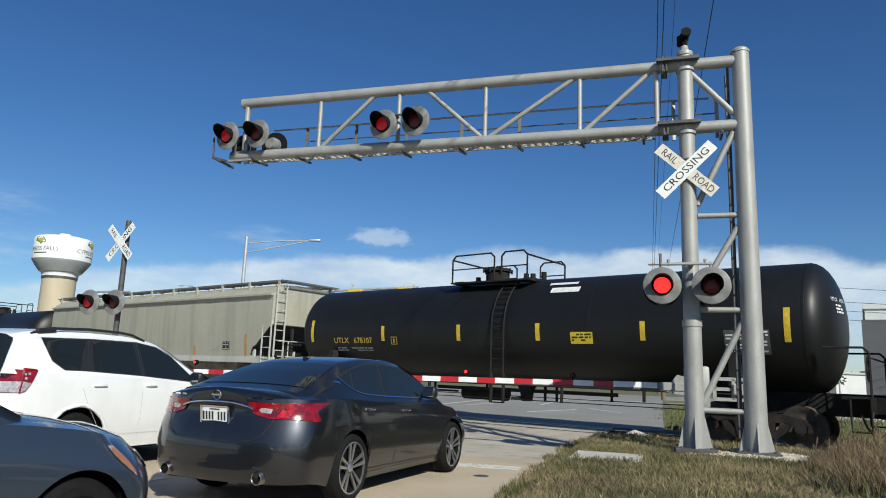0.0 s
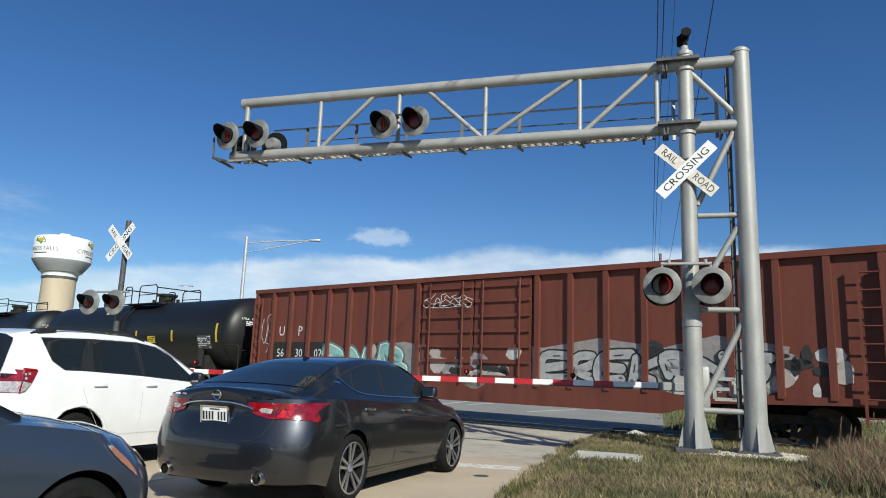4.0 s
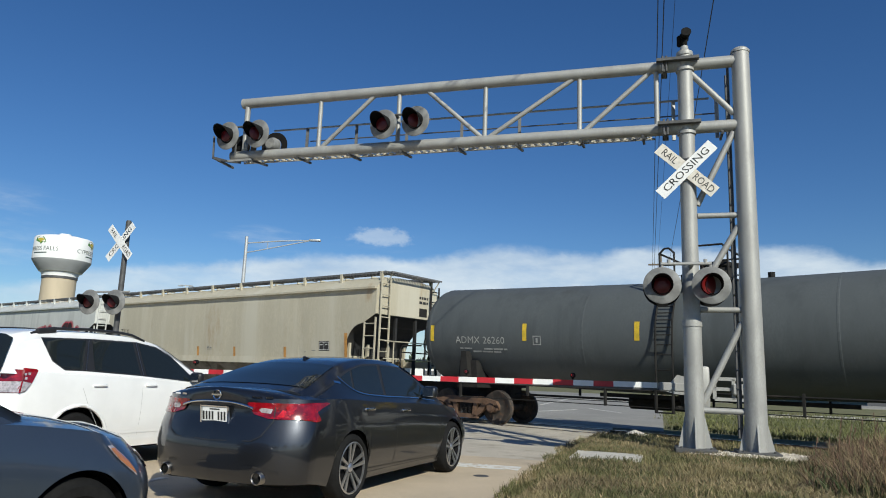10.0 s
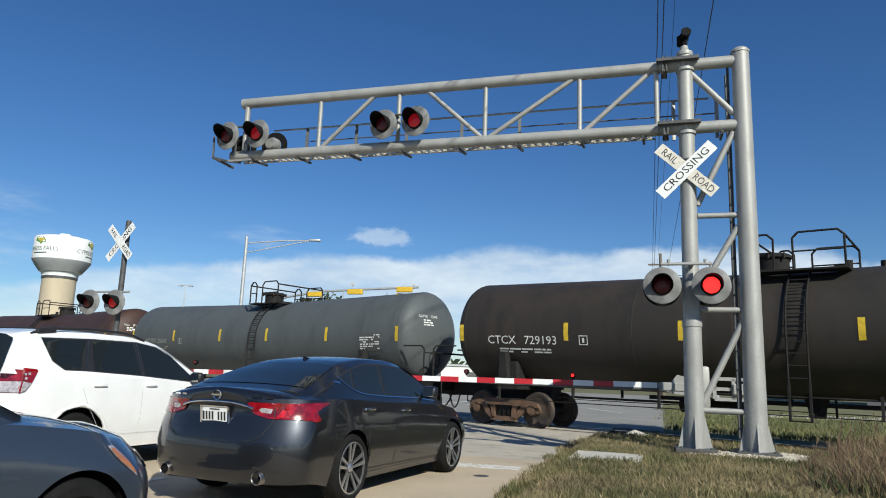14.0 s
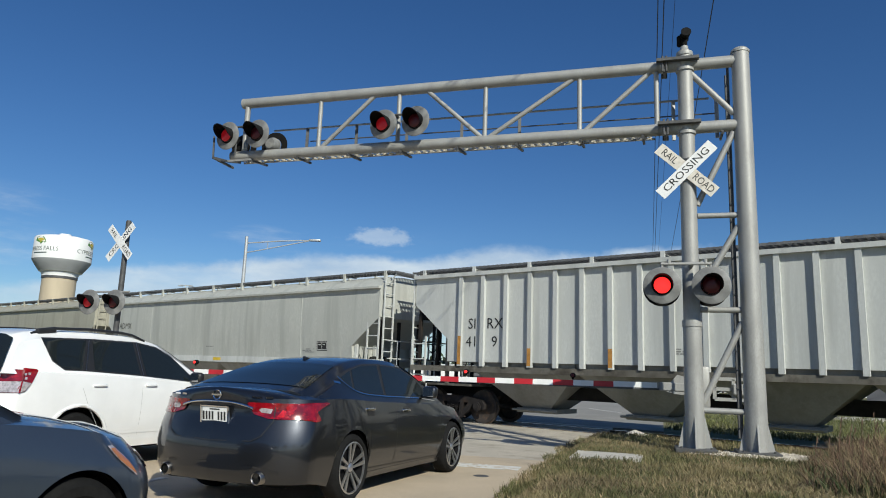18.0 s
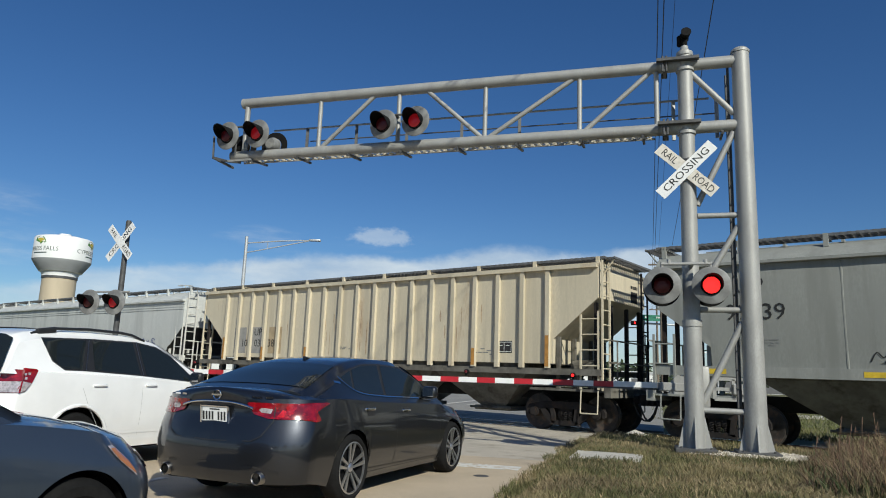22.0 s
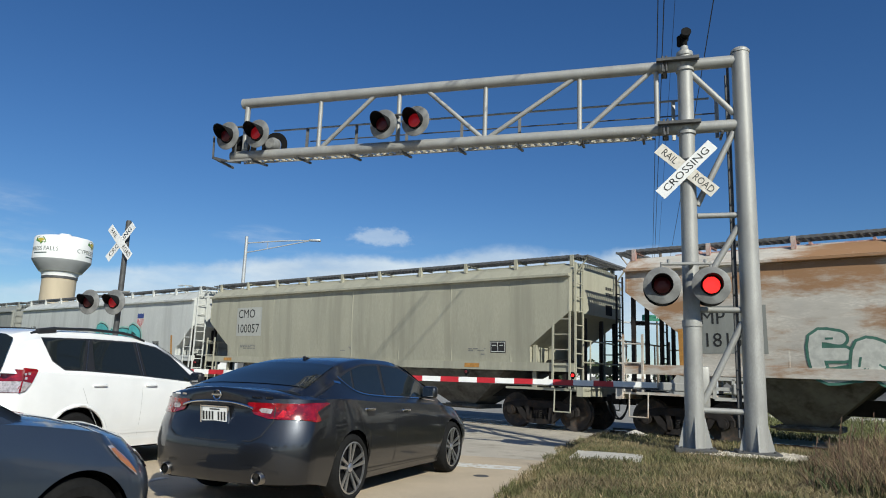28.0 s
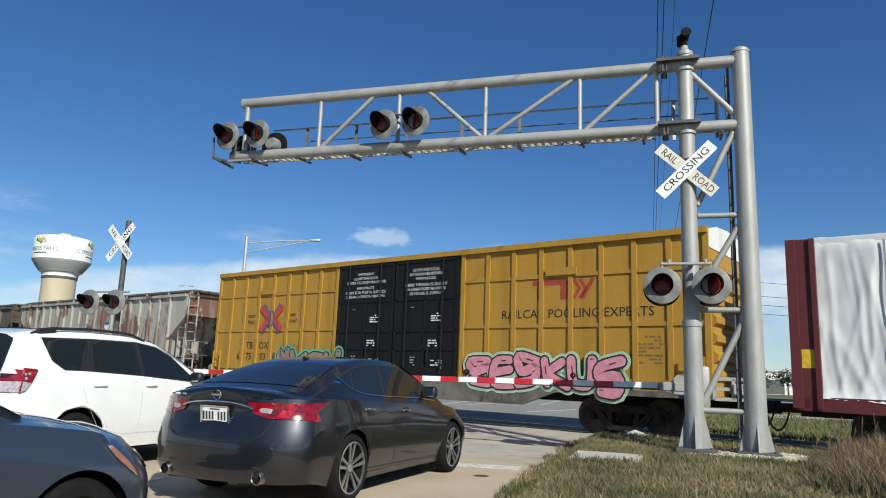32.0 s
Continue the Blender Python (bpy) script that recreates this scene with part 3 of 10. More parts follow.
    for sg in (1, -1):
        ld = Shape()
        pts = []
        for i in range(10):
            th = radians(62) - i * radians(62) / 9 if i else radians(66)
            pts.append(((r + 0.07) * math.cos(th), cz - low(hx) + (r + 0.07) * math.sin(th)))
        pts += [(r + 0.07, cz - 0.6), (r + 0.05, 1.25)] if sg > 0 else [(r + 0.07, 1.5)]
        for dx in (-0.2, 0.2):
            ld.path([(hx + 0.05 + dx, sg * y, z) for y, z in pts], 0.024, 5)
        acc = 0
        for (y0, z0), (y1, z1) in zip(pts[:-1], pts[1:]):
            seg = math.hypot(y1 - y0, z1 - z0)
            m = max(1, round(seg / 0.3))
            for i in range(m):
                f = i / m
                ld.rod((hx - 0.15, sg * (y0 + (y1 - y0) * f), z0 + (z1 - z0) * f), (hx + 0.25, sg * (y0 + (y1 - y0) * f), z0 + (z1 - z0) * f), 0.014, 5)
        ld.span(hx - 0.17, hx - 0.13, sg * 1.44, sg * 1.54, 0.62, 1.4).span(hx + 0.23, hx + 0.27, sg * 1.44, sg * 1.54, 0.62, 1.4)
        ld.span(hx - 0.15, hx + 0.25, sg * 1.44, sg * 1.54, 0.62, 0.65)
        part("ladder", ld, lad, car, smooth=40)
        hr = Shape().rod((-h + 1.6, sg * 1.5, 1.12), (h - 1.6, sg * 1.5, 1.12), 0.022, 6)
        for i in range(7):
            x = -h + 1.9 + (L - 3.8) * i / 6
            hr.span(x - 0.025, x + 0.025, sg * 1.46, sg * 1.54, 0.85 if i % 2 else 0.72, 1.2)
        hr.rod((-h + 1.9, sg * 1.5, 0.74), (h - 1.9, sg * 1.5, 0.74), 0.012, 5)
        part("side_handrail", hr, lad, car)
    for sx in (-1, 1):
        x = sx * (h - 2.0)
        part_again("saddle%.2f" % r, lambda: Shape().prism([(-0.35, 1.0), (0.35, 1.0), (0.28, 1.75), (-0.28, 1.75)], -1.32, 1.32).prism([(-0.14, 1.3), (0.14, 1.3), (0.12, 2.0), (-0.05, 2.0)], 1.25, 1.5), underframe, "saddle", car, pose(x, 0, 0))
        part_again("draft_sill", lambda: Shape().span(-1.9, 1.9, -0.3, 0.3, 0.74, 1.22).span(0.9, 1.75, -1.42, 1.42, 1.12, 1.18).span(1.5, 1.75, -1.45, 1.45, 0.86, 1.18), underframe, "draft_sill", car, pose(sx * (h - 0.9), 0, 0, 0, 0, 0 if sx > 0 else 180))
        er = Shape()
        for y in (-1.38, 1.38):
            er.path([(0.82, y, 1.15), (0.82, y, 2.05), (0.72, y, 2.15), (0.0, y, 2.15)], 0.024, 6)
            er.path([(0.45, y * 1.03, 0.5), (0.45, y * 1.03, 1.15), (0.8, y * 1.03, 1.15), (0.8, y * 1.03, 0.5), (0.45, y * 1.03, 0.5)], 0.02, 5)
        er.path([(0.82, -1.38, 1.95), (0.82, 1.38, 1.95)], 0.02, 5)
        part("end_railing", Shape().add([(sx * a + sx * (h - 0.9 + 0.6), b, c) for a, b, c in er.v], er.f), lad, car, smooth=40)
    part("bottom_outlet", Shape().turned([(0.0, 0.66), (0.16, 0.66), (0.2, 0.9), (0.34, 1.3)], "z", 16, (hx, 0, 0)).rod((hx, 0, 0.75), (hx, 0.8, 0.75), 0.04, 6), underframe, car)
    part("brake_wheel", Shape().turned([(0.26, -0.015), (0.28, 0), (0.26, 0.015), (0.24, 0)], "x", 20, (-h - 0.42, 0.75, 1.75), True).rod((-h - 0.42, 0.5, 1.75), (-h - 0.42, 1.0, 1.75), 0.012).rod((-h - 0.42, 0.75, 1.5), (-h - 0.42, 0.75, 2.0), 0.012), underframe, car)
    part("brake_gear", Shape().rod((0.8, -0.6, 0.8), (2.4, -0.6, 0.8), 0.2, 12).span(-3, 3, -0.05, 0.05, 0.9, 1.0).rod((2.0, 0.3, 0.85), (5.5, 0.3, 0.85), 0.03), underframe, car)
    wheels = []
    for sx in (-1, 1):
        truck(car, sx * (h - 1.75), truck_metal or steel_brown, wheels)
        coupler(car, sx * (h + 0.1), sx)
    if extra:
        extra(car, h, on_tank)
    RAILCARS.append((car, F - h, wheels))
    return car


# -- covered hopper cars --
def hopper_car(F, L, paint, label, mark=(), ink=ink_black, mark_at=3.0, mark_z=2.75, ribs=0, seams=9, stripes=(1.5, 4.6, 8.9, 12.9), bays=4, end_shade=None, sill=None, extra=None, small=True, stripe_mat=None, stripe_flat=False, roof=None, patch=None, wide=1.0, end="slant", beads=False, rib0=1.38, bay_text=(), chute=None, walls=(0.19, 0.19), rib_mat=None):
    """Its side is laid out from F and L; walls says how far the front and rear walls stand back from them."""
    car = thing("covered_hopper", label, "hopper car", "freight train")
    inset = 0.19                           # the end walls stand back from the couplers
    h0, mid = L / 2, F - L / 2
    F, L = F + inset - walls[0], L + 2 * inset - walls[0] - walls[1]
    h = L / 2
    off = mid - (F - h)
    roof = roof or paint
    wz = 4.5 if not ribs else 4.40
    w0 = 1.6 if not ribs else 1.5
    z_eave = 3.93 if not ribs else 4.16

    def half(z):
        if ribs:
            return w0
        u = (z - 1.7) / (z_eave - 1.7)
        return w0 - 0.13 * (1 - max(0.0, u)) ** 2.2 - 0.03 * max(0, u) ** 3
    hb = h - inset
    cut_z, cut_in, fall, bend = {"slant": (3.36, 1.26, 0.62, 0.999), "low": (3.04, 1.22, 0.68, 0.999), "high": (3.45, 1.42, 0.64, 0.999), "round": (2.90, 1.22, 0.86, 0.74), "drop": (3.15, 1.42, 0.5, 0.42)}[end]

    def zb(x):
        u = (hb - abs(x)) / cut_in         # the cut under each end: a slope, turned down at its foot
        if u >= 1:
            return 1.70
        f = 1 - fall * u if u <= bend else (1 - fall * bend) * math.sqrt(max(0.0, 1 - ((u - bend) / (1 - bend)) ** 2))
        return 1.70 + (cut_z - 1.70) * f

    def dent_at(x):
        return 0.0 if ribs or not seams else 0.022 * (abs(math.sin(math.pi * (x + h) / L * seams)) ** 0.4 - 1)

    def ring(x):
        b = zb(x)
        dent = dent_at(x)
        side = [(half(b + (z_eave - b) * i / 9) + dent * (1 if 0 < i < 9 else 0.3), b + (z_eave - b) * i / 9) for i in range(10)]
        up = side + [(w0 + 0.085, z_eave + 0.012), (w0 + 0.085, z_eave + 0.075), (w0 - 0.05, z_eave + 0.10), (w0 - 0.14, z_eave + 0.2 if not ribs else z_eave + 0.12), (w0 - 0.42, 4.33), (0.5, 4.4)]
        pts = [(x, y, z) for y, z in up] + [(x, -y, z) for y, z in reversed(up)]
        return pts
    n = 74 if not ribs else 2
    e = hb - cut_in
    us = [cut_in * u for u in ((0.2, 0.4, 0.55, 0.66, 0.75, 0.82, 0.87, 0.91, 0.94, 0.965, 0.985, 0.996) if bend < 0.9 else (0.25, 0.5, 0.75, 0.995))]
    xs = sorted({-hb, -e, e, hb} | {-hb + 2 * hb * i / n for i in range(n + 1)} | {hb - a for a in us} | {a - hb for a in us})
    part("body", Shape().loft([ring(x) for x in xs], True, True, True), paint, car, smooth=32)
    if end_shade:
        for sx in (-1, 1):                      # near-black sheets under the sloping ends, coloured as their shade
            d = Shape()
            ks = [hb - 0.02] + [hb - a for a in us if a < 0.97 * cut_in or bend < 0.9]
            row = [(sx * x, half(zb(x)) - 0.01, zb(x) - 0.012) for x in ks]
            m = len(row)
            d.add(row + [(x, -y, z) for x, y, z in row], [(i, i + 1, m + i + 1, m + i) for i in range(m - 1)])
            part("slope_sheet", d, end_shade, car)
    if ribs:
        for k in range(ribs):
            x = h0 + off - rib0 - (2 * h0 - 2 * rib0) * k / (ribs - 1)
            ez = zb(x) + (0.05 if hb - abs(x) < cut_in else -0.12)
            part("side_post", Shape().prism([(x - 0.06, ez), (x + 0.06, ez), (x + 0.06, z_eave), (x - 0.06, z_eave)], w0 - 0.02, w0 + 0.09), rib_mat or paint, car)
        far = Shape()
        for k in range(ribs):
            x = h0 + off - rib0 - (2 * h0 - 2 * rib0) * k / (ribs - 1)
            far.span(x - 0.06, x + 0.06, -w0 - 0.09, -w0 + 0.02, zb(x) + 0.05, z_eave)
        tagged(part("far_side_posts", far, paint, car), kind="stuff")
        part("top_chord", Shape().span(-hb, hb, w0 - 0.02, w0 + 0.12, z_eave - 0.03, z_eave + 0.08).span(-hb, hb, -w0 - 0.12, -w0 + 0.02, z_eave - 0.03, z_eave + 0.08), paint, car)
    if seams and not ribs:                      # weld beads between the side sheets
        for k in range(seams + 1):
            x = max(-hb + 0.04, min(hb - 0.04, -h + L * k / seams))
            b0 = zb(x) + 0.02
            row = [(half(b0 + (z_eave - b0) * i / 6) + dent_at(x) * (1 if 0 < i < 6 else 0.3), b0 + (z_eave - b0) * i / 6) for i in range(7)]
            up = 0.004 if end in ("drop", "round", "high") else 0.010
            wd = Shape().loft([[(x - 0.03, y, z), (x - 0.012, y + up, z), (x + 0.012, y + up, z), (x + 0.03, y, z)] for y, z in row])
            part("weld_bead", wd, paint, car)
    if beads:
        for k in range(3):
            z = z_eave - 0.1 - 0.1 * k
            part("side_bead", Shape().prism([(-hb + 0.02, z - 0.025), (hb - 0.02, z - 0.025), (hb - 0.02, z + 0.025), (-hb + 0.02, z + 0.025)], half(z) - 0.03, half(z) + 0.018), paint, car)
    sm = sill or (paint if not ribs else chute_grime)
    zs0, zs1 = (1.5, 1.72) if not ribs else (1.42, 1.58)
    for sg in (1, -1):
        part("side_sill", Shape().prism([(-h + 0.1, zs0), (h - 0.1, zs0), (h - 0.1, zs1), (-h + 0.1, zs1)], sg * (half(1.72) - 0.1), sg * (half(1.72) + 0.05)), sm, car)
    lad = sill or paint
    # roof: hatch trough, walkways on brackets
    part("roof_hatch", Shape().span(-h + 1.0, h - 1.0, -0.32, 0.32, 4.36, 4.52), roof, car)
    for k in range(12):
        part_again("clamp", lambda: Shape().span(-0.03, 0.03, -0.4, 0.4, 4.5, 4.56), roof, "hatch_clamp", car, pose(-h + 1.6 + (L - 3.2) * k / 11, 0, 0))
    for sg in (1, -1):
        bed = Shape()
        for y in (0.78, 0.94, 1.10, 1.26):
            bed.span(-h + 0.1, h - 0.1, sg * (y - 0.012), sg * (y + 0.012), wz - 0.01, wz + 0.05)
        part("walkway", bed, grating, car)
        slats = Shape()
        for i in range(int((L - 0.3) / 0.15)):
            x = -h + 0.15 + 0.15 * i
            slats.span(x - 0.028, x + 0.028, sg * 0.77, sg * 1.275, wz + 0.006, wz + 0.055)
        tagged(part("walkway_slats", slats, grating, car), kind="stuff")
        nb = round(L / 1.88)
        for k in range(nb + 1):
            x = -h + 0.3 + (L - 0.6) * k / nb
            part_again("walk_bracket", lambda: Shape().span(-0.05, 0.05, 1.22, 1.30, -0.24, 0.05).span(-0.03, 0.03, 0.7, 1.28, -0.04, 0.0), roof, "walkway_bracket", car, pose(x, 0, wz, 0, 0, 0 if sg > 0 else 180))
    for sx in (-1, 1):
        ew = Shape()
        for x in (hb - 0.12, hb + 0.1, h + 0.14):
            ew.span(sx * x, sx * (x + 0.03), -1.3, 1.3, wz - 0.03, wz + 0.02)
        for i in range(19):
            ew.span(sx * (hb - 0.12), sx * (h + 0.16), -1.3 + 0.14 * i, -1.25 + 0.14 * i, wz - 0.02, wz + 0.015)
        part("end_walkway", ew, grating, car)
        for y in (-1.2, 1.2):                   # struts under the end walkway
            part("walkway_strut", Shape().rod((sx * (h + 0.12), y, wz - 0.03), (sx * (hb + 0.01), y, wz - 0.42), 0.022, 6), lad, car)
        # end frame: platform, posts, ladders, cross braces
        g = Shape().span(sx * (h - 2.2), sx * (h + 0.12), -1.4, 1.4, 1.02, 1.08).span(sx * (h - 0.05), sx * (h + 0.12), -1.48, 1.48, 0.9, 1.2)
        part("end_platform", g, sm, car)
        for y in (-1.36, -0.5, 0.5, 1.36):
            top = zb(sx * (hb - 0.12)) - 0.01
            # supports share the near-black shade colour on cars that have it
            part("end_support", Shape().span(sx * (hb - 0.16), sx * (hb - 0.07), y - 0.045, y + 0.045, 1.07, top), end_shade or steel_dark, car)
            low = zb(sx * (hb - 0.93 * cut_in)) - 0.01
            part("inner_post", Shape().span(sx * (hb - 0.93 * cut_in - 0.05), sx * (hb - 0.93 * cut_in + 0.05), y - 0.04, y + 0.04, 1.07, low), sm, car)
        for y in (-1.26, 1.26):                 # tall ladders on the end wall, at the far corner alone in front
            if sx < 0 or y < 0 or ribs:
                part_again("end_ladder%.2f" % cut_z, lambda: ladder_shape(3.25, 0.42, 9), lad if y > 0 else steel_dark, "end_ladder", car, pose(sx * (hb + 0.10), y, 1.06, 0, 0, 90))
            part_again("side_ladder%d" % sx, lambda: ladder_shape(1.95 if sx < 0 else 1.35, 0.48, 5 if sx < 0 else 3), lad, "side_ladder", car, pose(sx * (h - (0.45 if sx < 0 else 0.35)), math.copysign(w0 - 0.05, y), 1.08))
            for dx in (0.22, 0.68):
                part("sill_step", Shape().rod((sx * (h - dx), math.copysign(1.46, y), 1.06), (sx * (h - dx), math.copysign(1.5, y), 0.5), 0.018, 6), lad, car)
            part("sill_step", Shape().rod((sx * (h - 0.22), math.copysign(1.5, y), 0.5), (sx * (h - 0.68), math.copysign(1.5, y), 0.5), 0.018, 6), lad, car)
        part("end_plate", Shape().span(sx * hb, sx * (hb + 0.012), -0.95, -0.55, cut_z + 0.08, cut_z + 0.36), underframe, car)
        part("small_lettering", bars(lambda u, v: (sx * (hb + 0.006), -sx * u - 0.75, 3.75 + v), 0.5, 0.32, 2, 31, 0.8), ink, car, recalc=False)
        for z in (1.75, 2.3):
            part("end_grab_rail", Shape().rod((sx * (h + 0.07), -1.4, z), (sx * (h + 0.07), 1.4, z), 0.02, 6), sm, car)
        for y in (-0.95, 0.95):
            part("rail_post", Shape().rod((sx * (h + 0.07), y, 1.06), (sx * (h + 0.07), y, 2.3), 0.022, 6), sm, car)
    part("brake_wheel", Shape().turned([(0.26, -0.015), (0.28, 0), (0.26, 0.015), (0.24, 0)], "x", 20, (-h - 0.12, -0.75, 2.3), True).rod((-h - 0.12, -1.0, 2.3), (-h - 0.12, -0.5, 2.3), 0.012).rod((-h - 0.12, -0.75, 2.05), (-h - 0.12, -0.75, 2.55), 0.012), underframe, car)
    part("brake_reservoir", Shape().rod((-h + 0.62, 0.62, 1.62), (-h + 1.32, 0.62, 1.62), 0.21, 14), sm if ribs else underframe, car)
    part("reservoir_stand", Shape().span(-h + 0.72, -h + 0.82, 0.44, 0.8, 1.07, 1.46).span(-h + 1.12, -h + 1.22, 0.44, 0.8, 1.07, 1.46), underframe, car)
    part("centre_sill", Shape().span(-h - 0.1, h + 0.1, -0.25, 0.25, 0.76, 1.1), underframe, car)
    bl = (L - 4.6) / bays
    for k in range(bays):
        xc = h - 2.3 - bl * (k + 0.5)

        def bay():
            a, b = bl / 2 - 0.02, 0.42
            s = Shape().loft([[(-a, -1.4, 1.72), (a, -1.4, 1.72), (a, 1.4, 1.72), (-a, 1.4, 1.72)], [(-a, -1.36, 1.45), (a, -1.36, 1.45), (a, 1.36, 1.45), (-a, 1.36, 1.45)],
                              [(-b, -0.55, 0.5), (b, -0.55, 0.5), (b, 0.55, 0.5), (-b, 0.55, 0.5)]], True, False, True)
            return s.span(-0.6, 0.6, -0.62, 0.62, 0.38, 0.5).rod((-0.7, 0.7, 0.45), (0.7, 0.7, 0.45), 0.03)
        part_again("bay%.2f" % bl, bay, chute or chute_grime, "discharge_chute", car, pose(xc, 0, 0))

    def on_side(xc, zc, lift=0.012):
        xc += off
        return lambda a, b: (xc - a, (w0 if ribs else half(zc + b) + dent_at(xc - a)) + lift * 0.5, zc + b)
    tape = stripe_mat or stripe_orange
    if stripe_flat:
        for st in stripes:
            part("reflective_stripe", patch_on(lambda a, b, st=st: (h0 + off - st - a, half(1.72) + 0.056, 1.61 + b), 0.5, 0.11, 1, 3), tape, car, recalc=False)
    elif ribs:                                  # strips on the faces of the posts, tall on the outer ones
        step = 4 if stripe_mat else 3
        for k in (0, step, 2 * step, ribs - 1 - step, ribs - 1):
            x, tall = h0 + off - rib0 - (2 * h0 - 2 * rib0) * k / (ribs - 1), 0.8 if k in (0, ribs - 1) else 0.46
            part("reflective_stripe", patch_on(lambda a, b: (x - a, w0 + 0.095, 1.62 + tall / 2 + b), 0.11, tall, 1, 1), tape, car, recalc=False)
    else:                                       # strips up the side, tall beside the sloping ends
        foot = 1.38 if beads else 1.66
        out = hb - (1.48 if end == "round" else 1.32)
        for x in (-out, *((-5.93, -2.97, 0.0, 2.97, 5.93) if hb > 9.3 else (-4.15, -1.2, 1.2, 4.15)), out):
            tall = 0.88 if abs(x) == out else 0.42
            part("reflective_stripe", patch_on(on_side(x - off, foot + tall / 2, 0.016), 0.13, tall, 1, 3), tape, car, recalc=False)
    if mark:
        if patch:
            part("renumbered_patch", patch_on(on_side(h0 - mark_at - 0.05, mark_z + 0.02, 0.009), patch[0], patch[1], 10, 3), patch[2], car, recalc=False)
        writing(car, on_side(h0 - mark_at, mark_z, 0.018), mark, ink, wide=wide)
    for k, word, size, z in bay_text:           # one piece of lettering in each bay
        writing(car, on_side(h0 - rib0 - (2 * h0 - 2 * rib0) / (ribs - 1) * (k + 0.5), z, 0.016), [(word, size, 0, 0)], ink)
    if small:
        part("small_lettering", bars(on_side(h0 - mark_at, mark_z - 0.92, 0.012), 0.9, 0.17, 3, len(label), 0.8), ink_faint, car, recalc=False)
        part("small_lettering", bars(on_side(-h0 + 3.6, 1.98, 0.012), 0.6, 0.2, 4, len(label) + 1, 0.5), ink_faint, car, recalc=False)
        part("small_lettering", bars(on_side(0.5, 2.02, 0.012), 0.5, 0.16, 3, len(label) + 2, 0.5), ink_faint, car, recalc=False)
        pl = on_side(-h0 + 2.9, 2.12, 0.018)
        if ink is not ink_white:
            part("stencil_box", patch_on(on_side(-h0 + 2.9, 2.12, 0.012), 0.50, 0.32, 1, 1), ink_black, car, recalc=False)
        grid = Shape()
        for a0, a1, b0, b1 in ((-.23, .23, .12, .135), (-.23, .23, -.135, -.12), (-.23, -.215, -.135, .135), (.215, .23, -.135, .135), (-.008, .008, -.135, .135), (-.19, -.05, .03, .05), (.05, .17, .03, .05)):
            grid.add([pl(a0, b0), pl(a1, b0), pl(a1, b1), pl(a0, b1)], [(0, 1, 2, 3)])
        part("stencil_frame", grid, ink_white, car, recalc=False)
    wheels = []
    for sx in (-1, 1):
        truck(car, sx * (h - 1.35), steel_dark, wheels)
        coupler(car, sx * (h + 0.15), sx)
    if extra:
        extra(car, h0, on_side)
    RAILCARS.append((car, F - h, wheels))
    return car


# ---- ground, road, track ----
RD = Vector((0.29, 0.957, 0)).normalized()      # along the road
RL = Vector((-RD.y, RD.x, 0))                    # to its left


def on_road(p, q, z=0.0):
    v = RD * p + RL * q
    return (v.x, v.y, z)


def track_place(s, o, z=0.0):
    """s along the track, o from its middle towards the waiting cars."""
    v = C0 + TD * s + TN * o
    return (v.x, v.y, z)


def road_sheet(name, outline, z0, z1, mat, label):
    s = Shape().prism([(p[0], p[1]) for p in outline], z0, z1, "xy")
    ob = part(name, s, mat, None)
    return tagged(ob, label, "road", kind="structure")


grass_ground = surface("dry grass soil", (0.135, 0.135, 0.052), 0.95, 0, 0.3, 0.8, bump=0.6, bump_scale=25, second=(0.19, 0.16, 0.075), second_at=(0.45, 0.7), second_scale=0.6, grain=0.3, grain_scale=30)
concrete_tan = surface("tan road concrete", (0.52, 0.425, 0.305), 0.9, 0, 0.14, 0.9, bump=0.25, bump_scale=90, second=(0.34, 0.285, 0.22), second_at=(0.5, 0.75), second_scale=0.5, grain=0.15, grain_scale=70)
concrete_grey = surface("grey worn road concrete", (0.49, 0.44, 0.36), 0.9, 0, 0.18, 0.8, bump=0.3, bump_scale=70, second=(0.31, 0.275, 0.22), second_at=(0.50, 0.66), second_scale=1.7, grain=0.2, grain_scale=60)
asphalt_far = surface("greyed asphalt", (0.285, 0.272, 0.245), 0.95, 0, 0.15, 0.5, bump=0.2, bump_scale=60, second=(0.22, 0.212, 0.195), second_at=(0.5, 0.7), second_scale=0.35, grain=0.2, grain_scale=50)
road_white = surface("worn white road paint", (0.62, 0.61, 0.57), 0.8, 0, 0.12, 5, second=(0.48, 0.40, 0.30), second_at=(0.50, 0.58), second_scale=7)
ballast_mat = surface("grey limestone ballast", (0.34, 0.315, 0.275), 0.95, 0, 0.4, 22, bump=1.0, bump_scale=28, second=(0.12, 0.10, 0.09), second_at=(0.5, 0.7), second_scale=9)
rail_steel = surface("rail steel", (0.13, 0.085, 0.06), 0.7, 0.3, 0.2, 8)
rail_top_mat = surface("polished rail head", (0.5, 0.5, 0.5), 0.25, 1.0, 0.1, 8)
tie_wood = surface("creosoted tie wood", (0.06, 0.045, 0.035), 0.9, 0, 0.3, 4, stretch=(1, 6, 6), random_tint=0.3)
pale_concrete = surface("pale cast concrete", (0.50, 0.47, 0.41), 0.9, 0, 0.12, 5, bump=0.3, bump_scale=60, second=(0.33, 0.30, 0.25), second_at=(0.55, 0.75), second_scale=4)


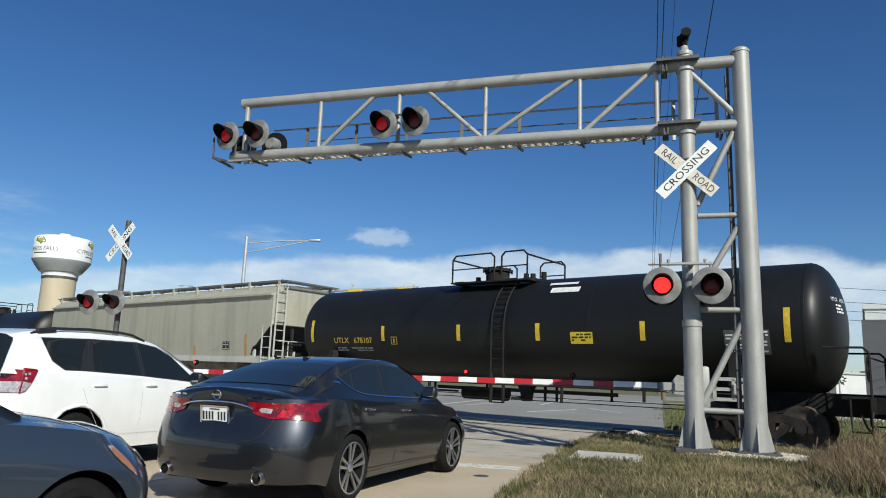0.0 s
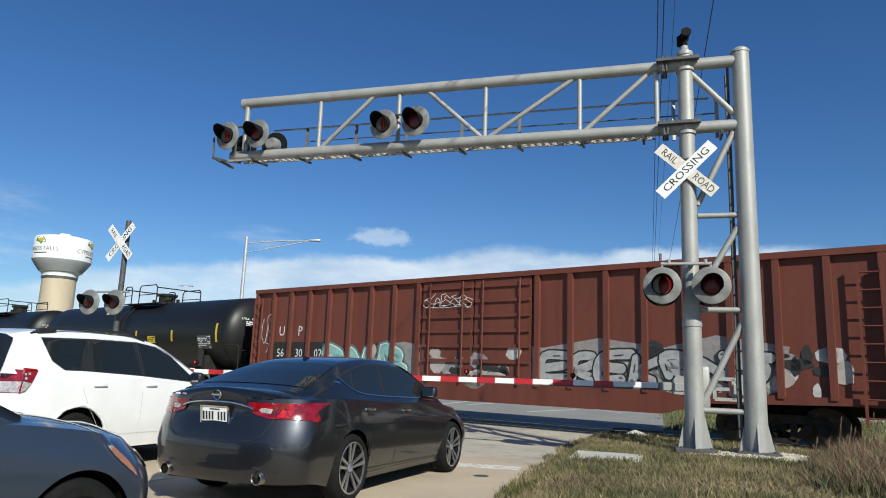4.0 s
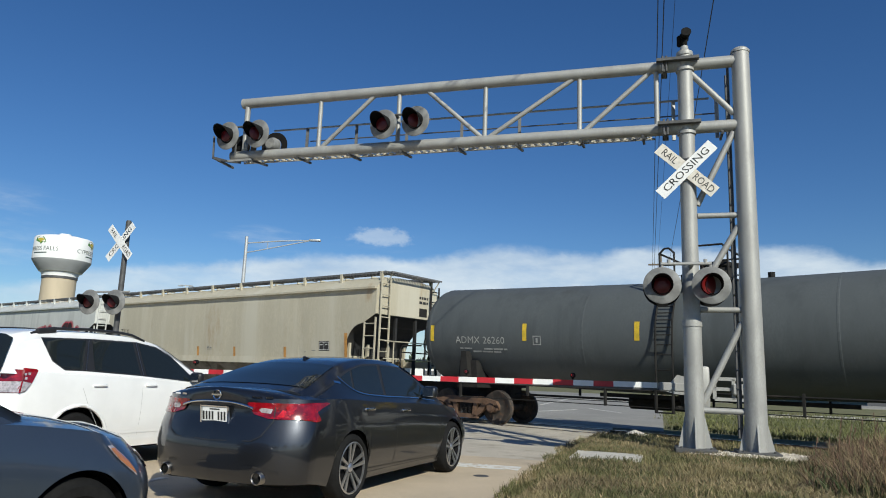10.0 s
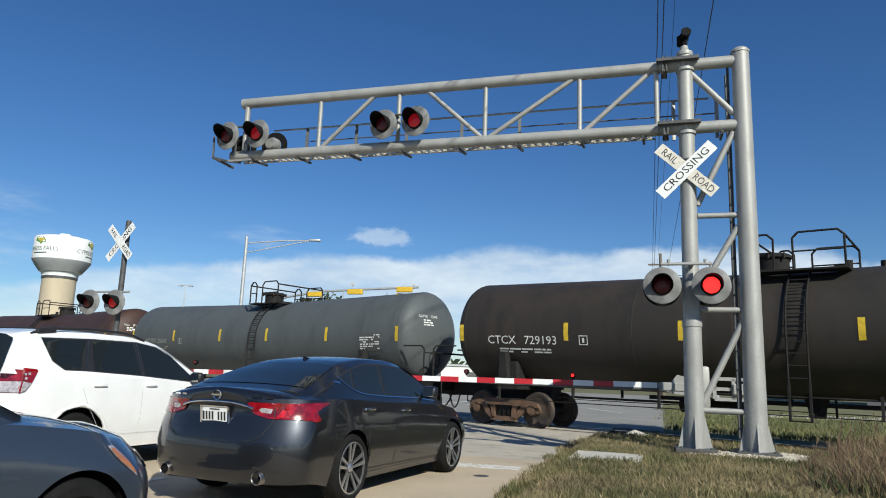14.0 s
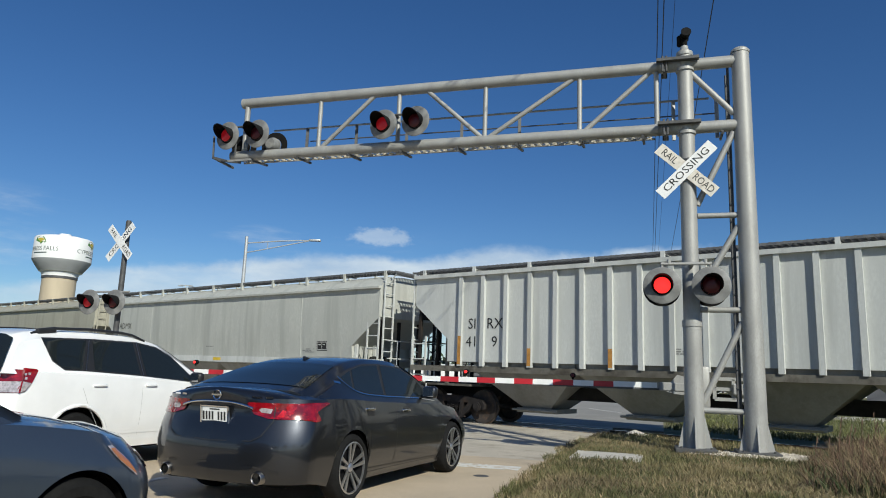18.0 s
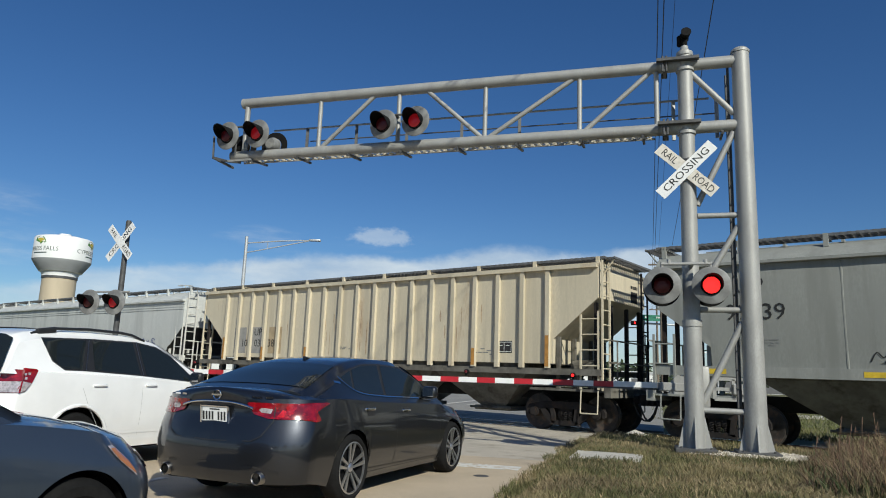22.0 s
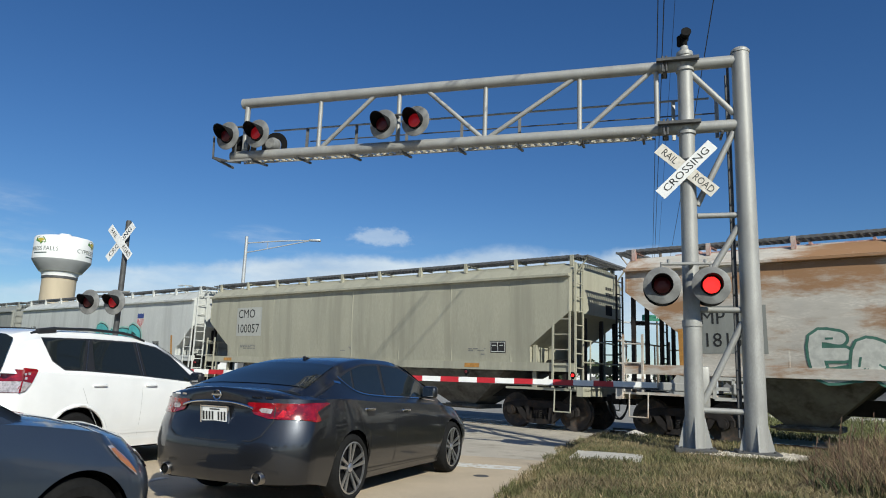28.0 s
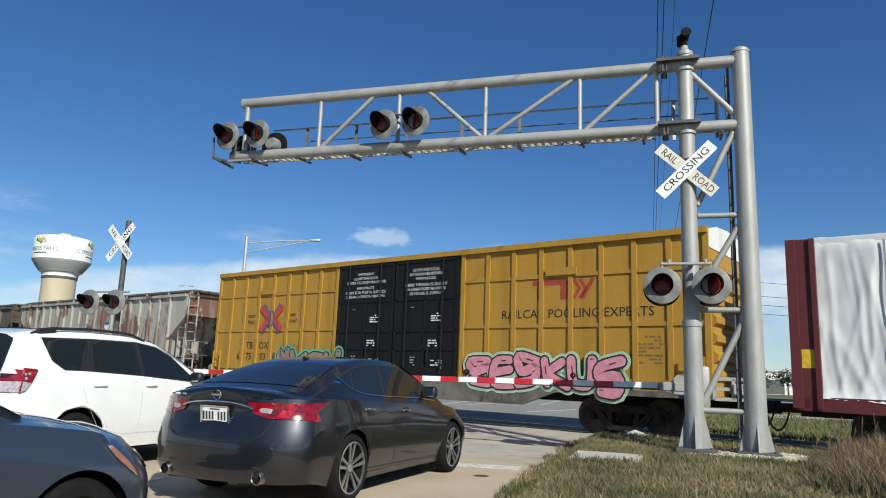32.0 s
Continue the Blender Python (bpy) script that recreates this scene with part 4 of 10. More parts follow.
def mound(x, y):
    """Height of the verge beside the road."""
    p = x * RD.x + y * RD.y
    q = x * RL.x + y * RL.y
    o = (Vector((x, y, 0)) - C0).dot(TN)
    side = min(1.0, max(0.0, (1.62 - q) / 0.7))
    side = side * side * (3 - 2 * side)
    away = min(1.0, max(0.0, (o - 2.6) / 1.6))
    roll = 0.04 * noise.noise(Vector((x * 0.6, y * 0.6, 0.3))) + 0.02 * noise.noise(Vector((x * 2.1, y * 2.1, 1.3)))
    near = max(0.0, 1 - max(0.0, math.hypot(x - 4, y - 10) - 3) / 14)
    return -0.11 + side * away * (0.33 * near + 0.03 + roll)


def make_ground():
    rings = Shape()
    xs = [-3000, -900, -300, -120, -60, -35, -20, -12, -6] + [-3 + 0.35 * i for i in range(46)] + [14, 16, 19, 24, 32, 45, 70, 120, 300, 900, 3000]
    ys = [-3000, -600, -150, -40, -15, -6, -2] + [0.5 + 0.35 * i for i in range(54)] + [20, 22, 25, 30, 38, 50, 75, 120, 200, 400, 900, 3000]
    pts = [(x, y, mound(x, y) if (-4 < x < 16 and -3 < y < 21) else -0.11) for y in ys for x in xs]
    n = len(xs)
    rings.add(pts, [(j * n + i, j * n + i + 1, (j + 1) * n + i + 1, (j + 1) * n + i) for j in range(len(ys) - 1) for i in range(n - 1)])
    g = part("ground", rings, grass_ground, None, smooth=60)
    tagged(g, "dry brownish green grass ground, mown short", "ground", kind="structure")


make_ground()


def where_track(q, o):
    """The point of the road at q to the left that lies o from the middle of the track."""
    a = Vector(on_road(0, q))
    t = (o - (a - C0).dot(TN)) / RD.dot(TN)
    v = a + RD * t
    return (v.x, v.y)


Q0, Q1 = 1.67, 26.0
road_sheet("road_near", [on_road(-40, Q0), on_road(11.6, Q0), on_road(11.2, Q1), on_road(-40, Q1)], -0.3, -0.040, concrete_tan, "tan concrete road slabs before the crossing")
road_sheet("road_approach", [on_road(11.6, Q0), where_track(Q0, 1.75), where_track(Q1, 1.75), on_road(11.2, Q1)], -0.3, -0.044, concrete_grey, "grey worn concrete road up to the rails")
for o0_, o1_ in ((1.70, 0.80), (0.64, -0.64), (-0.80, -1.8)):
    road_sheet("crossing_panel", [where_track(Q0 - 0.6, o0_), where_track(Q0 - 0.6, o1_), where_track(Q1 + 0.5, o1_), where_track(Q1 + 0.5, o0_)], -0.3, -0.050, concrete_grey, "concrete crossing panel between the rails")
road_sheet("road_beyond", [where_track(Q0 - 2.0, -1.85), on_road(60, Q0 - 2.6), on_road(60, -60), on_road(74, -60), on_road(74, 90), on_road(60, 90), on_road(60, Q1), where_track(Q1, -1.85)], -0.3, -0.05, asphalt_far, "greyed asphalt road beyond the tracks")


def paint_line(name, a, b, w, z, label="worn white road line"):
    a, b = Vector((*a[:2], 0)), Vector((*b[:2], 0))
    t = (b - a).normalized()
    o = Vector((-t.y, t.x, 0)) * w / 2
    s = Shape().prism([(v.x, v.y) for v in (a + o, a - o, b - o, b + o)], z - 0.004, z, "xy")
    tagged(part(name, s, road_white, None), label, "road marking", "road markings", "structure")


paint_line("stop_line", on_road(10.38, 1.85), on_road(10.24, 5.2), 0.42, -0.034)
paint_line("stop_line", on_road(10.24, 5.9), on_road(10.16, 9.2), 0.42, -0.034)
for k in range(8):
    paint_line("lane_line", on_road(-4 + k * 2.6 - 6, 5.5), on_road(-4 + k * 2.6 - 4.4, 5.5), 0.11, -0.034)
for p0, p1, q in ((36, 48, 5.4), (23, 48, 9.2), (23, 48, 14.0)):
    paint_line("lane_line", on_road(p0, q), on_road(p1, q), 0.14, -0.044)
for k in range(5):
    paint_line("lane_line", on_road(50, -3 + k * 3.2), on_road(50, -1 + k * 3.2), 0.4, -0.044)

for a_, b_ in (((27.9, 4.7), (32.3, 3.2)), ((34.2, 2.8), (31.0, 1.2)), ((32.0, 8.2), (34.8, 7.6))):
    paint_line("lane_line", on_road(*a_), on_road(*b_), 0.13, -0.044)

# rails, ties and ballast
for sg in (1, -1):
    prof = [(-0.07, -0.17), (0.07, -0.17), (0.07, -0.155), (0.012, -0.13), (0.012, -0.045), (0.035, -0.035), (0.035, -0.004), (0.028, 0.0), (-0.028, 0.0), (-0.035, -0.004), (-0.035, -0.035), (-0.012, -0.045), (-0.012, -0.13), (-0.07, -0.155)]
    s = Shape().prism([(a + sg * 0.7175, b) for a, b in prof], -160, 160, "yz")
    r = part("rail", s, rail_steel, None, at=Matrix.Translation(C0) @ pose(0, 0, 0, 0, 0, TRACK_YAW))
    tagged(r, "rust brown steel rail with a worn head", "rail", "track rails", "structure")
    part("rail_head", Shape().span(-160, 160, sg * 0.7175 - 0.026, sg * 0.7175 + 0.026, 0.0, 0.003), rail_top_mat, r)
bal = Shape()
for a, b in ((-160, -0.6), (30, 160)):
    bal.prism([(-2.9, -0.35), (2.9, -0.35), (1.75, -0.12), (-1.75, -0.12)], a, b, "yz")
tagged(part("ballast", bal, ballast_mat, None, at=Matrix.Translation(C0) @ pose(0, 0, 0, 0, 0, TRACK_YAW)), "grey crushed stone ballast under the track", "ballast", kind="structure")
track_bed = thing("track_ties", "dark creosoted wooden ties under the rails", "railway ties", kind="structure", at=Matrix.Translation(C0) @ pose(0, 0, 0, 0, 0, TRACK_YAW))
for k in range(44):
    part_again("tie", lambda: bevelled((0.23, 2.6, 0.18), 0.015, 1), tie_wood, "tie", track_bed, pose(-1.0 - k * 0.52, 0, -0.20))

# ---- the cantilever crossing signal ----
AD_ = Vector((-0.957, 0.29, 0)).normalized()
M1 = Vector((3.98, 10.90, 0))
FACE = math.degrees(math.atan2(-RD.y, -RD.x))    # signals look back along the road
alu = surface("weathered aluminium", (0.37, 0.365, 0.345), 0.55, 0.25, 0.10, 3, bump=0.08, bump_scale=30, second=(0.25, 0.245, 0.23), second_at=(0.45, 0.8), second_scale=2.5, stretch=(1, 1, 0.4), grain=0.08, grain_scale=60)
alu_dark = surface("dark galvanised steel", (0.09, 0.09, 0.09), 0.6, 0.3, 0.25, 6)
disc_grey = surface("weathered black signal paint", (0.19, 0.19, 0.184), 0.6, 0, 0.25, 6, second=(0.28, 0.28, 0.27), second_at=(0.5, 0.8), second_scale=5)
hood_black = surface("matt black signal hood", (0.010, 0.010, 0.010), 0.8, 0, 0.2, 9, spec=0.12)
lens_red = surface("unlit red signal lens", (0.10, 0.006, 0.010), 0.35, 0, 0.2, 40, bump=0.4, bump_scale=90)
lens_lit = surface("lit red signal lamp", (1.0, 0.022, 0.02), 0.4, 0, 0.5, 110, emit=1.9)
lens_dim = surface("lit red lamp seen off its beam", (0.50, 0.010, 0.018), 0.3, 0, 0.0, 5, emit=0.16)
sign_white = surface("white reflective sheet", (0.78, 0.78, 0.76), 0.45, 0, 0.05, 8, second=(0.55, 0.50, 0.42), second_at=(0.62, 0.85), second_scale=3)
sign_worn = surface("worn white reflective sheet", (0.66, 0.62, 0.54), 0.5, 0, 0.10, 8, second=(0.42, 0.36, 0.27), second_at=(0.5, 0.75), second_scale=5)
gate_white = surface("white gate sheeting", (0.80, 0.80, 0.78), 0.4, 0, 0.05, 5)
gate_red = surface("red gate sheeting", (0.45, 0.02, 0.03), 0.4, 0, 0.08, 5)
FLIP = []                                        # lamp inserts: (object, its rest pose, which of the pair)


def flasher(parent, at, r_disc, phase, name="flasher", dim=False):
    """A round crossing flasher: background disc, housing, hood, and a lamp insert that turns its lit or dark face forward.
    Local +x is the way it looks."""
    f = part_again("disc%.2f" % r_disc, lambda: Shape().turned([(0.0, 0.0), (0.14, 0.0), (r_disc - 0.02, 0.0), (r_disc, -0.012), (r_disc - 0.02, -0.044), (0.0, -0.03)], "x", 36), disc_grey, name, parent, at, smooth=35)
    part_again("housing", lambda: Shape().turned([(0.0, -0.17), (0.12, -0.15), (0.155, -0.08), (0.155, 0.02), (0.14, 0.02)], "x", 24), hood_black, "housing", f, smooth=40)

    def hood():
        s = Shape()
        rings = []
        for i in range(19):
            a = radians(-22 + 224 * i / 18)
            ln = 0.07 + 0.24 * max(0.0, (math.sin(a) + 0.375) / 1.375) ** 0.7
            c, sn = math.cos(a), math.sin(a)
            rings.append([(0.0, 0.160 * c, 0.160 * sn), (ln, 0.163 * c, 0.163 * sn), (ln, 0.156 * c, 0.156 * sn), (0.0, 0.153 * c, 0.153 * sn)])
        return s.loft(rings)
    part_again("hood", hood, hood_black, "hood", f, smooth=50)
    key = ("insert", dim)
    if key not in CACHE:
        s = Shape().turned([(0.0, 0.028), (0.05, 0.026), (0.09, 0.018), (0.126, 0.004)], "x", 28)
        k = len(s.f)
        s.turned([(0.126, 0.004), (0.139, 0.002), (0.139, -0.002), (0.126, -0.004)], "x", 28)
        k2 = len(s.f)
        s.turned([(0.126, -0.004), (0.09, -0.018), (0.05, -0.026), (0.0, -0.028)], "x", 28)
        me = s.mesh("lamp", [lens_red, hood_black, lens_dim if dim else lens_lit], 40)
        for i, p in enumerate(me.polygons):
            p.material_index = 2 if i >= k2 else 1 if i >= k else 0
        CACHE[key] = me
    lamp = part("lamp", CACHE[key], None, f, "round red signal lamp", at=pose(0.03, 0, 0))
    FLIP.append((lamp, pose(0.03, 0, 0), phase))
    return f


def crossbuck(parent, at, L=1.22, w=0.23, lifts=(0.0, 0.012), sheet=None):
    """Two crossed white boards with black lettering; local +x looks at the reader, y to the reader's left... right is -y."""
    for ang, body, lift, mt, nm in ((-43, ("RAIL", "ROAD"), lifts[0], sheet or sign_worn, "board"), (44.5, ("CROSSING",), lifts[1], sheet or sign_white, "board")):
        b = part("crossbuck_" + nm, bevelled((0.008, L, w), 0.003, 1), mt, parent, at=at @ pose(lift, 0, 0) @ pose(0, 0, 0, ang, 0, 0), label="white reflective board with black letters")
        pl = lambda a, c: (0.0065, a, c)
        for word, dx, sq in zip(body, (-L * 0.30, L * 0.30) if len(body) == 2 else (0.0,), (0.86, 0.82) if len(body) == 2 else (1.18,)):
            vs, fs = text_verts(word, 0.19 * w / 0.23)
            part("board_lettering", Shape().add([pl(a * sq + dx, c) for a, c in vs], fs), ink_black, b, recalc=False)


def facing(p, z, deg=None):
    """A pose at p looking back along the road: local x towards the drivers, local y to their right."""
    return Matrix.Translation((p.x, p.y, z)) @ pose(0, 0, 0, 0, 0, FACE if deg is None else deg)


def build_cantilever():
    c = thing("cantilever_signal", "silver grey aluminium truss signal arm on two tall posts", "crossing signal")

    def P(l, z, o=0.0):
        """l along the arm from the first post, o towards the drivers."""
        v = M1 + AD_ * l - RD * o
        return (v.x, v.y, z)
    base = 0.27
    for i, l in enumerate((0.0, -0.87)):
        post = Shape()
        post.rod(P(l, base), P(l, 2.2), 0.145 if i == 0 else 0.165, 24, 0.14 if i == 0 else 0.155)
        post.rod(P(l, 2.2), P(l, 6.74 if i == 0 else 6.72), 0.130 if i == 0 else 0.155, 24, 0.125 if i == 0 else 0.138)
        if i == 0:
            post.rod(P(l, 2.16), P(l, 2.26), 0.152, 24)
        else:
            post.rod(P(l, 6.70), P(l, 6.74), 0.150, 24).rod(P(l, 6.74), P(l, 6.78), 0.148, 24, 0.11)
        part("post", post, alu, c, smooth=40)
        bp = Shape()
        m = Matrix.Translation(P(l, base + 0.01)) @ pose(0, 0, 0, 0, 0, FACE)
        bp.add([m @ Vector(v) for v in bevelled((0.60, 0.60, 0.07), 0.008, 1).v], bevelled((0.60, 0.60, 0.07), 0.008, 1).f)
        # the darker metal takes in both rust and shadow at the foot
        part("base_plate", bp, alu_dark, c, "dark base plate toned for weathering and shadow")
        for k in range(4):
            a = radians(FACE + 45 + 90 * k - 45)
            d = Vector((math.cos(a), math.sin(a), 0))
            w = Vector((-d.y, d.x, 0)) * 0.012
            v0 = Vector(P(l, 0))
            fin = Shape()
            out = [(0.13, base), (0.26, base), (0.24, base + 0.08), (0.15, base + 0.5), (0.13, base + 0.5)]
            pts = [v0 + d * r + Vector((0, 0, z)) + w * s for s in (-1, 1) for r, z in out]
            fin.add(pts, [(0, 1, 2, 3, 4), (9, 8, 7, 6, 5)] + [(j, (j + 1) % 5, 5 + (j + 1) % 5, 5 + j) for j in range(5)])
            part("gusset", fin, alu, c)
        for k in range(4):
            a = radians(FACE + 45 + 90 * k)
            v0 = Vector(P(l, base)) + Vector((math.cos(a), math.sin(a), 0)) * 0.3
            part("anchor_bolt", Shape().rod(v0, v0 + Vector((0, 0, 0.07)), 0.018, 8), alu_dark, c)
    # struts between the posts
    for z in (3.95, 2.43, 0.88):
        part("strut", Shape().rod(P(-0.13, z), P(-0.74, z), 0.045, 14), alu, c, smooth=40)
    for a, b in (((-0.08, 6.43), (-0.74, 5.66)), ((-0.72, 5.34), (-0.13, 4.13)), ((-0.74, 3.77), (-0.13, 2.72)), ((-0.74, 2.24), (-0.13, 0.99))):
        part("brace", Shape().rod(P(a[0], a[1]), P(b[0], b[1]), 0.05, 14), alu, c, smooth=40)
    # chords and web of the arm
    for z, l1, r in ((6.575, 8.52, 0.10), (5.455, 8.68, 0.10)):
        part("chord", Shape().rod(P(0.42, z), P(l1, z), r, 20).rod(P(l1 - 0.02, z), P(l1 + 0.01, z), r + 0.006, 20), alu, c, smooth=40)
        part("chord_stub", Shape().rod(P(-0.06, z), P(-0.78, z), 0.10, 20).rod(P(0.06, z), P(0.45, z), 0.10, 20), alu, c, smooth=40)
        cl = Shape()
        for o in (0.19, -0.19):
            a, b = [Vector(P(l, z + dz, o + d)) for l, d, dz in ((0.46, 0.03, 0.05), (-0.22, 0.03, 0.05))]
            cl.add([a + Vector((0, 0, k)) + w for k in (-0.025, 0.025) for w in (Vector((0, 0, 0)), RD * 0.10)] + [b + Vector((0, 0, k)) + w for k in (-0.025, 0.025) for w in (Vector((0, 0, 0)), RD * 0.10)],
                   [(0, 1, 3, 2), (4, 6, 7, 5), (0, 4, 5, 1), (2, 3, 7, 6), (0, 2, 6, 4), (1, 5, 7, 3)])
        for l in (0.30, 0.36):
            cl.rod(P(l, z - 0.14, 0.15), P(l, z + 0.13, 0.15), 0.02, 6)
            cl.rod(P(l, z - 0.14, -0.15), P(l, z + 0.13, -0.15), 0.02, 6)
        cl.rod(P(0.33, z - 0.12, 0.15), P(0.33, z - 0.12, -0.15), 0.035, 4)
        part("clamp", cl, alu_dark, c)
        cu = Shape()
        for k in range(2):                       # the bolted collar round the post
            cu.rod(P(0, z - 0.12 + 0.17 * k), P(0, z - 0.07 + 0.17 * k), 0.15, 24)
        part("collar", cu, alu, c, smooth=40)
    for l in (8.42, 6.775, 5.13, 3.45, 1.755, 0.466):
        part("web_post", Shape().rod(P(l, 5.47), P(l, 6.56), 0.055 if l in (8.42, 5.12) else 0.042, 14), alu, c, smooth=40)
    for a, b in (((6.72, 5.52), (5.63, 6.52)), ((4.58, 6.52), (3.50, 5.52)), ((3.36, 5.53), (1.85, 6.51)), ((1.67, 5.52), (0.56, 6.51))):
        part("web_diagonal", Shape().rod(P(a[0], a[1]), P(b[0], b[1]), 0.042, 14), alu, c, smooth=40)
    # maintenance walkway behind the lower chord
    mesh_ = surface("pale expanded metal", (0.44, 0.41, 0.33), 0.6, 0.2, 0.25, 14)
    w = Shape()
    m = 118
    for row in range(4):                         # strands of the expanded metal
        o0, o1 = -0.13 - 0.08 * row, -0.13 - 0.08 * (row + 1)
        pts = [P(0.55 + 8.1 * i / m, 5.455, o0 if i % 2 else o1) for i in range(m + 1)]
        w.path(pts, 0.012, 4)
    part("walkway", w, mesh_, c)
    part("walkway_frame", Shape().rod(P(0.5, 5.46, -0.12), P(8.7, 5.46, -0.12), 0.018, 6).rod(P(0.5, 5.46, -0.46), P(8.7, 5.46, -0.46), 0.018, 6), alu, c)
    for l in (8.2, 7.2, 6.1, 5.04, 3.95, 2.86, 1.74, 0.7, -0.55):
        k = Shape()
        k.rod(P(l, 5.345, 0.06), P(l - 0.02, 5.40, -0.50), 0.028, 4).rod(P(l, 5.31, 0.10), P(l, 5.36, -0.06), 0.03, 4)
        part("walkway_bracket", k, alu_dark, c)
    for l in (7.28, 6.19, 5.12, 4.01, 2.90, 1.80, 0.185, -0.52):
        part("rail_post", Shape().span(-0.028, 0.028, -0.02, 0.02, 0, 0.71), alu_dark if l > 1 else alu, c, at=Matrix.Translation(P(l, 5.42, -0.46)))
    part("handrail", Shape().rod(P(-0.4, 6.14, -0.46), P(8.05, 6.13, -0.46), 0.02, 8), alu, c, smooth=40)
    part("midrail", Shape().rod(P(-0.5, 5.86, -0.46), P(7.2, 5.85, -0.46), 0.013, 8), alu_dark, c)
    tip = Shape()
    tip.rod(P(8.92, 5.36, 0.3), P(8.92, 5.36, -0.4), 0.03, 4).rod(P(8.92, 5.36, 0.3), P(8.94, 5.80, 0.3), 0.022, 4).rod(P(8.92, 5.36, 0.3), P(8.56, 5.25, 0.34), 0.03, 4)
    tip.rod(P(8.56, 5.25, 0.34), P(8.2, 5.36, 0.05), 0.028, 4).rod(P(8.56, 5.25, 0.34), P(8.56, 5.36, -0.1), 0.03, 4).rod(P(8.45, 5.40, 0.26), P(8.45, 5.70, 0.26), 0.02, 6)
    part("tip_bracket", tip, alu_dark, c)
    # climbing ladder behind the second post
    lad = Shape()
    for o in (-0.30, -0.62):
        lad.rod(P(-0.70, 0.45, o), P(-0.70, 6.6, o), 0.022, 6)
    for k in range(20):
        z = 0.6 + k * 0.305
        lad.rod(P(-0.70, z, -0.30), P(-0.70, z, -0.62), 0.014, 6)
    part("ladder", lad, alu_dark, c)
    # signals on the arm
    for l, z, ph in ((5.32, 5.80, 0), (4.69, 5.82, 1), (8.645, 5.80, 0), (7.97, 5.80, 1)):
        flasher(c, facing(Vector(P(l, 0, 0.30)), z) @ pose(0, 0, 0, 0, 3, -9), 0.285, ph, dim=True)
    for l0, l1 in ((5.32, 4.69), (8.645, 7.97)):
        arm = Shape().rod(P(l0, 6.02, 0.16), P(l1, 6.02, 0.16), 0.022, 8).rod(P(l1 + 0.44, 6.02, 0.16), P(l1 + 0.44, 6.02, 0.0), 0.03, 8)
        for l in (l0, l1):
            arm.rod(P(l, 6.02, 0.16), P(l, 5.80, 0.16), 0.025, 8)
        part("signal_arm", arm, alu_dark, c)
    for l in (7.95, 8.66):                        # backs of the lights that face the other way
        part("rear_signal", Shape().add([(facing(Vector(P(l, 0, -0.30)), 5.755) @ Vector(v)) for v in Shape().turned([(0.0, 0.16), (0.10, 0.15), (0.15, 0.06), (0.155, -0.01), (0.155, -0.03), (0, -0.03)], "x", 28).v], Shape().turned([(0.0, 0.16), (0.10, 0.15), (0.15, 0.06), (0.155, -0.01), (0.155, -0.03), (0, -0.03)], "x", 28).f), disc_grey if l < 8 else hood_black, c, smooth=40)
        part("rear_disc", Shape().add([(facing(Vector(P(l, 0, -0.30)), 5.755) @ Vector(v)) for v in Shape().turned([(0.16, -0.034), (0.29, -0.036), (0.29, -0.05), (0.16, -0.05)], "x", 32).v], Shape().turned([(0.16, -0.034), (0.29, -0.036), (0.29, -0.05), (0.16, -0.05)], "x", 32).f), hood_black, c, smooth=40)
    # signals, sign and bell on the first post
    for y, ph in ((-0.446, 0), (0.271, 1)):
        flasher(c, facing(M1, 2.765) @ pose(0.42, y, 0, 0, 3, 0), 0.288, ph)
        back = facing(M1, 2.77) @ pose(0.02, y, 0)
        rear = Shape().turned([(0.0, 0.12), (0.12, 0.10), (0.155, 0.0), (0.285, -0.02), (0.29, -0.035), (0.285, -0.05), (0.0, -0.05)], "x", 32)
        part("rear_signal", Shape().add([back @ Vector(v) for v in rear.v], rear.f), hood_black, c, smooth=40)
    arm = Shape()
    m = facing(M1, 3.11) @ pose(0.2, 0, 0)
    arm.rod(m @ Vector((0.16, -0.46, 0)), m @ Vector((0.16, 0.29, 0)), 0.026, 10)
    for y in (-0.446, 0.271):
        arm.rod(m @ Vector((0.16, y, 0.03)), m @ Vector((0.12, y, -0.3)), 0.024, 8)
    for y in (-0.34, 0.2):
        arm.rod(m @ Vector((0.16, y, 0.0)), m @ Vector((0.16, y, 0.07)), 0.03, 8)
    arm.rod(m @ Vector((-0.2, 0, 0)), m @ Vector((0.16, 0, 0)), 0.035, 8)
    part("signal_arm", arm, alu, c)
    crossbuck(c, facing(M1, 4.69) @ pose(0.16, -0.03, 0), 1.165, 0.205)
    for z in (4.62, 4.88):
        band = Shape()
        v = Vector((M1.x, M1.y, z))
        band.rod(v - Vector((0, 0, 0.02)), v + Vector((0, 0, 0.02)), 0.132, 20)
        band.rod(facing(M1, z) @ Vector((0.1, 0, 0)), facing(M1, z) @ Vector((0.165, 0, 0)), 0.02, 6)
        part("sign_clamp", band, alu_dark, c)
    cap = Shape().turned([(0.0, 6.93), (0.06, 6.92), (0.07, 6.86), (0.10, 6.82), (0.135, 6.80), (0.14, 6.76), (0.135, 6.73)], "z", 20, (M1.x, M1.y, 0))
    part("post_cap", cap, alu, c, smooth=40)
    cm = facing(M1, 6.98)
    bl = Shape()
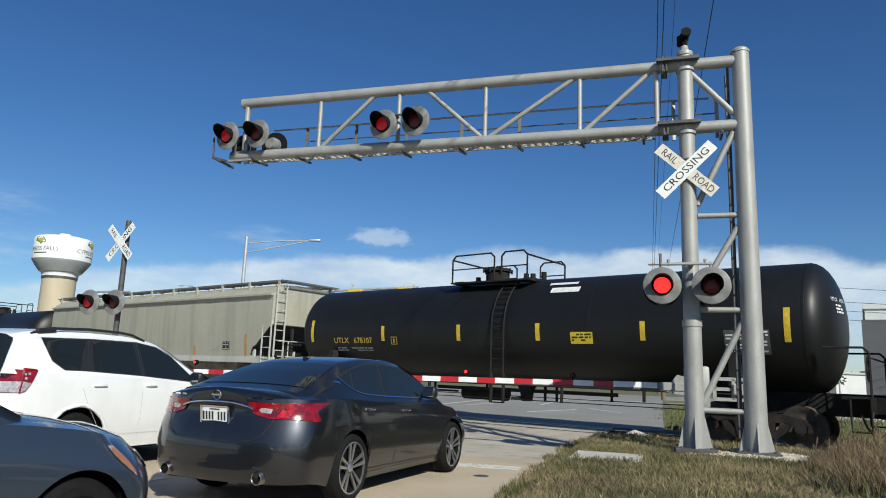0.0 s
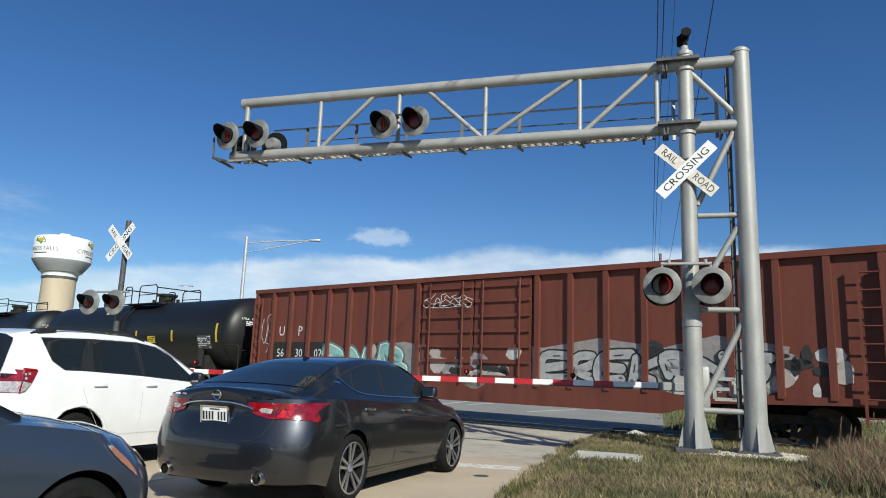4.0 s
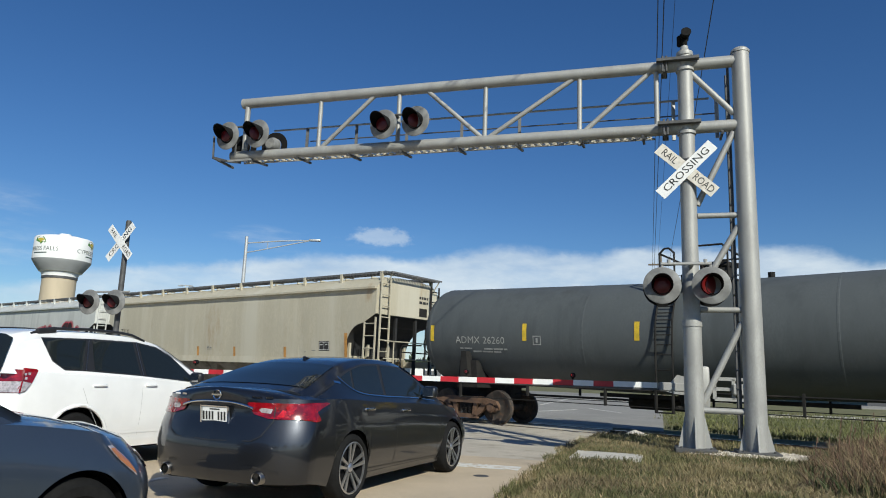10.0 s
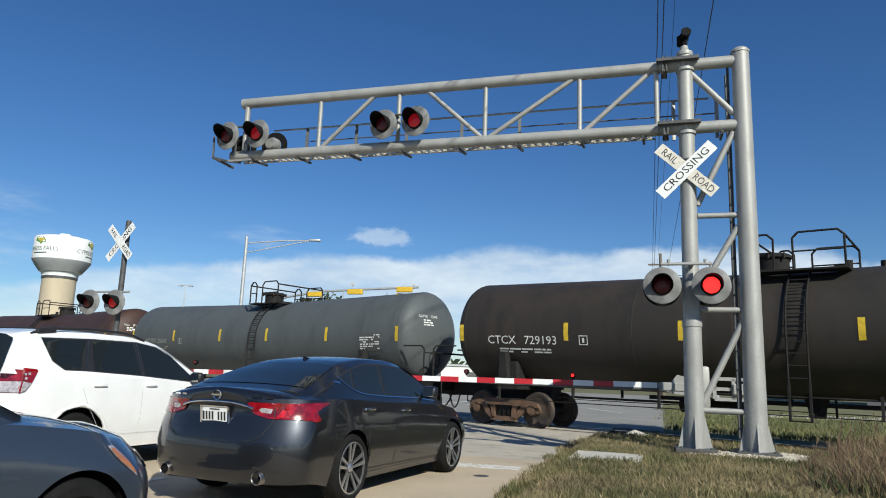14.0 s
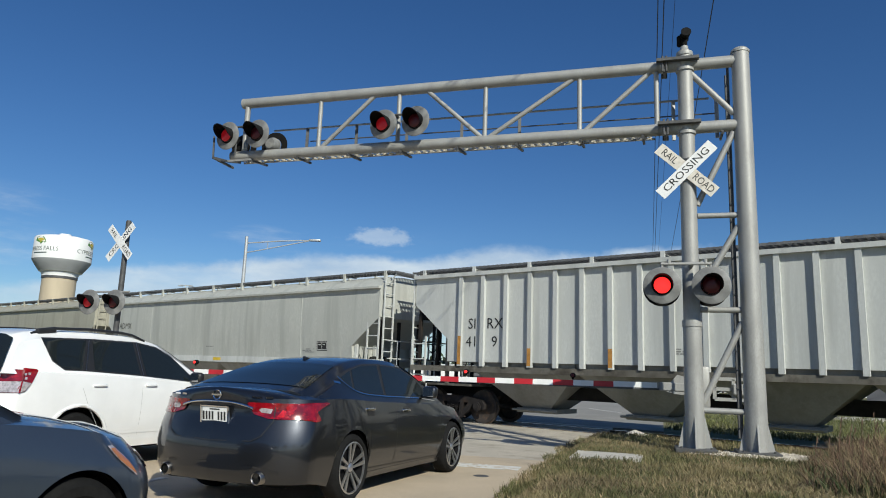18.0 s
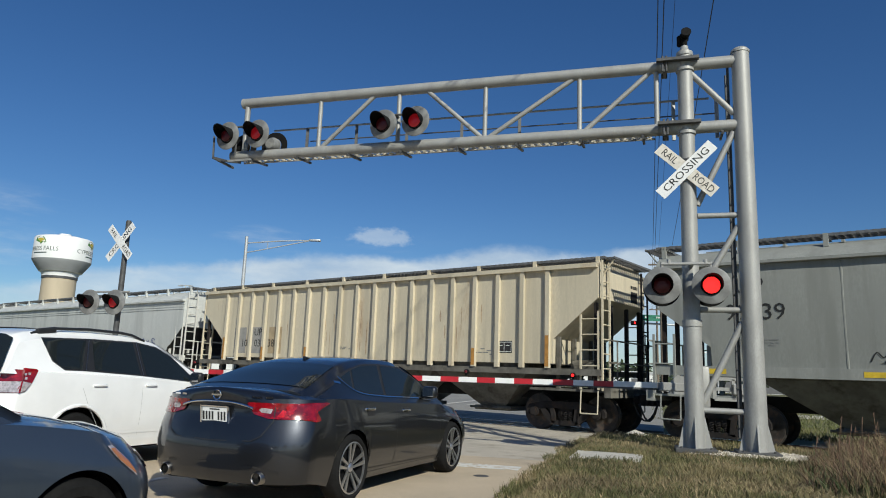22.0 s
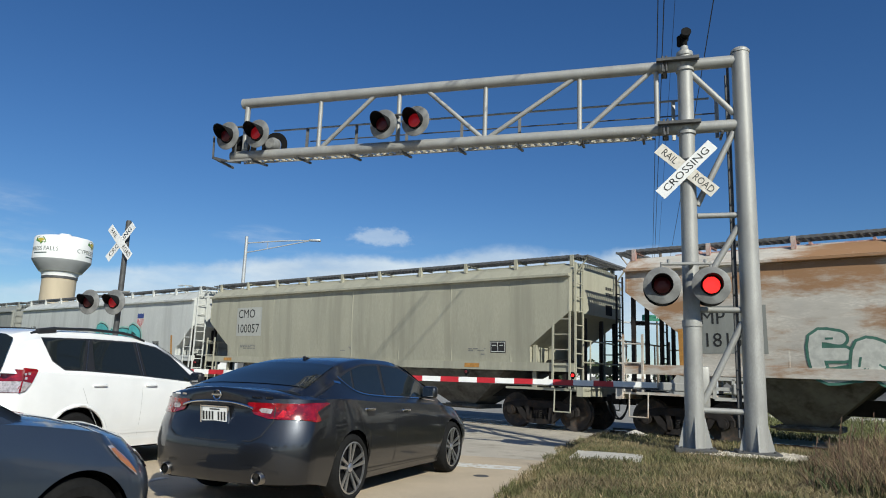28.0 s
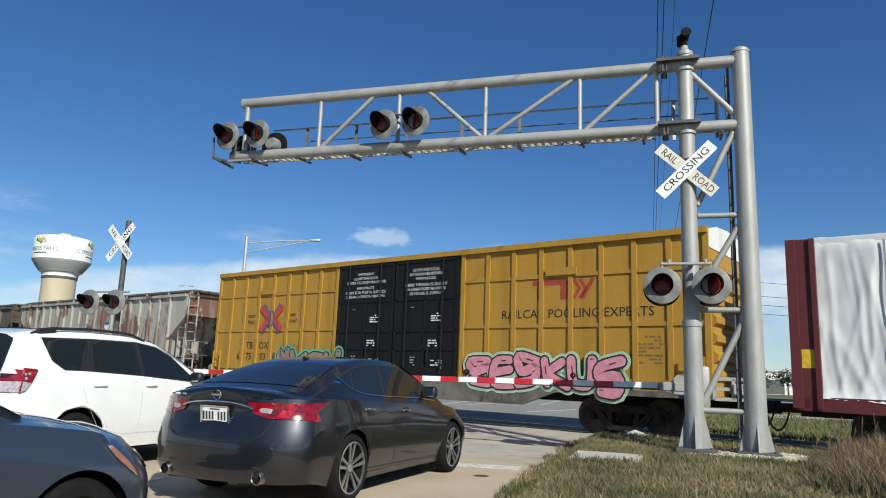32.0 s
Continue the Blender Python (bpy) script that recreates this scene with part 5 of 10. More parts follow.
    for sz, at_, rz in (((0.13, 0.10, 0.18), (0, 0.0, -0.02), 12), ((0.16, 0.15, 0.10), (0.0, 0.0, 0.10), -8), ((0.06, 0.08, 0.2), (0.02, -0.08, 0.03), 10)):
        q = bevelled(sz, 0.025, 1)
        bl.add([cm @ pose(*at_, 0, rz, 0) @ Vector(v) for v in q.v], q.f)
    bl.rod(cm @ Vector((0.06, 0.02, 0.12)), cm @ Vector((0.15, 0.03, 0.14)), 0.07, 14, 0.085)
    part("bell", bl, hood_black, c)
    return c


build_cantilever()


def build_gate():
    """The lowered gate on its own machine beside the first post."""
    g = thing("crossing_gate", "lowered crossing gate arm with red and white stripes", "crossing gate")
    at = M1 + AD_ * 0.50 + RD * 1.7
    yaw = math.degrees(math.atan2(AD_.y, AD_.x))
    base = Matrix.Translation((at.x, at.y, 0)) @ pose(0, 0, 0, 0, 0, yaw)
    g.matrix_basis = base
    z0 = 1.225
    n = 20
    l = 0.02
    part("arm_butt", bevelled((0.55, 0.10, 0.16), 0.02, 1, (-0.28, -0.05, z0 - 0.02)), alu, g)
    part("arm_socket", Shape().prism([(-0.55, z0 - 0.16), (-0.25, z0 - 0.14), (0.02, z0 - 0.06), (0.02, z0 + 0.05), (-0.2, z0 + 0.06), (-0.32, z0 + 0.2), (-0.5, z0 + 0.16)], -0.12, -0.02), alu, g)
    x = 0.03
    seg = [("w", 0.77), ("r", 0.36), ("w", 0.37), ("r", 0.38), ("w", 0.38), ("r", 0.36), ("w", 0.37), ("r", 0.36), ("w", 0.37), ("r", 0.37)]
    while sum(b for _, b in seg) < 9.7:
        seg += [("w", 0.38), ("r", 0.38)]
    for k, (c, b) in enumerate(seg):
        z = z0 - 0.008 * x
        part("gate_stripe", Shape().span(x, x + b, -0.022, 0.022, z - 0.05, z + 0.05), gate_red if c == "r" else gate_white, g)
        x += b
    part("arm_rail", Shape().span(0.0, x, -0.012, 0.012, z0 - 0.085, z0 - 0.052), alu_dark, g)
    for k, (px, ph) in enumerate(((1.54, 1), (3.60, 0), (9.8, 0))):
        lamp = part("gate_lamp", Shape().rod((px, 0, z0 + 0.05), (px, 0, z0 + 0.085), 0.02, 8).turned([(0.0, 0.05), (0.045, 0.045), (0.05, 0.0), (0.05, -0.05), (0.0, -0.055)], "y", 16, (px, 0, z0 + 0.125)), hood_black, g)
        insert = CACHE.get(("gl", 0))
        if insert is None:
            s = Shape().turned([(0.0, 0.02), (0.022, 0.016), (0.03, 0.0)], "y", 16)
            k0 = len(s.f)
            s.turned([(0.03, 0.0), (0.022, -0.016), (0.0, -0.02)], "y", 16)
            insert = s.mesh("gate_bulb", [lens_red, lens_lit], 40)
            for i, p in enumerate(insert.polygons):
                p.material_index = 1 if i >= k0 else 0
            CACHE[("gl", 0)] = insert
        bulb = part("gate_bulb", insert, None, lamp, at=pose(px, 0.052, z0 + 0.125))
        FLIP.append((bulb, pose(px, 0.052, z0 + 0.125), ph))
    mc = thing("gate_machine", "grey metal gate machine box on its pedestal", "gate machine", at=Matrix.Translation(M1 - AD_ * 0.16 + RD * 2.0) @ pose(0, 0, 0, 0, 0, yaw))
    part("cabinet", bevelled((0.42, 0.5, 0.75), 0.05, 2, (0, 0, 1.22)), alu, mc, smooth=40)
    part("pedestal", Shape().rod((0, 0, 0.2), (0, 0, 0.9), 0.09, 16).rod((0, 0, 0.2), (0, 0, 0.24), 0.2, 16), alu, mc, smooth=40)
    fr = Shape()
    for z in (1.02, 1.2, 1.38):
        fr.span(-0.95, -0.3, -0.05, 0.05, z - 0.03, z + 0.03)
    for x0 in (-0.95, -0.62, -0.3):
        fr.span(x0 - 0.03, x0 + 0.03, -0.05, 0.05, 1.02, 1.38)
    part("counterweight_frame", fr, alu, mc)
    part("counterweight", bevelled((0.3, 0.14, 0.2), 0.02, 1, (-0.75, 0.06, 1.2)), alu, mc)


build_gate()


def build_median_signal():
    """The second signal mast, on the far side of the waiting lanes."""
    c = thing("crossing_signal", "grey signal post with crossbuck and two round flashers", "crossing signal")
    b = Vector((-7.83, 16.78, 0))
    part("post", Shape().rod((b.x, b.y, 0.05), (b.x, b.y, 4.72), 0.065, 18).rod((b.x, b.y, 4.72), (b.x, b.y, 4.76), 0.07, 18, 0.05), alu_dark, c, smooth=40)
    part("pedestal", Shape().turned([(0.2, -0.06), (0.2, 0.02), (0.14, 0.06), (0.1, 0.4), (0.075, 0.42)], "z", 18, (b.x, b.y, 0)), alu, c, smooth=40)
    yaw = FACE
    m = Matrix.Translation((b.x, b.y, 2.70)) @ pose(0, 0, 0, 0, 0, yaw)
    for y, ph in ((-0.68, 0), (0.07, 1)):
        flasher(c, m @ pose(0.25, y, 0), 0.305, ph, dim=True)
    part("signal_arm", Shape().rod(m @ Vector((0.15, -0.68, 0.26)), m @ Vector((0.15, 0.4, 0.26)), 0.024, 8).rod(m @ Vector((0.15, -0.68, 0.26)), m @ Vector((0.12, -0.68, 0)), 0.024, 8).rod(m @ Vector((0.15, 0.07, 0.26)), m @ Vector((0.12, 0.07, 0)), 0.024, 8), alu, c)
    crossbuck(c, Matrix.Translation((b.x, b.y, 4.20)) @ pose(0, 0, 0, 0, 0, yaw) @ pose(0.09, -0.10, 0, 0, 0, -10), 1.16, 0.205, (0.012, 0.0), sign_white)


build_median_signal()
# ---- road vehicles ----
def curve_of(keys):
    """A smooth function through (x, value) keys."""
    xs, vs = [k[0] for k in keys], [k[1] for k in keys]
    n = len(xs)
    ms = []
    for i in range(n):
        if i == 0:
            m = (vs[1] - vs[0]) / (xs[1] - xs[0])
        elif i == n - 1:
            m = (vs[-1] - vs[-2]) / (xs[-1] - xs[-2])
        else:
            a, b = (vs[i] - vs[i - 1]) / (xs[i] - xs[i - 1]), (vs[i + 1] - vs[i]) / (xs[i + 1] - xs[i])
            m = 0.0 if a * b <= 0 else 2 * a * b / (a + b)
        ms.append(m)

    def f(x):
        if x <= xs[0]:
            return vs[0]
        if x >= xs[-1]:
            return vs[-1]
        i = max(j for j in range(n - 1) if xs[j] <= x)
        h = xs[i + 1] - xs[i]
        t = (x - xs[i]) / h
        return ((2 * t ** 3 - 3 * t * t + 1) * vs[i] + (t ** 3 - 2 * t * t + t) * h * ms[i] + (-2 * t ** 3 + 3 * t * t) * vs[i + 1] + (t ** 3 - t * t) * h * ms[i + 1])
    return f


tyre_rubber = surface("tyre rubber", (0.011, 0.011, 0.011), 0.9, 0, 0.2, 20, bump=0.2, bump_scale=80, spec=0.15)
rim_alloy = surface("machined alloy", (0.55, 0.55, 0.56), 0.28, 0.9, 0.05, 12)
rim_dark = surface("shaded wheel pocket black", (0.008, 0.008, 0.009), 0.9, 0.0, 0.1, 12, spec=0.1)
trim_black = surface("black plastic trim", (0.018, 0.018, 0.019), 0.45, 0, 0.15, 20)
dull_tip = surface("sooty steel", (0.30, 0.29, 0.28), 0.32, 1.0, 0.1, 20)
chrome = surface("chrome", (0.75, 0.75, 0.76), 0.08, 1.0, 0.02, 10)
lamp_red = surface("red tail lamp plastic", (0.17, 0.003, 0.007), 0.15, 0, 0.45, 9, coat=0.8, second=(0.36, 0.006, 0.01), second_at=(0.5, 0.66), second_scale=14)
lamp_clear = surface("clear lamp plastic", (0.42, 0.38, 0.38), 0.1, 0.2, 0.4, 25, coat=1.0)
lamp_amber = surface("amber lamp plastic", (0.42, 0.15, 0.03), 0.12, 0, 0.1, 14, coat=1.0)
under_black = surface("underbody black", (0.008, 0.008, 0.008), 0.9, 0, 0.1, 8, spec=0.1)
auto_glass = glass_dark("tinted glass")


class Body:
    """Analytic surfaces of a car: lower body, cabin, ends. x forward from the rear axle, y to the left, z up."""

    def __init__(self, **k):
        self.rear, self.front = k["rear"], k["front"]
        self.axle, self.arch, self.rw = k["axle"], k["arch"], k["wheel_r"]
        self.axle0 = k.get("axle0", 0.0)
        self.zs = curve_of(k["shoulder"])
        self.half_max = curve_of(k["wide"])
        self.half_top = curve_of(k["shoulder_w"])
        self.zt = curve_of(k["deck"])
        self.zr = curve_of(k["roof"])
        self.sill = curve_of(k["sill"])
        self.prof_r, self.prof_f = curve_of(k["rear_profile"]), curve_of(k["front_profile"])
        self.sweep_r, self.sweep_f = k["sweep_r"], k["sweep_f"]
        self.pow_r, self.pow_f = k.get("pow_r", 3.2), k.get("pow_f", 2.6)
        self.cab0, self.cab1 = k["roof"][0][0], k["roof"][-1][0]
        self.wroof, self.zroof = k["roof_w"], max(v for _, v in k["roof"])
        self.crown = k.get("crown", 0.05)
        self.tumble = k.get("tumble", 1.5)

    def zb(self, x):
        z = self.sill(x)
        for xa in (self.axle0, self.axle):
            d = abs(x - xa)
            if d < self.arch:
                z = max(z, self.rw + math.sqrt(self.arch ** 2 - d * d))
        return z

    def side_y(self, x, z):
        """Half width of the lower body."""
        zs, wm, ws = self.zs(x), self.half_max(x), self.half_top(x)
        lo = 0.2
        t = max(0.0, min(1.0, (z - lo) / (zs - lo)))
        if t < 0.5:
            return wm - 0.075 * (1 - t / 0.5) ** 2
        u = (t - 0.5) / 0.5
        return wm + (ws - wm) * (u ** 2.2)

    def deck_z(self, x, y):
        ws, zs, zt = self.half_top(x), self.zs(x), self.zt(x)
        u = min(1.0, abs(y) / ws)
        return zs + (zt - zs) * (1 - u ** 2.6)

    def cab_y(self, z, x=None):
        zb = self.zs(x if x is not None else 1.0) - 0.02
        u = max(0.0, min(1.0, (z - zb) / (self.zroof - zb)))
        base = self.half_top(x if x is not None else 1.0) - 0.015
        return base + (self.wroof - base) * u ** (1 / self.tumble * 1.35)

    def roof_z(self, x, y):
        z = self.zr(x)
        ye = max(0.2, self.cab_y(z - 0.05, x))
        u = min(1.0, abs(y) / ye)
        return z - self.crown * u ** 2.5 - 0.06 * max(0.0, (u - 0.82) / 0.18) ** 2

    def ring(self, x):
        z0 = self.zb(x)
        zs = max(self.zs(x), z0 + 0.05)
        pts = []
        for i in range(13):
            z = z0 + (zs - z0) * i / 12
            pts.append((self.side_y(x, z), z))
        ws = self.half_top(x)
        for i in range(1, 9):
            y = ws * (1 - i / 8)
            pts.append((y, self.deck_z(x, y)))
        return pts

    def lower(self):
        n0, n1 = self.rear + self.sweep_r, self.front - self.sweep_f
        xs = {n0, n1}
        x = n0
        while x < n1:
            near = min(abs(x - self.axle0), abs(x - self.axle))
            x += 0.02 if abs(near - self.arch) < 0.06 else (0.035 if near < self.arch else 0.09)
            xs.add(min(x, n1))
        for xa in (self.axle0, self.axle):
            xs |= {xa - self.arch, xa + self.arch}
        xs = sorted(v for v in xs if n0 <= v <= n1)
        rings = []
        for k in (0.0, 0.35, 0.6, 0.78, 0.88, 0.94, 0.975, 0.992):
            rings.append(self.end_ring(n0, k, True))
        for x in xs:
            if x in (n0, n1):
                rings.append(self.end_ring(x, 1.0, x == n0))
            else:
                # ease from the shaped end to plain stations
                r = [(x, y, z) for y, z in self.ring(x)]
                for e, prof, sgn in ((n0, self.prof_r, 1), (n1, self.prof_f, -1)):
                    d = abs(x - e)
                    if d < 0.35:
                        w = (1 - d / 0.35) ** 2
                        r = [(a + prof(z) * w, y, z) for a, y, z in r]
                rings.append(r)
        for k in (0.992, 0.975, 0.94, 0.88, 0.78, 0.6, 0.35, 0.0):
            rings.append(self.end_ring(n1, k, False))
        full = []
        for r in rings:
            full.append(r + [(x, -y, z) for x, y, z in reversed(r[:-1])])
        return Shape().loft(full)

    def end_ring(self, x0, k, rear):
        prof, sw, pw = (self.prof_r, -self.sweep_r, self.pow_r) if rear else (self.prof_f, self.sweep_f, self.pow_f)
        return [(x0 + prof(z) + sw * (1 - k ** pw) ** (0.68 if rear else 0.8), y * k, z) for y, z in self.ring(x0)]

    def rear_at(self, y, z, lift=0.004):
        x0 = self.rear + self.sweep_r
        k = min(1.0, abs(y) / self.side_y(x0, z))
        return (x0 + self.prof_r(z) - self.sweep_r * (1 - k ** self.pow_r) ** 0.68 - lift, y, z)

    def front_at(self, y, z, lift=0.004):
        x0 = self.front - self.sweep_f
        k = min(1.0, abs(y) / self.side_y(x0, z))
        return (x0 + self.prof_f(z) + self.sweep_f * (1 - k ** self.pow_f) ** 0.8 + lift, y, z)

    def side_at(self, x, z, sg=-1, lift=0.004):
        dx = 0.0
        for e, prof in ((self.rear + self.sweep_r, self.prof_r), (self.front - self.sweep_f, self.prof_f)):
            d = abs(x - e)
            if d < 0.35:
                dx = prof(z) * (1 - d / 0.35) ** 2
        return (x + dx, sg * (self.side_y(x, z) + lift), z)

    def cab_at(self, x, z, sg=-1, lift=0.006):
        return (x, sg * (self.cab_y(z, x) + lift), z)

    def roof_at(self, x, y, lift=0.006):
        return (x, y, self.roof_z(x, y) + lift)

    def cabin(self):
        rings = []
        n = 44
        for i in range(n + 1):
            x = self.cab0 + (self.cab1 - self.cab0) * i / n
            zb = self.zs(x) - 0.03
            zt = self.zr(x)
            pts = []
            ze = max(zb + 0.01, zt - 0.11)
            for j in range(9):
                z = zb + (ze - zb) * j / 8
                pts.append((x, self.cab_y(z, x), z))
            ye = pts[-1][1]
            for j in range(1, 13):
                y = ye * (1 - j / 12)
                zz = self.roof_z(x, y)
                pts.append((x, y, max(zz, ze - 0.0) if j > 1 else (zz + ze) / 2 if zz > ze else ze))
            rings.append(pts + [(a, -b, c) for a, b, c in reversed(pts[:-1])])
        return Shape().loft(rings, False, True, True)


def surface_patch(fn, quad, nu=8, nv=6):
    """A patch between four corners (a, b) mapped by fn."""
    (a0, b0), (a1, b1), (a2, b2), (a3, b3) = quad
    pts = []
    for j in range(nv + 1):
        v = j / nv
        for i in range(nu + 1):
            u = i / nu
            a = (a0 * (1 - u) + a1 * u) * (1 - v) + (a3 * (1 - u) + a2 * u) * v
            b = (b0 * (1 - u) + b1 * u) * (1 - v) + (b3 * (1 - u) + b2 * u) * v
            pts.append(fn(a, b))
    return Shape().add(pts, [(j * (nu + 1) + i, j * (nu + 1) + i + 1, (j + 1) * (nu + 1) + i + 1, (j + 1) * (nu + 1) + i) for j in range(nv) for i in range(nu)])


def outline_patch(fn, pts, bands=6):
    """A patch with any convex outline in (a, b), cut into bands of b."""
    s = Shape()
    bs = [p[1] for p in pts]
    lo, hi = min(bs), max(bs)

    def cut(b):
        xs = []
        n = len(pts)
        for i in range(n):
            (x0, y0), (x1, y1) = pts[i], pts[(i + 1) % n]
            if abs(y0 - b) < 1e-6:
                xs.append(x0)
            if (y0 - b) * (y1 - b) < 0:
                xs.append(x0 + (x1 - x0) * (b - y0) / (y1 - y0))
        return (min(xs), max(xs)) if xs else None
    levels = sorted({*bs, *[lo + (hi - lo) * i / bands for i in range(bands + 1)]})
    rows = [(b, cut(b)) for b in levels if cut(b)]
    m = 12
    vs, fs = [], []
    for b, (x0, x1) in rows:
        vs += [fn(x0 + (x1 - x0) * i / m, b) for i in range(m + 1)]
    for j in range(len(rows) - 1):
        for i in range(m):
            fs.append((j * (m + 1) + i, j * (m + 1) + i + 1, (j + 1) * (m + 1) + i + 1, (j + 1) * (m + 1) + i))
    return s.add(vs, fs)


def road_wheel(car, x, y, r, width, spokes, rim_r, twin=True):
    """A wheel as a part: tyre, rim and spokes. Local +y looks outwards after turning."""
    at = pose(x, y, r, 0, 0, 0 if y > 0 else 180)
    hw = width / 2
    tyre = part_again("tyre%.3f%.3f" % (r, rim_r), lambda: Shape().turned([(rim_r, -hw + 0.02), (rim_r + 0.02, -hw), (r - 0.04, -hw), (r - 0.008, -hw + 0.03), (r, -hw + 0.06), (r, hw - 0.06), (r - 0.008, hw - 0.03), (r - 0.04, hw), (rim_r + 0.02, hw), (rim_r, hw - 0.02)], "y", 40), tyre_rubber, "wheel", car, at, smooth=40)
    part_again("rim%.3f" % rim_r, lambda: Shape().turned([(rim_r + 0.004, hw - 0.012), (rim_r - 0.010, hw - 0.008), (rim_r - 0.012, hw - 0.03)], "y", 40), rim_alloy, "rim", tyre, smooth=40)
    # near-black backing gives the shade in the pocket behind the spokes
    part_again("pocket%.3f" % rim_r, lambda: Shape().turned([(0.0, hw - 0.09), (rim_r - 0.03, hw - 0.085), (rim_r - 0.012, hw - 0.03)], "y", 32), rim_dark, "brake_disc", tyre)

    def spoke():
        s = Shape()
        for k in ((-1, 1) if twin else (0,)):
            a0, a1, w0, w1 = k * 0.018, k * 0.046, 0.010, 0.020
            if not twin:
                w0, w1 = 0.05, 0.045
            s.add([(a0 - w0, hw - 0.035, 0.05), (a0 + w0, hw - 0.035, 0.05), (a1 + w1, hw - 0.014, rim_r - 0.01), (a1 - w1, hw - 0.014, rim_r - 0.01),
                   (a0 - w0, hw - 0.05, 0.05), (a0 + w0, hw - 0.05, 0.05), (a1 + w1, hw - 0.028, rim_r - 0.01), (a1 - w1, hw - 0.028, rim_r - 0.01)],
                  [(0, 1, 2, 3), (7, 6, 5, 4), (0, 4, 5, 1), (3, 2, 6, 7), (1, 5, 6, 2), (0, 3, 7, 4)])
        return s
    for k in range(spokes):
        part_again("spoke%d%.2f" % (spokes, rim_r), spoke, rim_alloy, "spoke", tyre, pose(0, 0, 0, 0, 360 / spokes * k, 0))
    part_again("hub%.2f" % rim_r, lambda: Shape().turned([(0.0, hw - 0.02), (0.03, hw - 0.022), (0.045, hw - 0.035), (0.05, hw - 0.08)], "y", 20), rim_alloy, "hub", tyre, smooth=40)


def seam(fn, pts, w=0.006):
    """A dark shut line along (a, b) points."""
    s = Shape()
    n = len(pts)
    L, R = [], []
    for i, p in enumerate(pts):
        a, b = Vector(pts[max(0, i - 1)]), Vector(pts[min(n - 1, i + 1)])
        t = (b - a).normalized()
        o = Vector((-t.y, t.x)) * (w / 2)
        L.append(fn(p[0] + o.x, p[1] + o.y))
        R.append(fn(p[0] - o.x, p[1] - o.y))
    return s.add(L + R, [(i, i + 1, n + i + 1, n + i) for i in range(n - 1)])


def along(p0, p1, n=10):
    return [(p0[0] + (p1[0] - p0[0]) * i / n, p0[1] + (p1[1] - p0[1]) * i / n) for i in range(n + 1)]


def auto_paint(name, base, metal=0.35, rough=0.32):
    return surface(name, base, rough, metal, 0.05, 3, coat=1.0, grain=0.1, grain_scale=420)


def under_parts(car, b, half=0.70):
    part("underbody", Shape().span(b.rear + 0.25, b.front - 0.25, -half, half, 0.22, 0.62), under_black, car)
    for xa in (b.axle0, b.axle):
        for sg in (1, -1):
            w = Shape()
            n = 14
            outer, inner = sg * (b.side_y(xa, 0.7) - 0.05), sg * (half - 0.02)
            pts = []
            for i in range(n + 1):
                a = math.pi * i / n
                for y in (outer, inner):
                    pts.append((xa + (b.arch + 0.004) * math.cos(a), y, b.rw + (b.arch + 0.004) * math.sin(a)))
            w.add(pts, [(2 * i, 2 * i + 1, 2 * i + 3, 2 * i + 2) for i in range(n)])
            part("wheel_well", w, under_black, car)


def mirror(car, b, x, z, sg, mat):
    y = b.cab_y(z, x)
    m = bevelled((0.11, 0.2, 0.15), 0.04, 2)
    p = part("wing_mirror", m, mat, car, at=pose(x, sg * (y + 0.15), z, 0, 0, sg * 8), smooth=50)
    part("mirror_foot", Shape().rod((0.02, -sg * 0.16, -0.06), (0.0, -sg * 0.05, -0.03), 0.025, 8), trim_black, p)
    part("mirror_glass", bevelled((0.004, 0.16, 0.11), 0.001, 1), chrome, p, at=pose(-0.057, 0, 0))


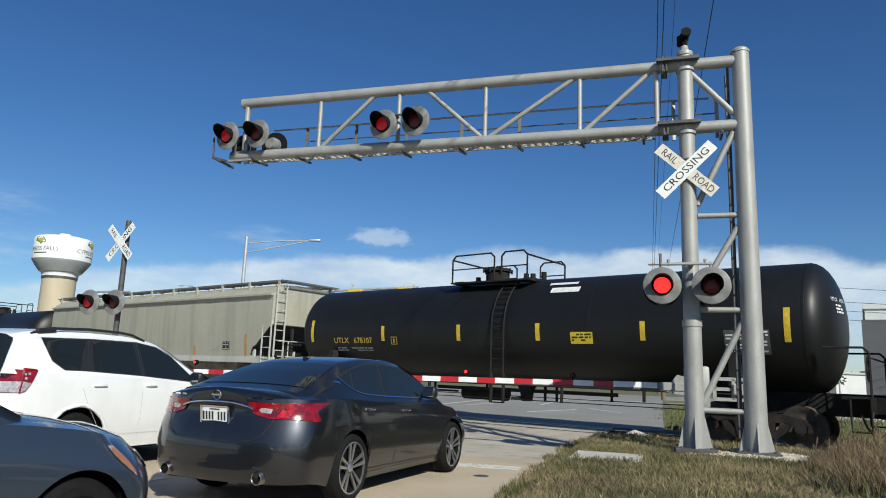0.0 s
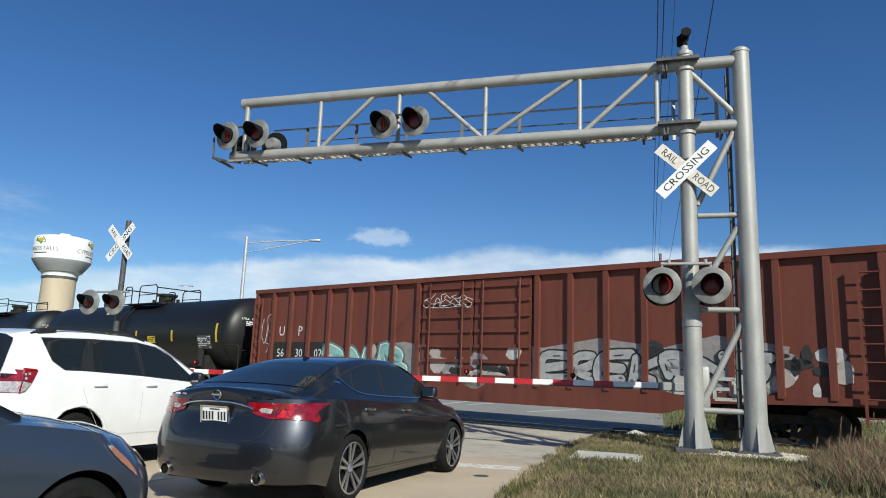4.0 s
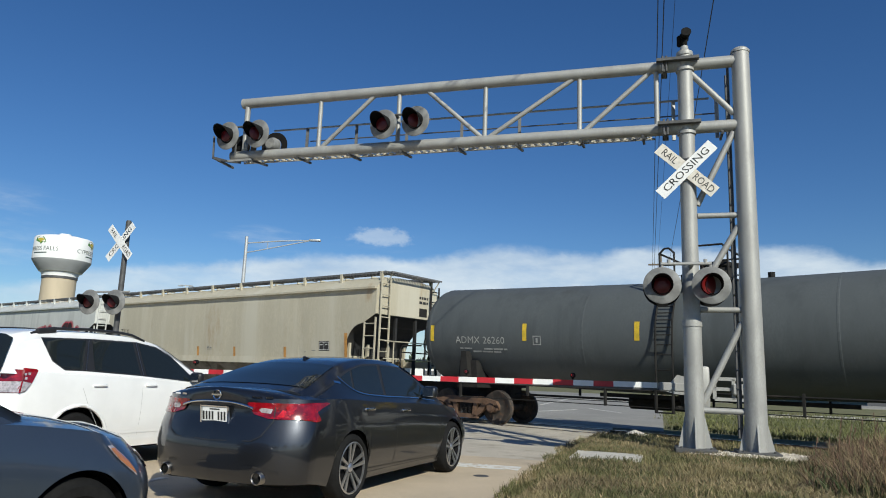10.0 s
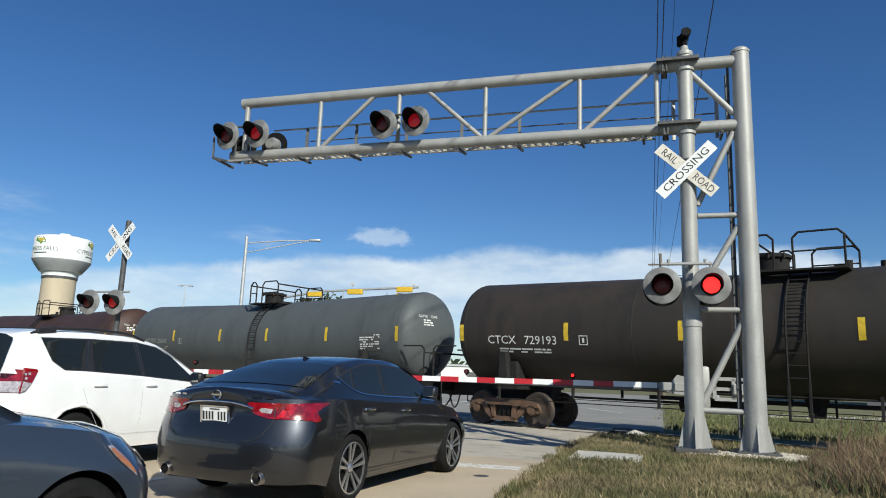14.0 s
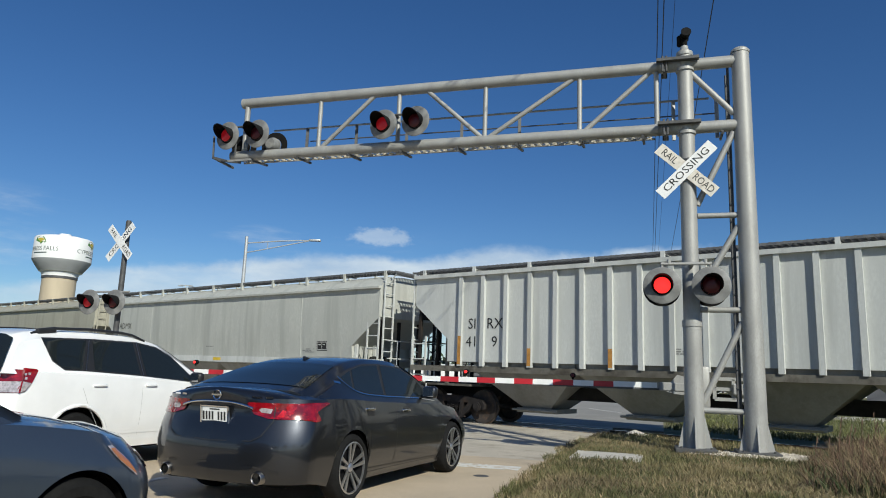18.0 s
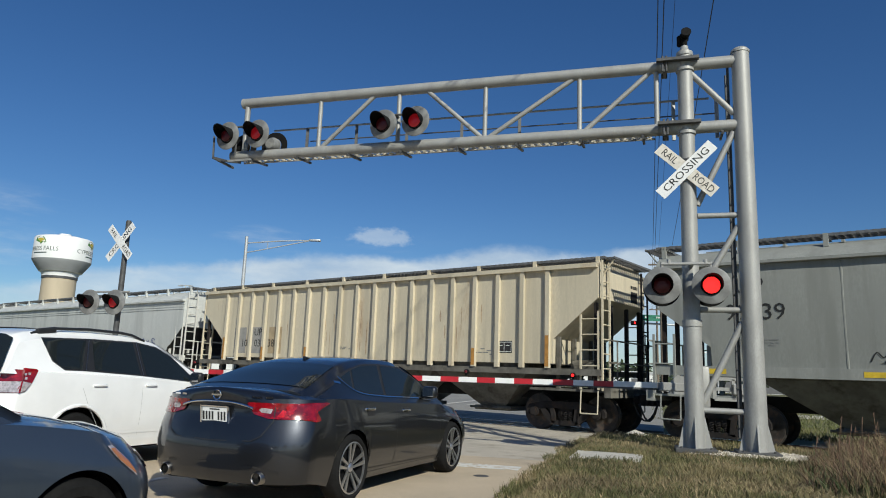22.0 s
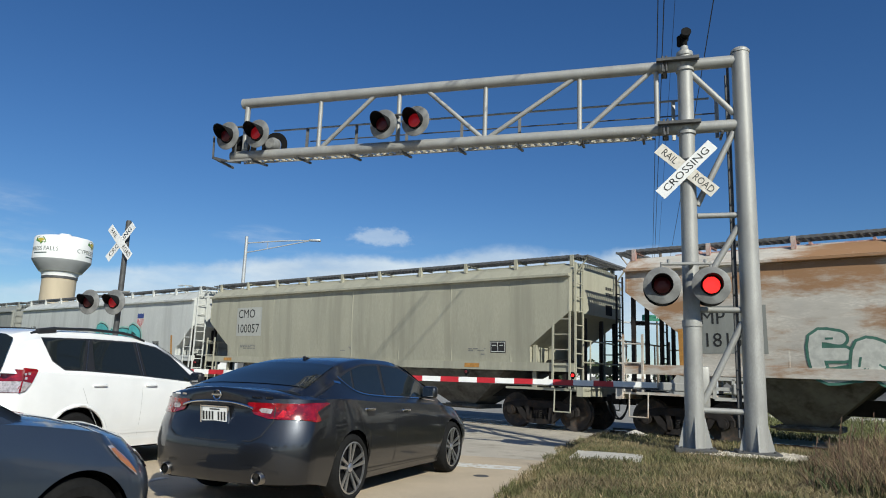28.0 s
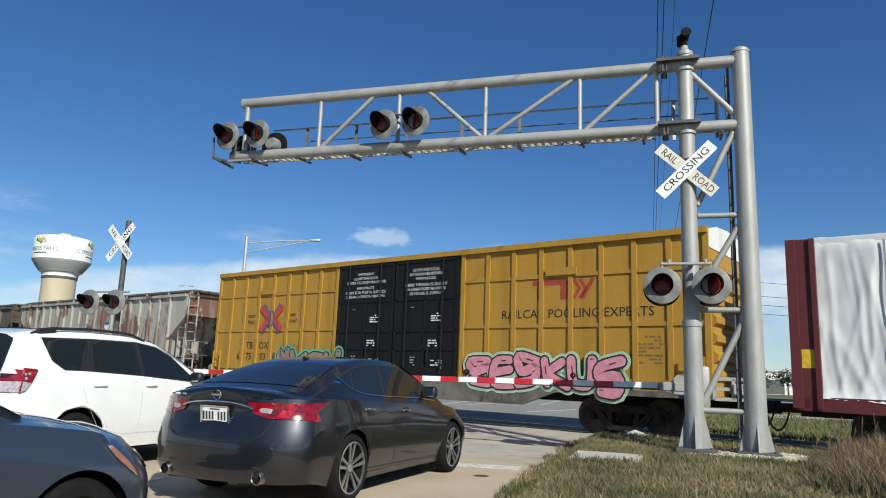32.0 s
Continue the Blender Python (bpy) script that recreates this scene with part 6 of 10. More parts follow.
def build_sedan(at):
    grey = auto_paint("dark gunmetal paint", (0.038, 0.041, 0.049), 0.85, 0.40)
    car = thing("sedan_car", "dark gunmetal grey sedan waiting at the gate", "car", "waiting cars", at=at)
    b = Body(rear=-1.10, front=3.76, axle=2.72, arch=0.380, wheel_r=0.338,
             shoulder=[(-1.1, 0.985), (-0.8, 1.03), (-0.3, 1.03), (0.6, 0.985), (1.6, 0.945), (2.4, 0.91), (3.2, 0.80), (3.8, 0.66)],
             wide=[(-1.1, 0.905), (-0.7, 0.93), (-0.1, 0.935), (0.7, 0.915), (1.5, 0.905), (2.3, 0.915), (2.9, 0.92), (3.4, 0.87), (3.8, 0.74)],
             shoulder_w=[(-1.1, 0.80), (-0.7, 0.855), (-0.1, 0.885), (0.7, 0.865), (1.5, 0.86), (2.4, 0.85), (3.0, 0.82), (3.8, 0.62)],
             deck=[(-1.1, 1.085), (-0.98, 1.115), (-0.6, 1.12), (0, 1.09), (1, 1.02), (2.3, 0.995), (2.9, 0.93), (3.4, 0.83), (3.8, 0.70)],
             roof=[(-0.72, 1.115), (-0.45, 1.195), (0.0, 1.335), (0.4, 1.435), (0.95, 1.48), (1.4, 1.475), (1.78, 1.41), (2.2, 1.22), (2.62, 0.985)],
             sill=[(-1.1, 0.30), (-0.6, 0.24), (-0.3, 0.19), (2.4, 0.18), (3.2, 0.2), (3.8, 0.22)],
             rear_profile=[(0.2, 0.08), (0.35, 0.0), (0.55, -0.01), (0.72, 0.02), (0.92, 0.07), (1.02, 0.06), (1.09, 0.05), (1.14, 0.10)],
             front_profile=[(0.2, -0.06), (0.45, 0.0), (0.6, -0.02), (0.75, -0.12), (0.9, -0.3)],
             sweep_r=0.34, sweep_f=0.55, roof_w=0.56, crown=0.035, pow_r=3.1)
    part("body", b.lower(), grey, car, smooth=38)
    part("cabin", b.cabin(), grey, car, smooth=38)
    under_parts(car, b)
    # glass
    part("rear_window", surface_patch(lambda x, y: b.roof_at(x, y), [(-0.58, -0.68), (-0.58, 0.68), (0.15, 0.53), (0.15, -0.53)], 12, 10), auto_glass, car, "dark tinted rear window", smooth=60)
    part("windscreen", surface_patch(lambda x, y: b.roof_at(x, y), [(2.46, -0.70), (2.46, 0.70), (1.72, 0.52), (1.72, -0.52)], 10, 8), auto_glass, car, smooth=60)
    for sg in (-1, 1):
        fn = lambda x, z, sg=sg: b.cab_at(x, z, sg)
        f0 = lambda x, z, sg=sg: b.cab_at(x, z, sg, 0.003)
        part("window_surround", outline_patch(f0, [(-0.03, 1.262), (0.05, 1.18), (0.23, 1.10), (0.48, 1.066), (0.89, 1.042), (1.75, 1.010), (2.29, 0.97), (1.86, 1.275), (1.52, 1.385), (1.0, 1.41), (0.6, 1.395), (0.28, 1.34)], 10), trim_black, car, smooth=60)
        part("quarter_window", outline_patch(fn, [(0.02, 1.245), (0.07, 1.195), (0.165, 1.135), (0.275, 1.318)]), auto_glass, car, smooth=60)
        part("rear_side_window", outline_patch(fn, [(0.205, 1.12), (0.48, 1.08), (0.855, 1.058), (0.965, 1.39), (0.6, 1.378), (0.315, 1.328)], 10), auto_glass, car, smooth=60)
        part("front_side_window", outline_patch(fn, [(0.915, 1.055), (1.75, 1.025), (2.23, 0.99), (1.84, 1.262), (1.51, 1.37), (1.045, 1.392)], 10), auto_glass, car, smooth=60)
        fs = lambda x, z, sg=sg: b.side_at(x, z, sg)
        belt = [(-0.05, 1.255), (0.0, 1.215), (0.06, 1.175), (0.15, 1.13), (0.24, 1.098), (0.36, 1.077), (0.48, 1.064), (0.89, 1.040), (1.3, 1.026), (1.75, 1.008), (2.28, 0.965)]
        part("window_trim", seam(lambda x, z, sg=sg: b.cab_at(x, z, sg, 0.008), belt, 0.013), chrome, car)
        part("pillar_badge", seam(lambda x, z, sg=sg: b.cab_at(x, z, sg, 0.01), [(-0.17, 1.20), (-0.05, 1.188)], 0.022), chrome, car)
        for pts in (along((1.02, 0.92), (1.0, 0.30), 8), along((0.36, 0.40), (0.08, 0.93), 8), along((2.30, 0.89), (2.22, 0.32), 8), along((0.3, 0.29), (2.3, 0.26), 16)):
            part("shut_line", seam(fs, pts, 0.009), trim_black, car)
        part("skirt", surface_patch(fs, [(0.42, 0.19), (2.36, 0.18), (2.36, 0.24), (0.42, 0.25)], 12, 2), grey, car)
        for x0 in (0.5, 1.42):
            h = part("door_handle", bevelled((0.2, 0.03, 0.032), 0.012, 2), chrome, car, at=pose(x0 - 0.16, sg * (b.side_y(x0, 0.90) + 0.018), 0.915 if x0 < 1 else 0.875), smooth=40)
            part("handle_cup", surface_patch(fs, [(x0 - 0.21, 0.84), (x0 - 0.05, 0.84), (x0 - 0.05, 0.91), (x0 - 0.21, 0.91)], 3, 2), trim_black, h, at=h.matrix_basis.inverted())
        mirror(car, b, 1.93, 1.08, sg, grey)
        # tail lamps: a boomerang that wraps round the corner
        fr = lambda y, z, sg=sg: b.rear_at(sg * y, z, 0.008)
        def fk(u, z, sg=sg):
            k = 1 - (1 - u) ** 2.5
            x, y, z = b.rear_at(sg * k * b.side_y(b.rear + b.sweep_r, z), z, 0.010)
            return (x, y + sg * 0.010 * k ** 5, z)
        uk = lambda k: 1 - (1 - k) ** 0.4
        tl = part("tail_lamp", outline_patch(fk, [(uk(0.40), 0.978), (uk(0.47), 0.885), (uk(0.62), 0.85), (1.0, 0.825), (1.0, 1.0), (uk(0.42), 0.99)], 8), lamp_red, car, "red tail lamp with clear inset", smooth=60)
        part("side_lamp", outline_patch(lambda x, z, sg=sg: b.side_at(x, z, sg, 0.008), [(-0.765, 0.825), (-0.70, 0.825), (-0.665, 0.84), (-0.735, 0.915), (-0.46, 0.99), (-0.50, 1.0), (-0.765, 1.0)], 8), lamp_red, tl, smooth=60)
        part("reverse_lamp", outline_patch(lambda y, z, sg=sg: b.rear_at(sg * y, z, 0.013), [(0.47, 0.925), (0.50, 0.90), (0.585, 0.895), (0.60, 0.935), (0.50, 0.945)], 5), lamp_clear, tl, smooth=60)
        part("lamp_streak", outline_patch(lambda y, z, sg=sg: b.rear_at(sg * y, z, 0.012), [(0.64, 0.865), (0.80, 0.85), (0.815, 0.92), (0.68, 0.93)], 5), surface("bright red lamp facet", (0.40, 0.008, 0.01), 0.2, 0, 0.5, 30, coat=0.8), tl, smooth=60)
        part("exhaust_tip", Shape().turned([(0.046, 0.0), (0.053, -0.01), (0.06, 0.0), (0.058, 0.16), (0.05, 0.16), (0.046, 0.02)], "x", 24, (b.rear_at(0.53, 0.34)[0] - 0.012, sg * 0.545, 0.322)), dull_tip, car, smooth=40)
        part("exhaust_bore", Shape().turned([(0.0, 0.03), (0.048, 0.03)], "x", 16, (b.rear_at(0.53, 0.34)[0] - 0.017, sg * 0.545, 0.322)), hood_black, car)
        for x in (0.0, 2.72):
            road_wheel(car, x, sg * 0.815, 0.338, 0.235, 5, 0.256)
    frear = lambda y, z: b.rear_at(y, z)
    # boot lid: shut line, plate, chrome bar, badge
    part("boot_line", seam(lambda y, z: b.rear_at(y, z, 0.005), [(-0.62, 0.99), (-0.62, 0.83), (-0.54, 0.69), (-0.45, 0.645), (0.0, 0.63), (0.45, 0.645), (0.54, 0.69), (0.62, 0.83), (0.62, 0.99)], 0.010), trim_black, car)
    part("boot_line", seam(lambda y, x: (x, y, b.deck_z(x, y) + 0.003), along((0.60, -0.95), (0.60, -0.62), 6), 0.008), trim_black, car)
    part("boot_line", seam(lambda y, x: (x, y, b.deck_z(x, y) + 0.003), along((-0.60, -0.95), (-0.60, -0.62), 6), 0.008), trim_black, car)
    pl = part("licence_plate", bevelled((0.01, 0.305, 0.155), 0.004, 1), sign_white, car, at=pose(b.rear_at(0, 0.857)[0] - 0.014, 0, 0.855, 0, -8, 0), label="white licence plate with dark bars")
    part("plate_bars", Shape().add([(-0.0065, y0, z0) for y0, y1, z0, z1 in BARS for y0, z0 in ((y0, z0), (y1, z0), (y1, z1), (y0, z1))], [(4 * i, 4 * i + 1, 4 * i + 2, 4 * i + 3) for i in range(len(BARS))]), ink_black, pl)
    fr_ = Shape()
    for y0, y1, z0, z1 in ((-0.17, 0.17, 0.078, 0.09), (-0.17, 0.17, -0.09, -0.078), (-0.17, -0.155, -0.09, 0.09), (0.155, 0.17, -0.09, 0.09)):
        fr_.span(-0.012, 0.004, y0, y1, z0, z1)
    part("plate_frame", fr_, chrome, pl)
    bar = [(b.rear_at(y, 0.985 - 0.05 * (abs(y) / 0.42) ** 3, 0.022)) for y in [-0.42 + 0.84 * i / 14 for i in range(15)]]
    part("chrome_bar", Shape().path(bar, 0.012, 8), chrome, car, smooth=60)
    bx = b.rear_at(0, 1.045, 0.01)
    part("badge", Shape().turned([(0.046, -0.004), (0.05, 0.0), (0.046, 0.004), (0.038, 0.0)], "x", 24, (bx[0], 0, 1.045), True).span(bx[0] - 0.006, bx[0] + 0.002, -0.06, 0.06, 1.037, 1.053), chrome, car, "round chrome badge")
    for y in (0.45, -0.45):
        part("badge_lettering", bars(lambda a, c, y=y: b.rear_at(y * 1.1 - a, 1.03 + c, 0.01), 0.2, 0.03, 1, 4), chrome, car)
    part("bumper_crease", seam(lambda y, z: b.rear_at(y, z, 0.008), [(-0.72, 0.37), (-0.5, 0.42), (0, 0.435), (0.5, 0.42), (0.72, 0.37)], 0.02), grey, car)
    part("antenna_fin", Shape().prism([(0.33, 1.41), (0.46, 1.43), (0.44, 1.44), (0.35, 1.462)], -0.015, 0.015), grey, car)
    return car


BARS = [(-0.13 + 0.036 * k, -0.13 + 0.036 * k + 0.022, -0.045, 0.035) for k in range(8) if k != 3] + [(-0.06, 0.06, 0.05, 0.062)]


def build_suv(at):
    white = surface("white automobile paint", (0.84, 0.84, 0.83), 0.28, 0, 0.03, 3, coat=1.0)
    car = thing("suv_car", "white compact suv with dark windows and roof rails", "car", "waiting cars", at=at)
    b = Body(rear=-0.92, front=3.55, axle=2.66, axle0=0.09, arch=0.435, wheel_r=0.36,
             shoulder=[(-1.0, 1.19), (0.0, 1.165), (1.2, 1.115), (2.2, 1.06), (3.0, 0.97), (3.6, 0.8)],
             wide=[(-0.92, 0.86), (-0.4, 0.905), (0.3, 0.912), (1.4, 0.90), (2.4, 0.905), (3.0, 0.89), (3.55, 0.72)],
             shoulder_w=[(-0.92, 0.83), (-0.4, 0.865), (0.3, 0.875), (1.4, 0.87), (2.4, 0.855), (3.0, 0.82), (3.55, 0.62)],
             deck=[(-0.92, 1.22), (0, 1.2), (1.2, 1.15), (2.2, 1.12), (2.6, 1.08), (3.1, 1.0), (3.55, 0.85)],
             roof=[(-0.84, 1.2), (-0.74, 1.40), (-0.60, 1.60), (-0.3, 1.665), (0.4, 1.69), (1.05, 1.68), (1.5, 1.61), (1.98, 1.39), (2.5, 1.08)],
             sill=[(-0.92, 0.34), (-0.4, 0.28), (2.2, 0.26), (3.55, 0.26)],
             rear_profile=[(0.2, 0.05), (0.45, 0.0), (0.7, 0.0), (1.1, 0.05)], front_profile=[(0.2, -0.05), (0.5, 0.0), (0.8, -0.06), (1.0, -0.2)],
             sweep_r=0.22, sweep_f=0.5, roof_w=0.60, crown=0.03, pow_r=3.2)
    part("body", b.lower(), white, car, smooth=38)
    part("cabin", b.cabin(), white, car, smooth=38)
    under_parts(car, b)
    part("rear_window", surface_patch(lambda x, y: (x - 0.03, y, b.roof_z(x, y) + 0.012), [(-0.825, -0.78), (-0.825, 0.78), (-0.62, 0.63), (-0.62, -0.63)], 10, 8), auto_glass, car, smooth=60)
    part("windscreen", surface_patch(lambda x, y: b.roof_at(x, y), [(2.34, -0.7), (2.34, 0.7), (1.52, 0.55), (1.52, -0.55)], 8, 8), auto_glass, car, smooth=60)
    for sg in (-1, 1):
        fn = lambda x, z, sg=sg: b.cab_at(x, z, sg)
        fs = lambda x, z, sg=sg: b.side_at(x, z, sg)
        f0 = lambda x, z, sg=sg: b.cab_at(x, z, sg, 0.003)
        part("window_surround", outline_patch(f0, [(-0.10, 1.20), (0.2, 1.195), (1.1, 1.148), (2.15, 1.062), (2.10, 1.12), (1.70, 1.43), (1.44, 1.545), (1.1, 1.59), (0.4, 1.59), (-0.33, 1.568), (-0.24, 1.30)], 10), trim_black, car, smooth=60)
        part("cargo_window", outline_patch(fn, [(-0.085, 1.215), (0.15, 1.213), (0.295, 1.568), (-0.31, 1.555), (-0.22, 1.30)], 8), auto_glass, car, smooth=60)
        part("rear_side_window", outline_patch(fn, [(0.33, 1.208), (1.065, 1.165), (1.04, 1.572), (0.385, 1.568)], 8), auto_glass, car, smooth=60)
        part("front_side_window", outline_patch(fn, [(1.165, 1.155), (2.11, 1.077), (2.06, 1.13), (1.68, 1.42), (1.42, 1.53), (1.14, 1.568)], 10), auto_glass, car, smooth=60)
        for a, z0, c, z1 in ((0.20, 1.205, 0.335, 1.572), (1.115, 1.155, 1.095, 1.575)):
            part("window_divider", seam(lambda x, z, sg=sg: b.cab_at(x, z, sg, 0.008), along((a, z0), (c, z1), 6), 0.012), dull_tip, car)
        for pts in (along((1.06, 1.0), (1.04, 0.4), 8), along((0.12, 1.0), (0.22, 0.78), 5) + along((0.25, 0.74), (0.44, 0.45), 6), along((2.12, 0.98), (2.08, 0.4), 8)):
            part("shut_line", seam(fs, pts, 0.005), surface("grey shut line", (0.45, 0.45, 0.44), 0.7), car)
        part("side_moulding", surface_patch(fs, [(0.46, 0.44), (2.2, 0.42), (2.2, 0.52), (0.46, 0.54)], 10, 2), white, car)
        part("sill_cladding", surface_patch(lambda x, z, sg=sg: b.side_at(x, z, sg, 0.02), [(0.42, 0.27), (2.24, 0.26), (2.24, 0.36), (0.42, 0.37)], 10, 2), white, car)
        for x0 in (0.42, 1.26):
            part("door_handle", bevelled((0.2, 0.03, 0.03), 0.012, 2), white, car, at=pose(x0 - 0.05, sg * (b.side_y(x0, 1.03) + 0.014), 1.03), smooth=40)
        rail = part("roof_rail", Shape().path([(x, sg * 0.56, z) for x, z in ((-0.40, 1.60), (-0.28, 1.648), (-0.1, 1.682), (0.4, 1.706), (0.9, 1.700), (1.1, 1.68), (1.32, 1.615))], 0.018, 8), trim_black, car, "black roof rail", smooth=60)
        part("rail_foot", bevelled((0.26, 0.05, 0.07), 0.02, 2), trim_black, rail, at=pose(-0.20, sg * 0.56, 1.652, 0, -9, 0))
        tl = part("tail_lamp", outline_patch(lambda x, z, sg=sg: b.side_at(x, z, sg, 0.012), [(-0.70, 0.95), (-0.64, 0.965), (-0.56, 1.06), (-0.485, 1.19), (-0.51, 1.21), (-0.70, 1.218)], 8), lamp_red, car, "red and clear tail lamp", smooth=60)
        part("lamp_inset", outline_patch(lambda x, z, sg=sg: b.side_at(x, z, sg, 0.018), [(-0.70, 0.955), (-0.645, 0.97), (-0.575, 1.055), (-0.70, 1.075)], 6), lamp_clear, tl, smooth=60)
        part("rear_lamp", outline_patch(lambda y, z, sg=sg: b.rear_at(sg * y, z, 0.012), [(0.68, 0.95), (0.9, 0.95), (0.9, 1.2), (0.72, 1.2)], 6), lamp_red, tl, smooth=60)
        part("rear_inset", outline_patch(lambda y, z, sg=sg: b.rear_at(sg * y, z, 0.018), [(0.70, 0.955), (0.885, 0.955), (0.885, 1.075), (0.71, 1.07)], 5), lamp_clear, tl, smooth=60)
        for xx, zz in ((-0.665, 1.15), (-0.61, 1.155), (-0.66, 1.105)):
            part("lamp_reflector", outline_patch(lambda x, z, sg=sg: b.side_at(x, z, sg, 0.019), [(xx - 0.018, zz - 0.012), (xx + 0.016, zz - 0.012), (xx + 0.020, zz + 0.014), (xx - 0.016, zz + 0.014)], 2), lamp_clear, tl)
        mirror(car, b, 2.0, 1.14, sg, trim_black if sg < 0 else white)
        for x in (0.09, 2.66):
            road_wheel(car, x, sg * 0.79, 0.36, 0.23, 5, 0.225, False)
            fl = Shape().path([(x + 0.440 * math.cos(t), sg * (b.side_y(x + 0.4 * math.cos(t), 0.75) + 0.0), 0.36 + 0.440 * math.sin(t)) for t in [math.pi * i / 16 for i in range(17)]], 0.022, 6)
            part("arch_lip", fl, white, car, smooth=60)
    part("wiper_arm", Shape().rod((-0.9, -0.3, 1.1), (-0.86, 0.2, 1.12), 0.012), trim_black, car)
    part("antenna", Shape().rod((-0.5, 0, 1.66), (-0.72, 0, 1.92), 0.006, 6), trim_black, car)
    return car


def build_blue_car(at):
    blue = auto_paint("slate blue metallic paint", (0.050, 0.066, 0.096), 0.45, 0.3)
    car = thing("blue_car", "slate blue sedan with an amber corner lamp behind the grey sedan", "car", "waiting cars", at=at)
    b = Body(rear=-1.0, front=3.55, axle=2.70, arch=0.37, wheel_r=0.325,
             shoulder=[(-1.0, 0.92), (0.0, 0.98), (1.4, 0.985), (2.1, 0.975), (2.7, 0.915), (3.2, 0.81), (3.62, 0.66)],
             wide=[(-1.0, 0.84), (-0.3, 0.885), (1.0, 0.88), (2.2, 0.885), (2.8, 0.89), (3.25, 0.84), (3.62, 0.70)],
             shoulder_w=[(-1.0, 0.78), (-0.3, 0.84), (1.0, 0.84), (2.2, 0.825), (2.8, 0.79), (3.25, 0.72), (3.62, 0.56)],
             deck=[(-1.0, 1.02), (0, 1.03), (2.0, 1.07), (2.5, 1.02), (3.0, 0.925), (3.4, 0.81), (3.62, 0.72)],
             roof=[(-0.7, 1.03), (0.0, 1.30), (0.5, 1.43), (1.0, 1.47), (1.5, 1.42), (1.95, 1.26), (2.3, 1.085), (2.52, 0.97)],
             sill=[(-1.0, 0.3), (-0.5, 0.22), (2.2, 0.19), (3.62, 0.22)],
             rear_profile=[(0.2, 0.05), (0.5, 0.0), (0.9, 0.06)], front_profile=[(0.2, -0.04), (0.45, 0.0), (0.62, -0.03), (0.8, -0.16), (0.9, -0.26)],
             sweep_r=0.3, sweep_f=0.42, roof_w=0.56, crown=0.035)
    part("body", b.lower(), blue, car, smooth=38)
    part("cabin", b.cabin(), blue, car, smooth=38)
    under_parts(car, b)
    part("windscreen", surface_patch(lambda x, y: b.roof_at(x, y), [(2.42, -0.70), (2.42, 0.70), (1.56, 0.52), (1.56, -0.52)], 8, 8), auto_glass, car, smooth=60)
    for sg in (-1, 1):
        fn = lambda x, z, sg=sg: b.cab_at(x, z, sg)
        fs = lambda x, z, sg=sg: b.side_at(x, z, sg)
        part("front_side_window", outline_patch(fn, [(0.9, 1.0), (2.1, 0.99), (1.6, 1.30), (0.9, 1.37)]), auto_glass, car, smooth=60)
        part("rear_side_window", outline_patch(fn, [(0.0, 0.99), (0.84, 0.975), (0.84, 1.37), (0.5, 1.34), (0.02, 1.1)]), auto_glass, car, smooth=60)
        mirror(car, b, 1.78, 1.02, sg, blue)
        hl = part("headlamp", outline_patch(lambda x, z, sg=sg: b.side_at(x, z, sg, 0.008), [(2.90, 0.815), (2.95, 0.765), (3.125, 0.625), (3.128, 0.775), (3.0, 0.815)], 6), lamp_clear, car, "clear headlamp with amber corner", smooth=60)
        part("amber_corner", outline_patch(lambda x, z, sg=sg: b.side_at(x, z, sg, 0.012), [(2.93, 0.80), (3.0, 0.73), (3.125, 0.640), (3.128, 0.755), (3.03, 0.80)], 6), lamp_amber, hl, smooth=60)
        part("front_lens", outline_patch(lambda y, z, sg=sg: b.front_at(sg * y, z, 0.008), [(0.42, 0.64), (0.68, 0.635), (0.68, 0.75), (0.5, 0.74)], 6), lamp_clear, hl, smooth=60)
        part("side_marker", outline_patch(lambda x, z, sg=sg: b.side_at(x, z, sg, 0.008), [(3.02, 0.44), (3.10, 0.45), (3.10, 0.485), (3.02, 0.475)], 3), lamp_clear, car)
        part("bonnet_line", seam(lambda x, y, sg=sg: (x, sg * y, b.deck_z(x, y) + 0.004), [(2.1, 0.70), (2.5, 0.69), (2.9, 0.65), (3.2, 0.58), (3.34, 0.5)], 0.008), trim_black, car)
        for x in (0.0, 2.70):
            road_wheel(car, x, sg * 0.775, 0.325, 0.215, 5, 0.21, False)
    part("grille", outline_patch(lambda y, z: b.front_at(y, z, 0.006), [(-0.36, 0.60), (0.36, 0.60), (0.42, 0.68), (-0.42, 0.68)], 3), trim_black, car)
    return car


def car_pose(x, y, deg):
    return pose(x, y, -0.038, 0, 0, deg)


build_sedan(car_pose(-1.69, 7.72, 66.5))
build_suv(car_pose(-5.08, 8.57, 68.4))
build_blue_car(car_pose(-4.0, 2.1, 63.5))
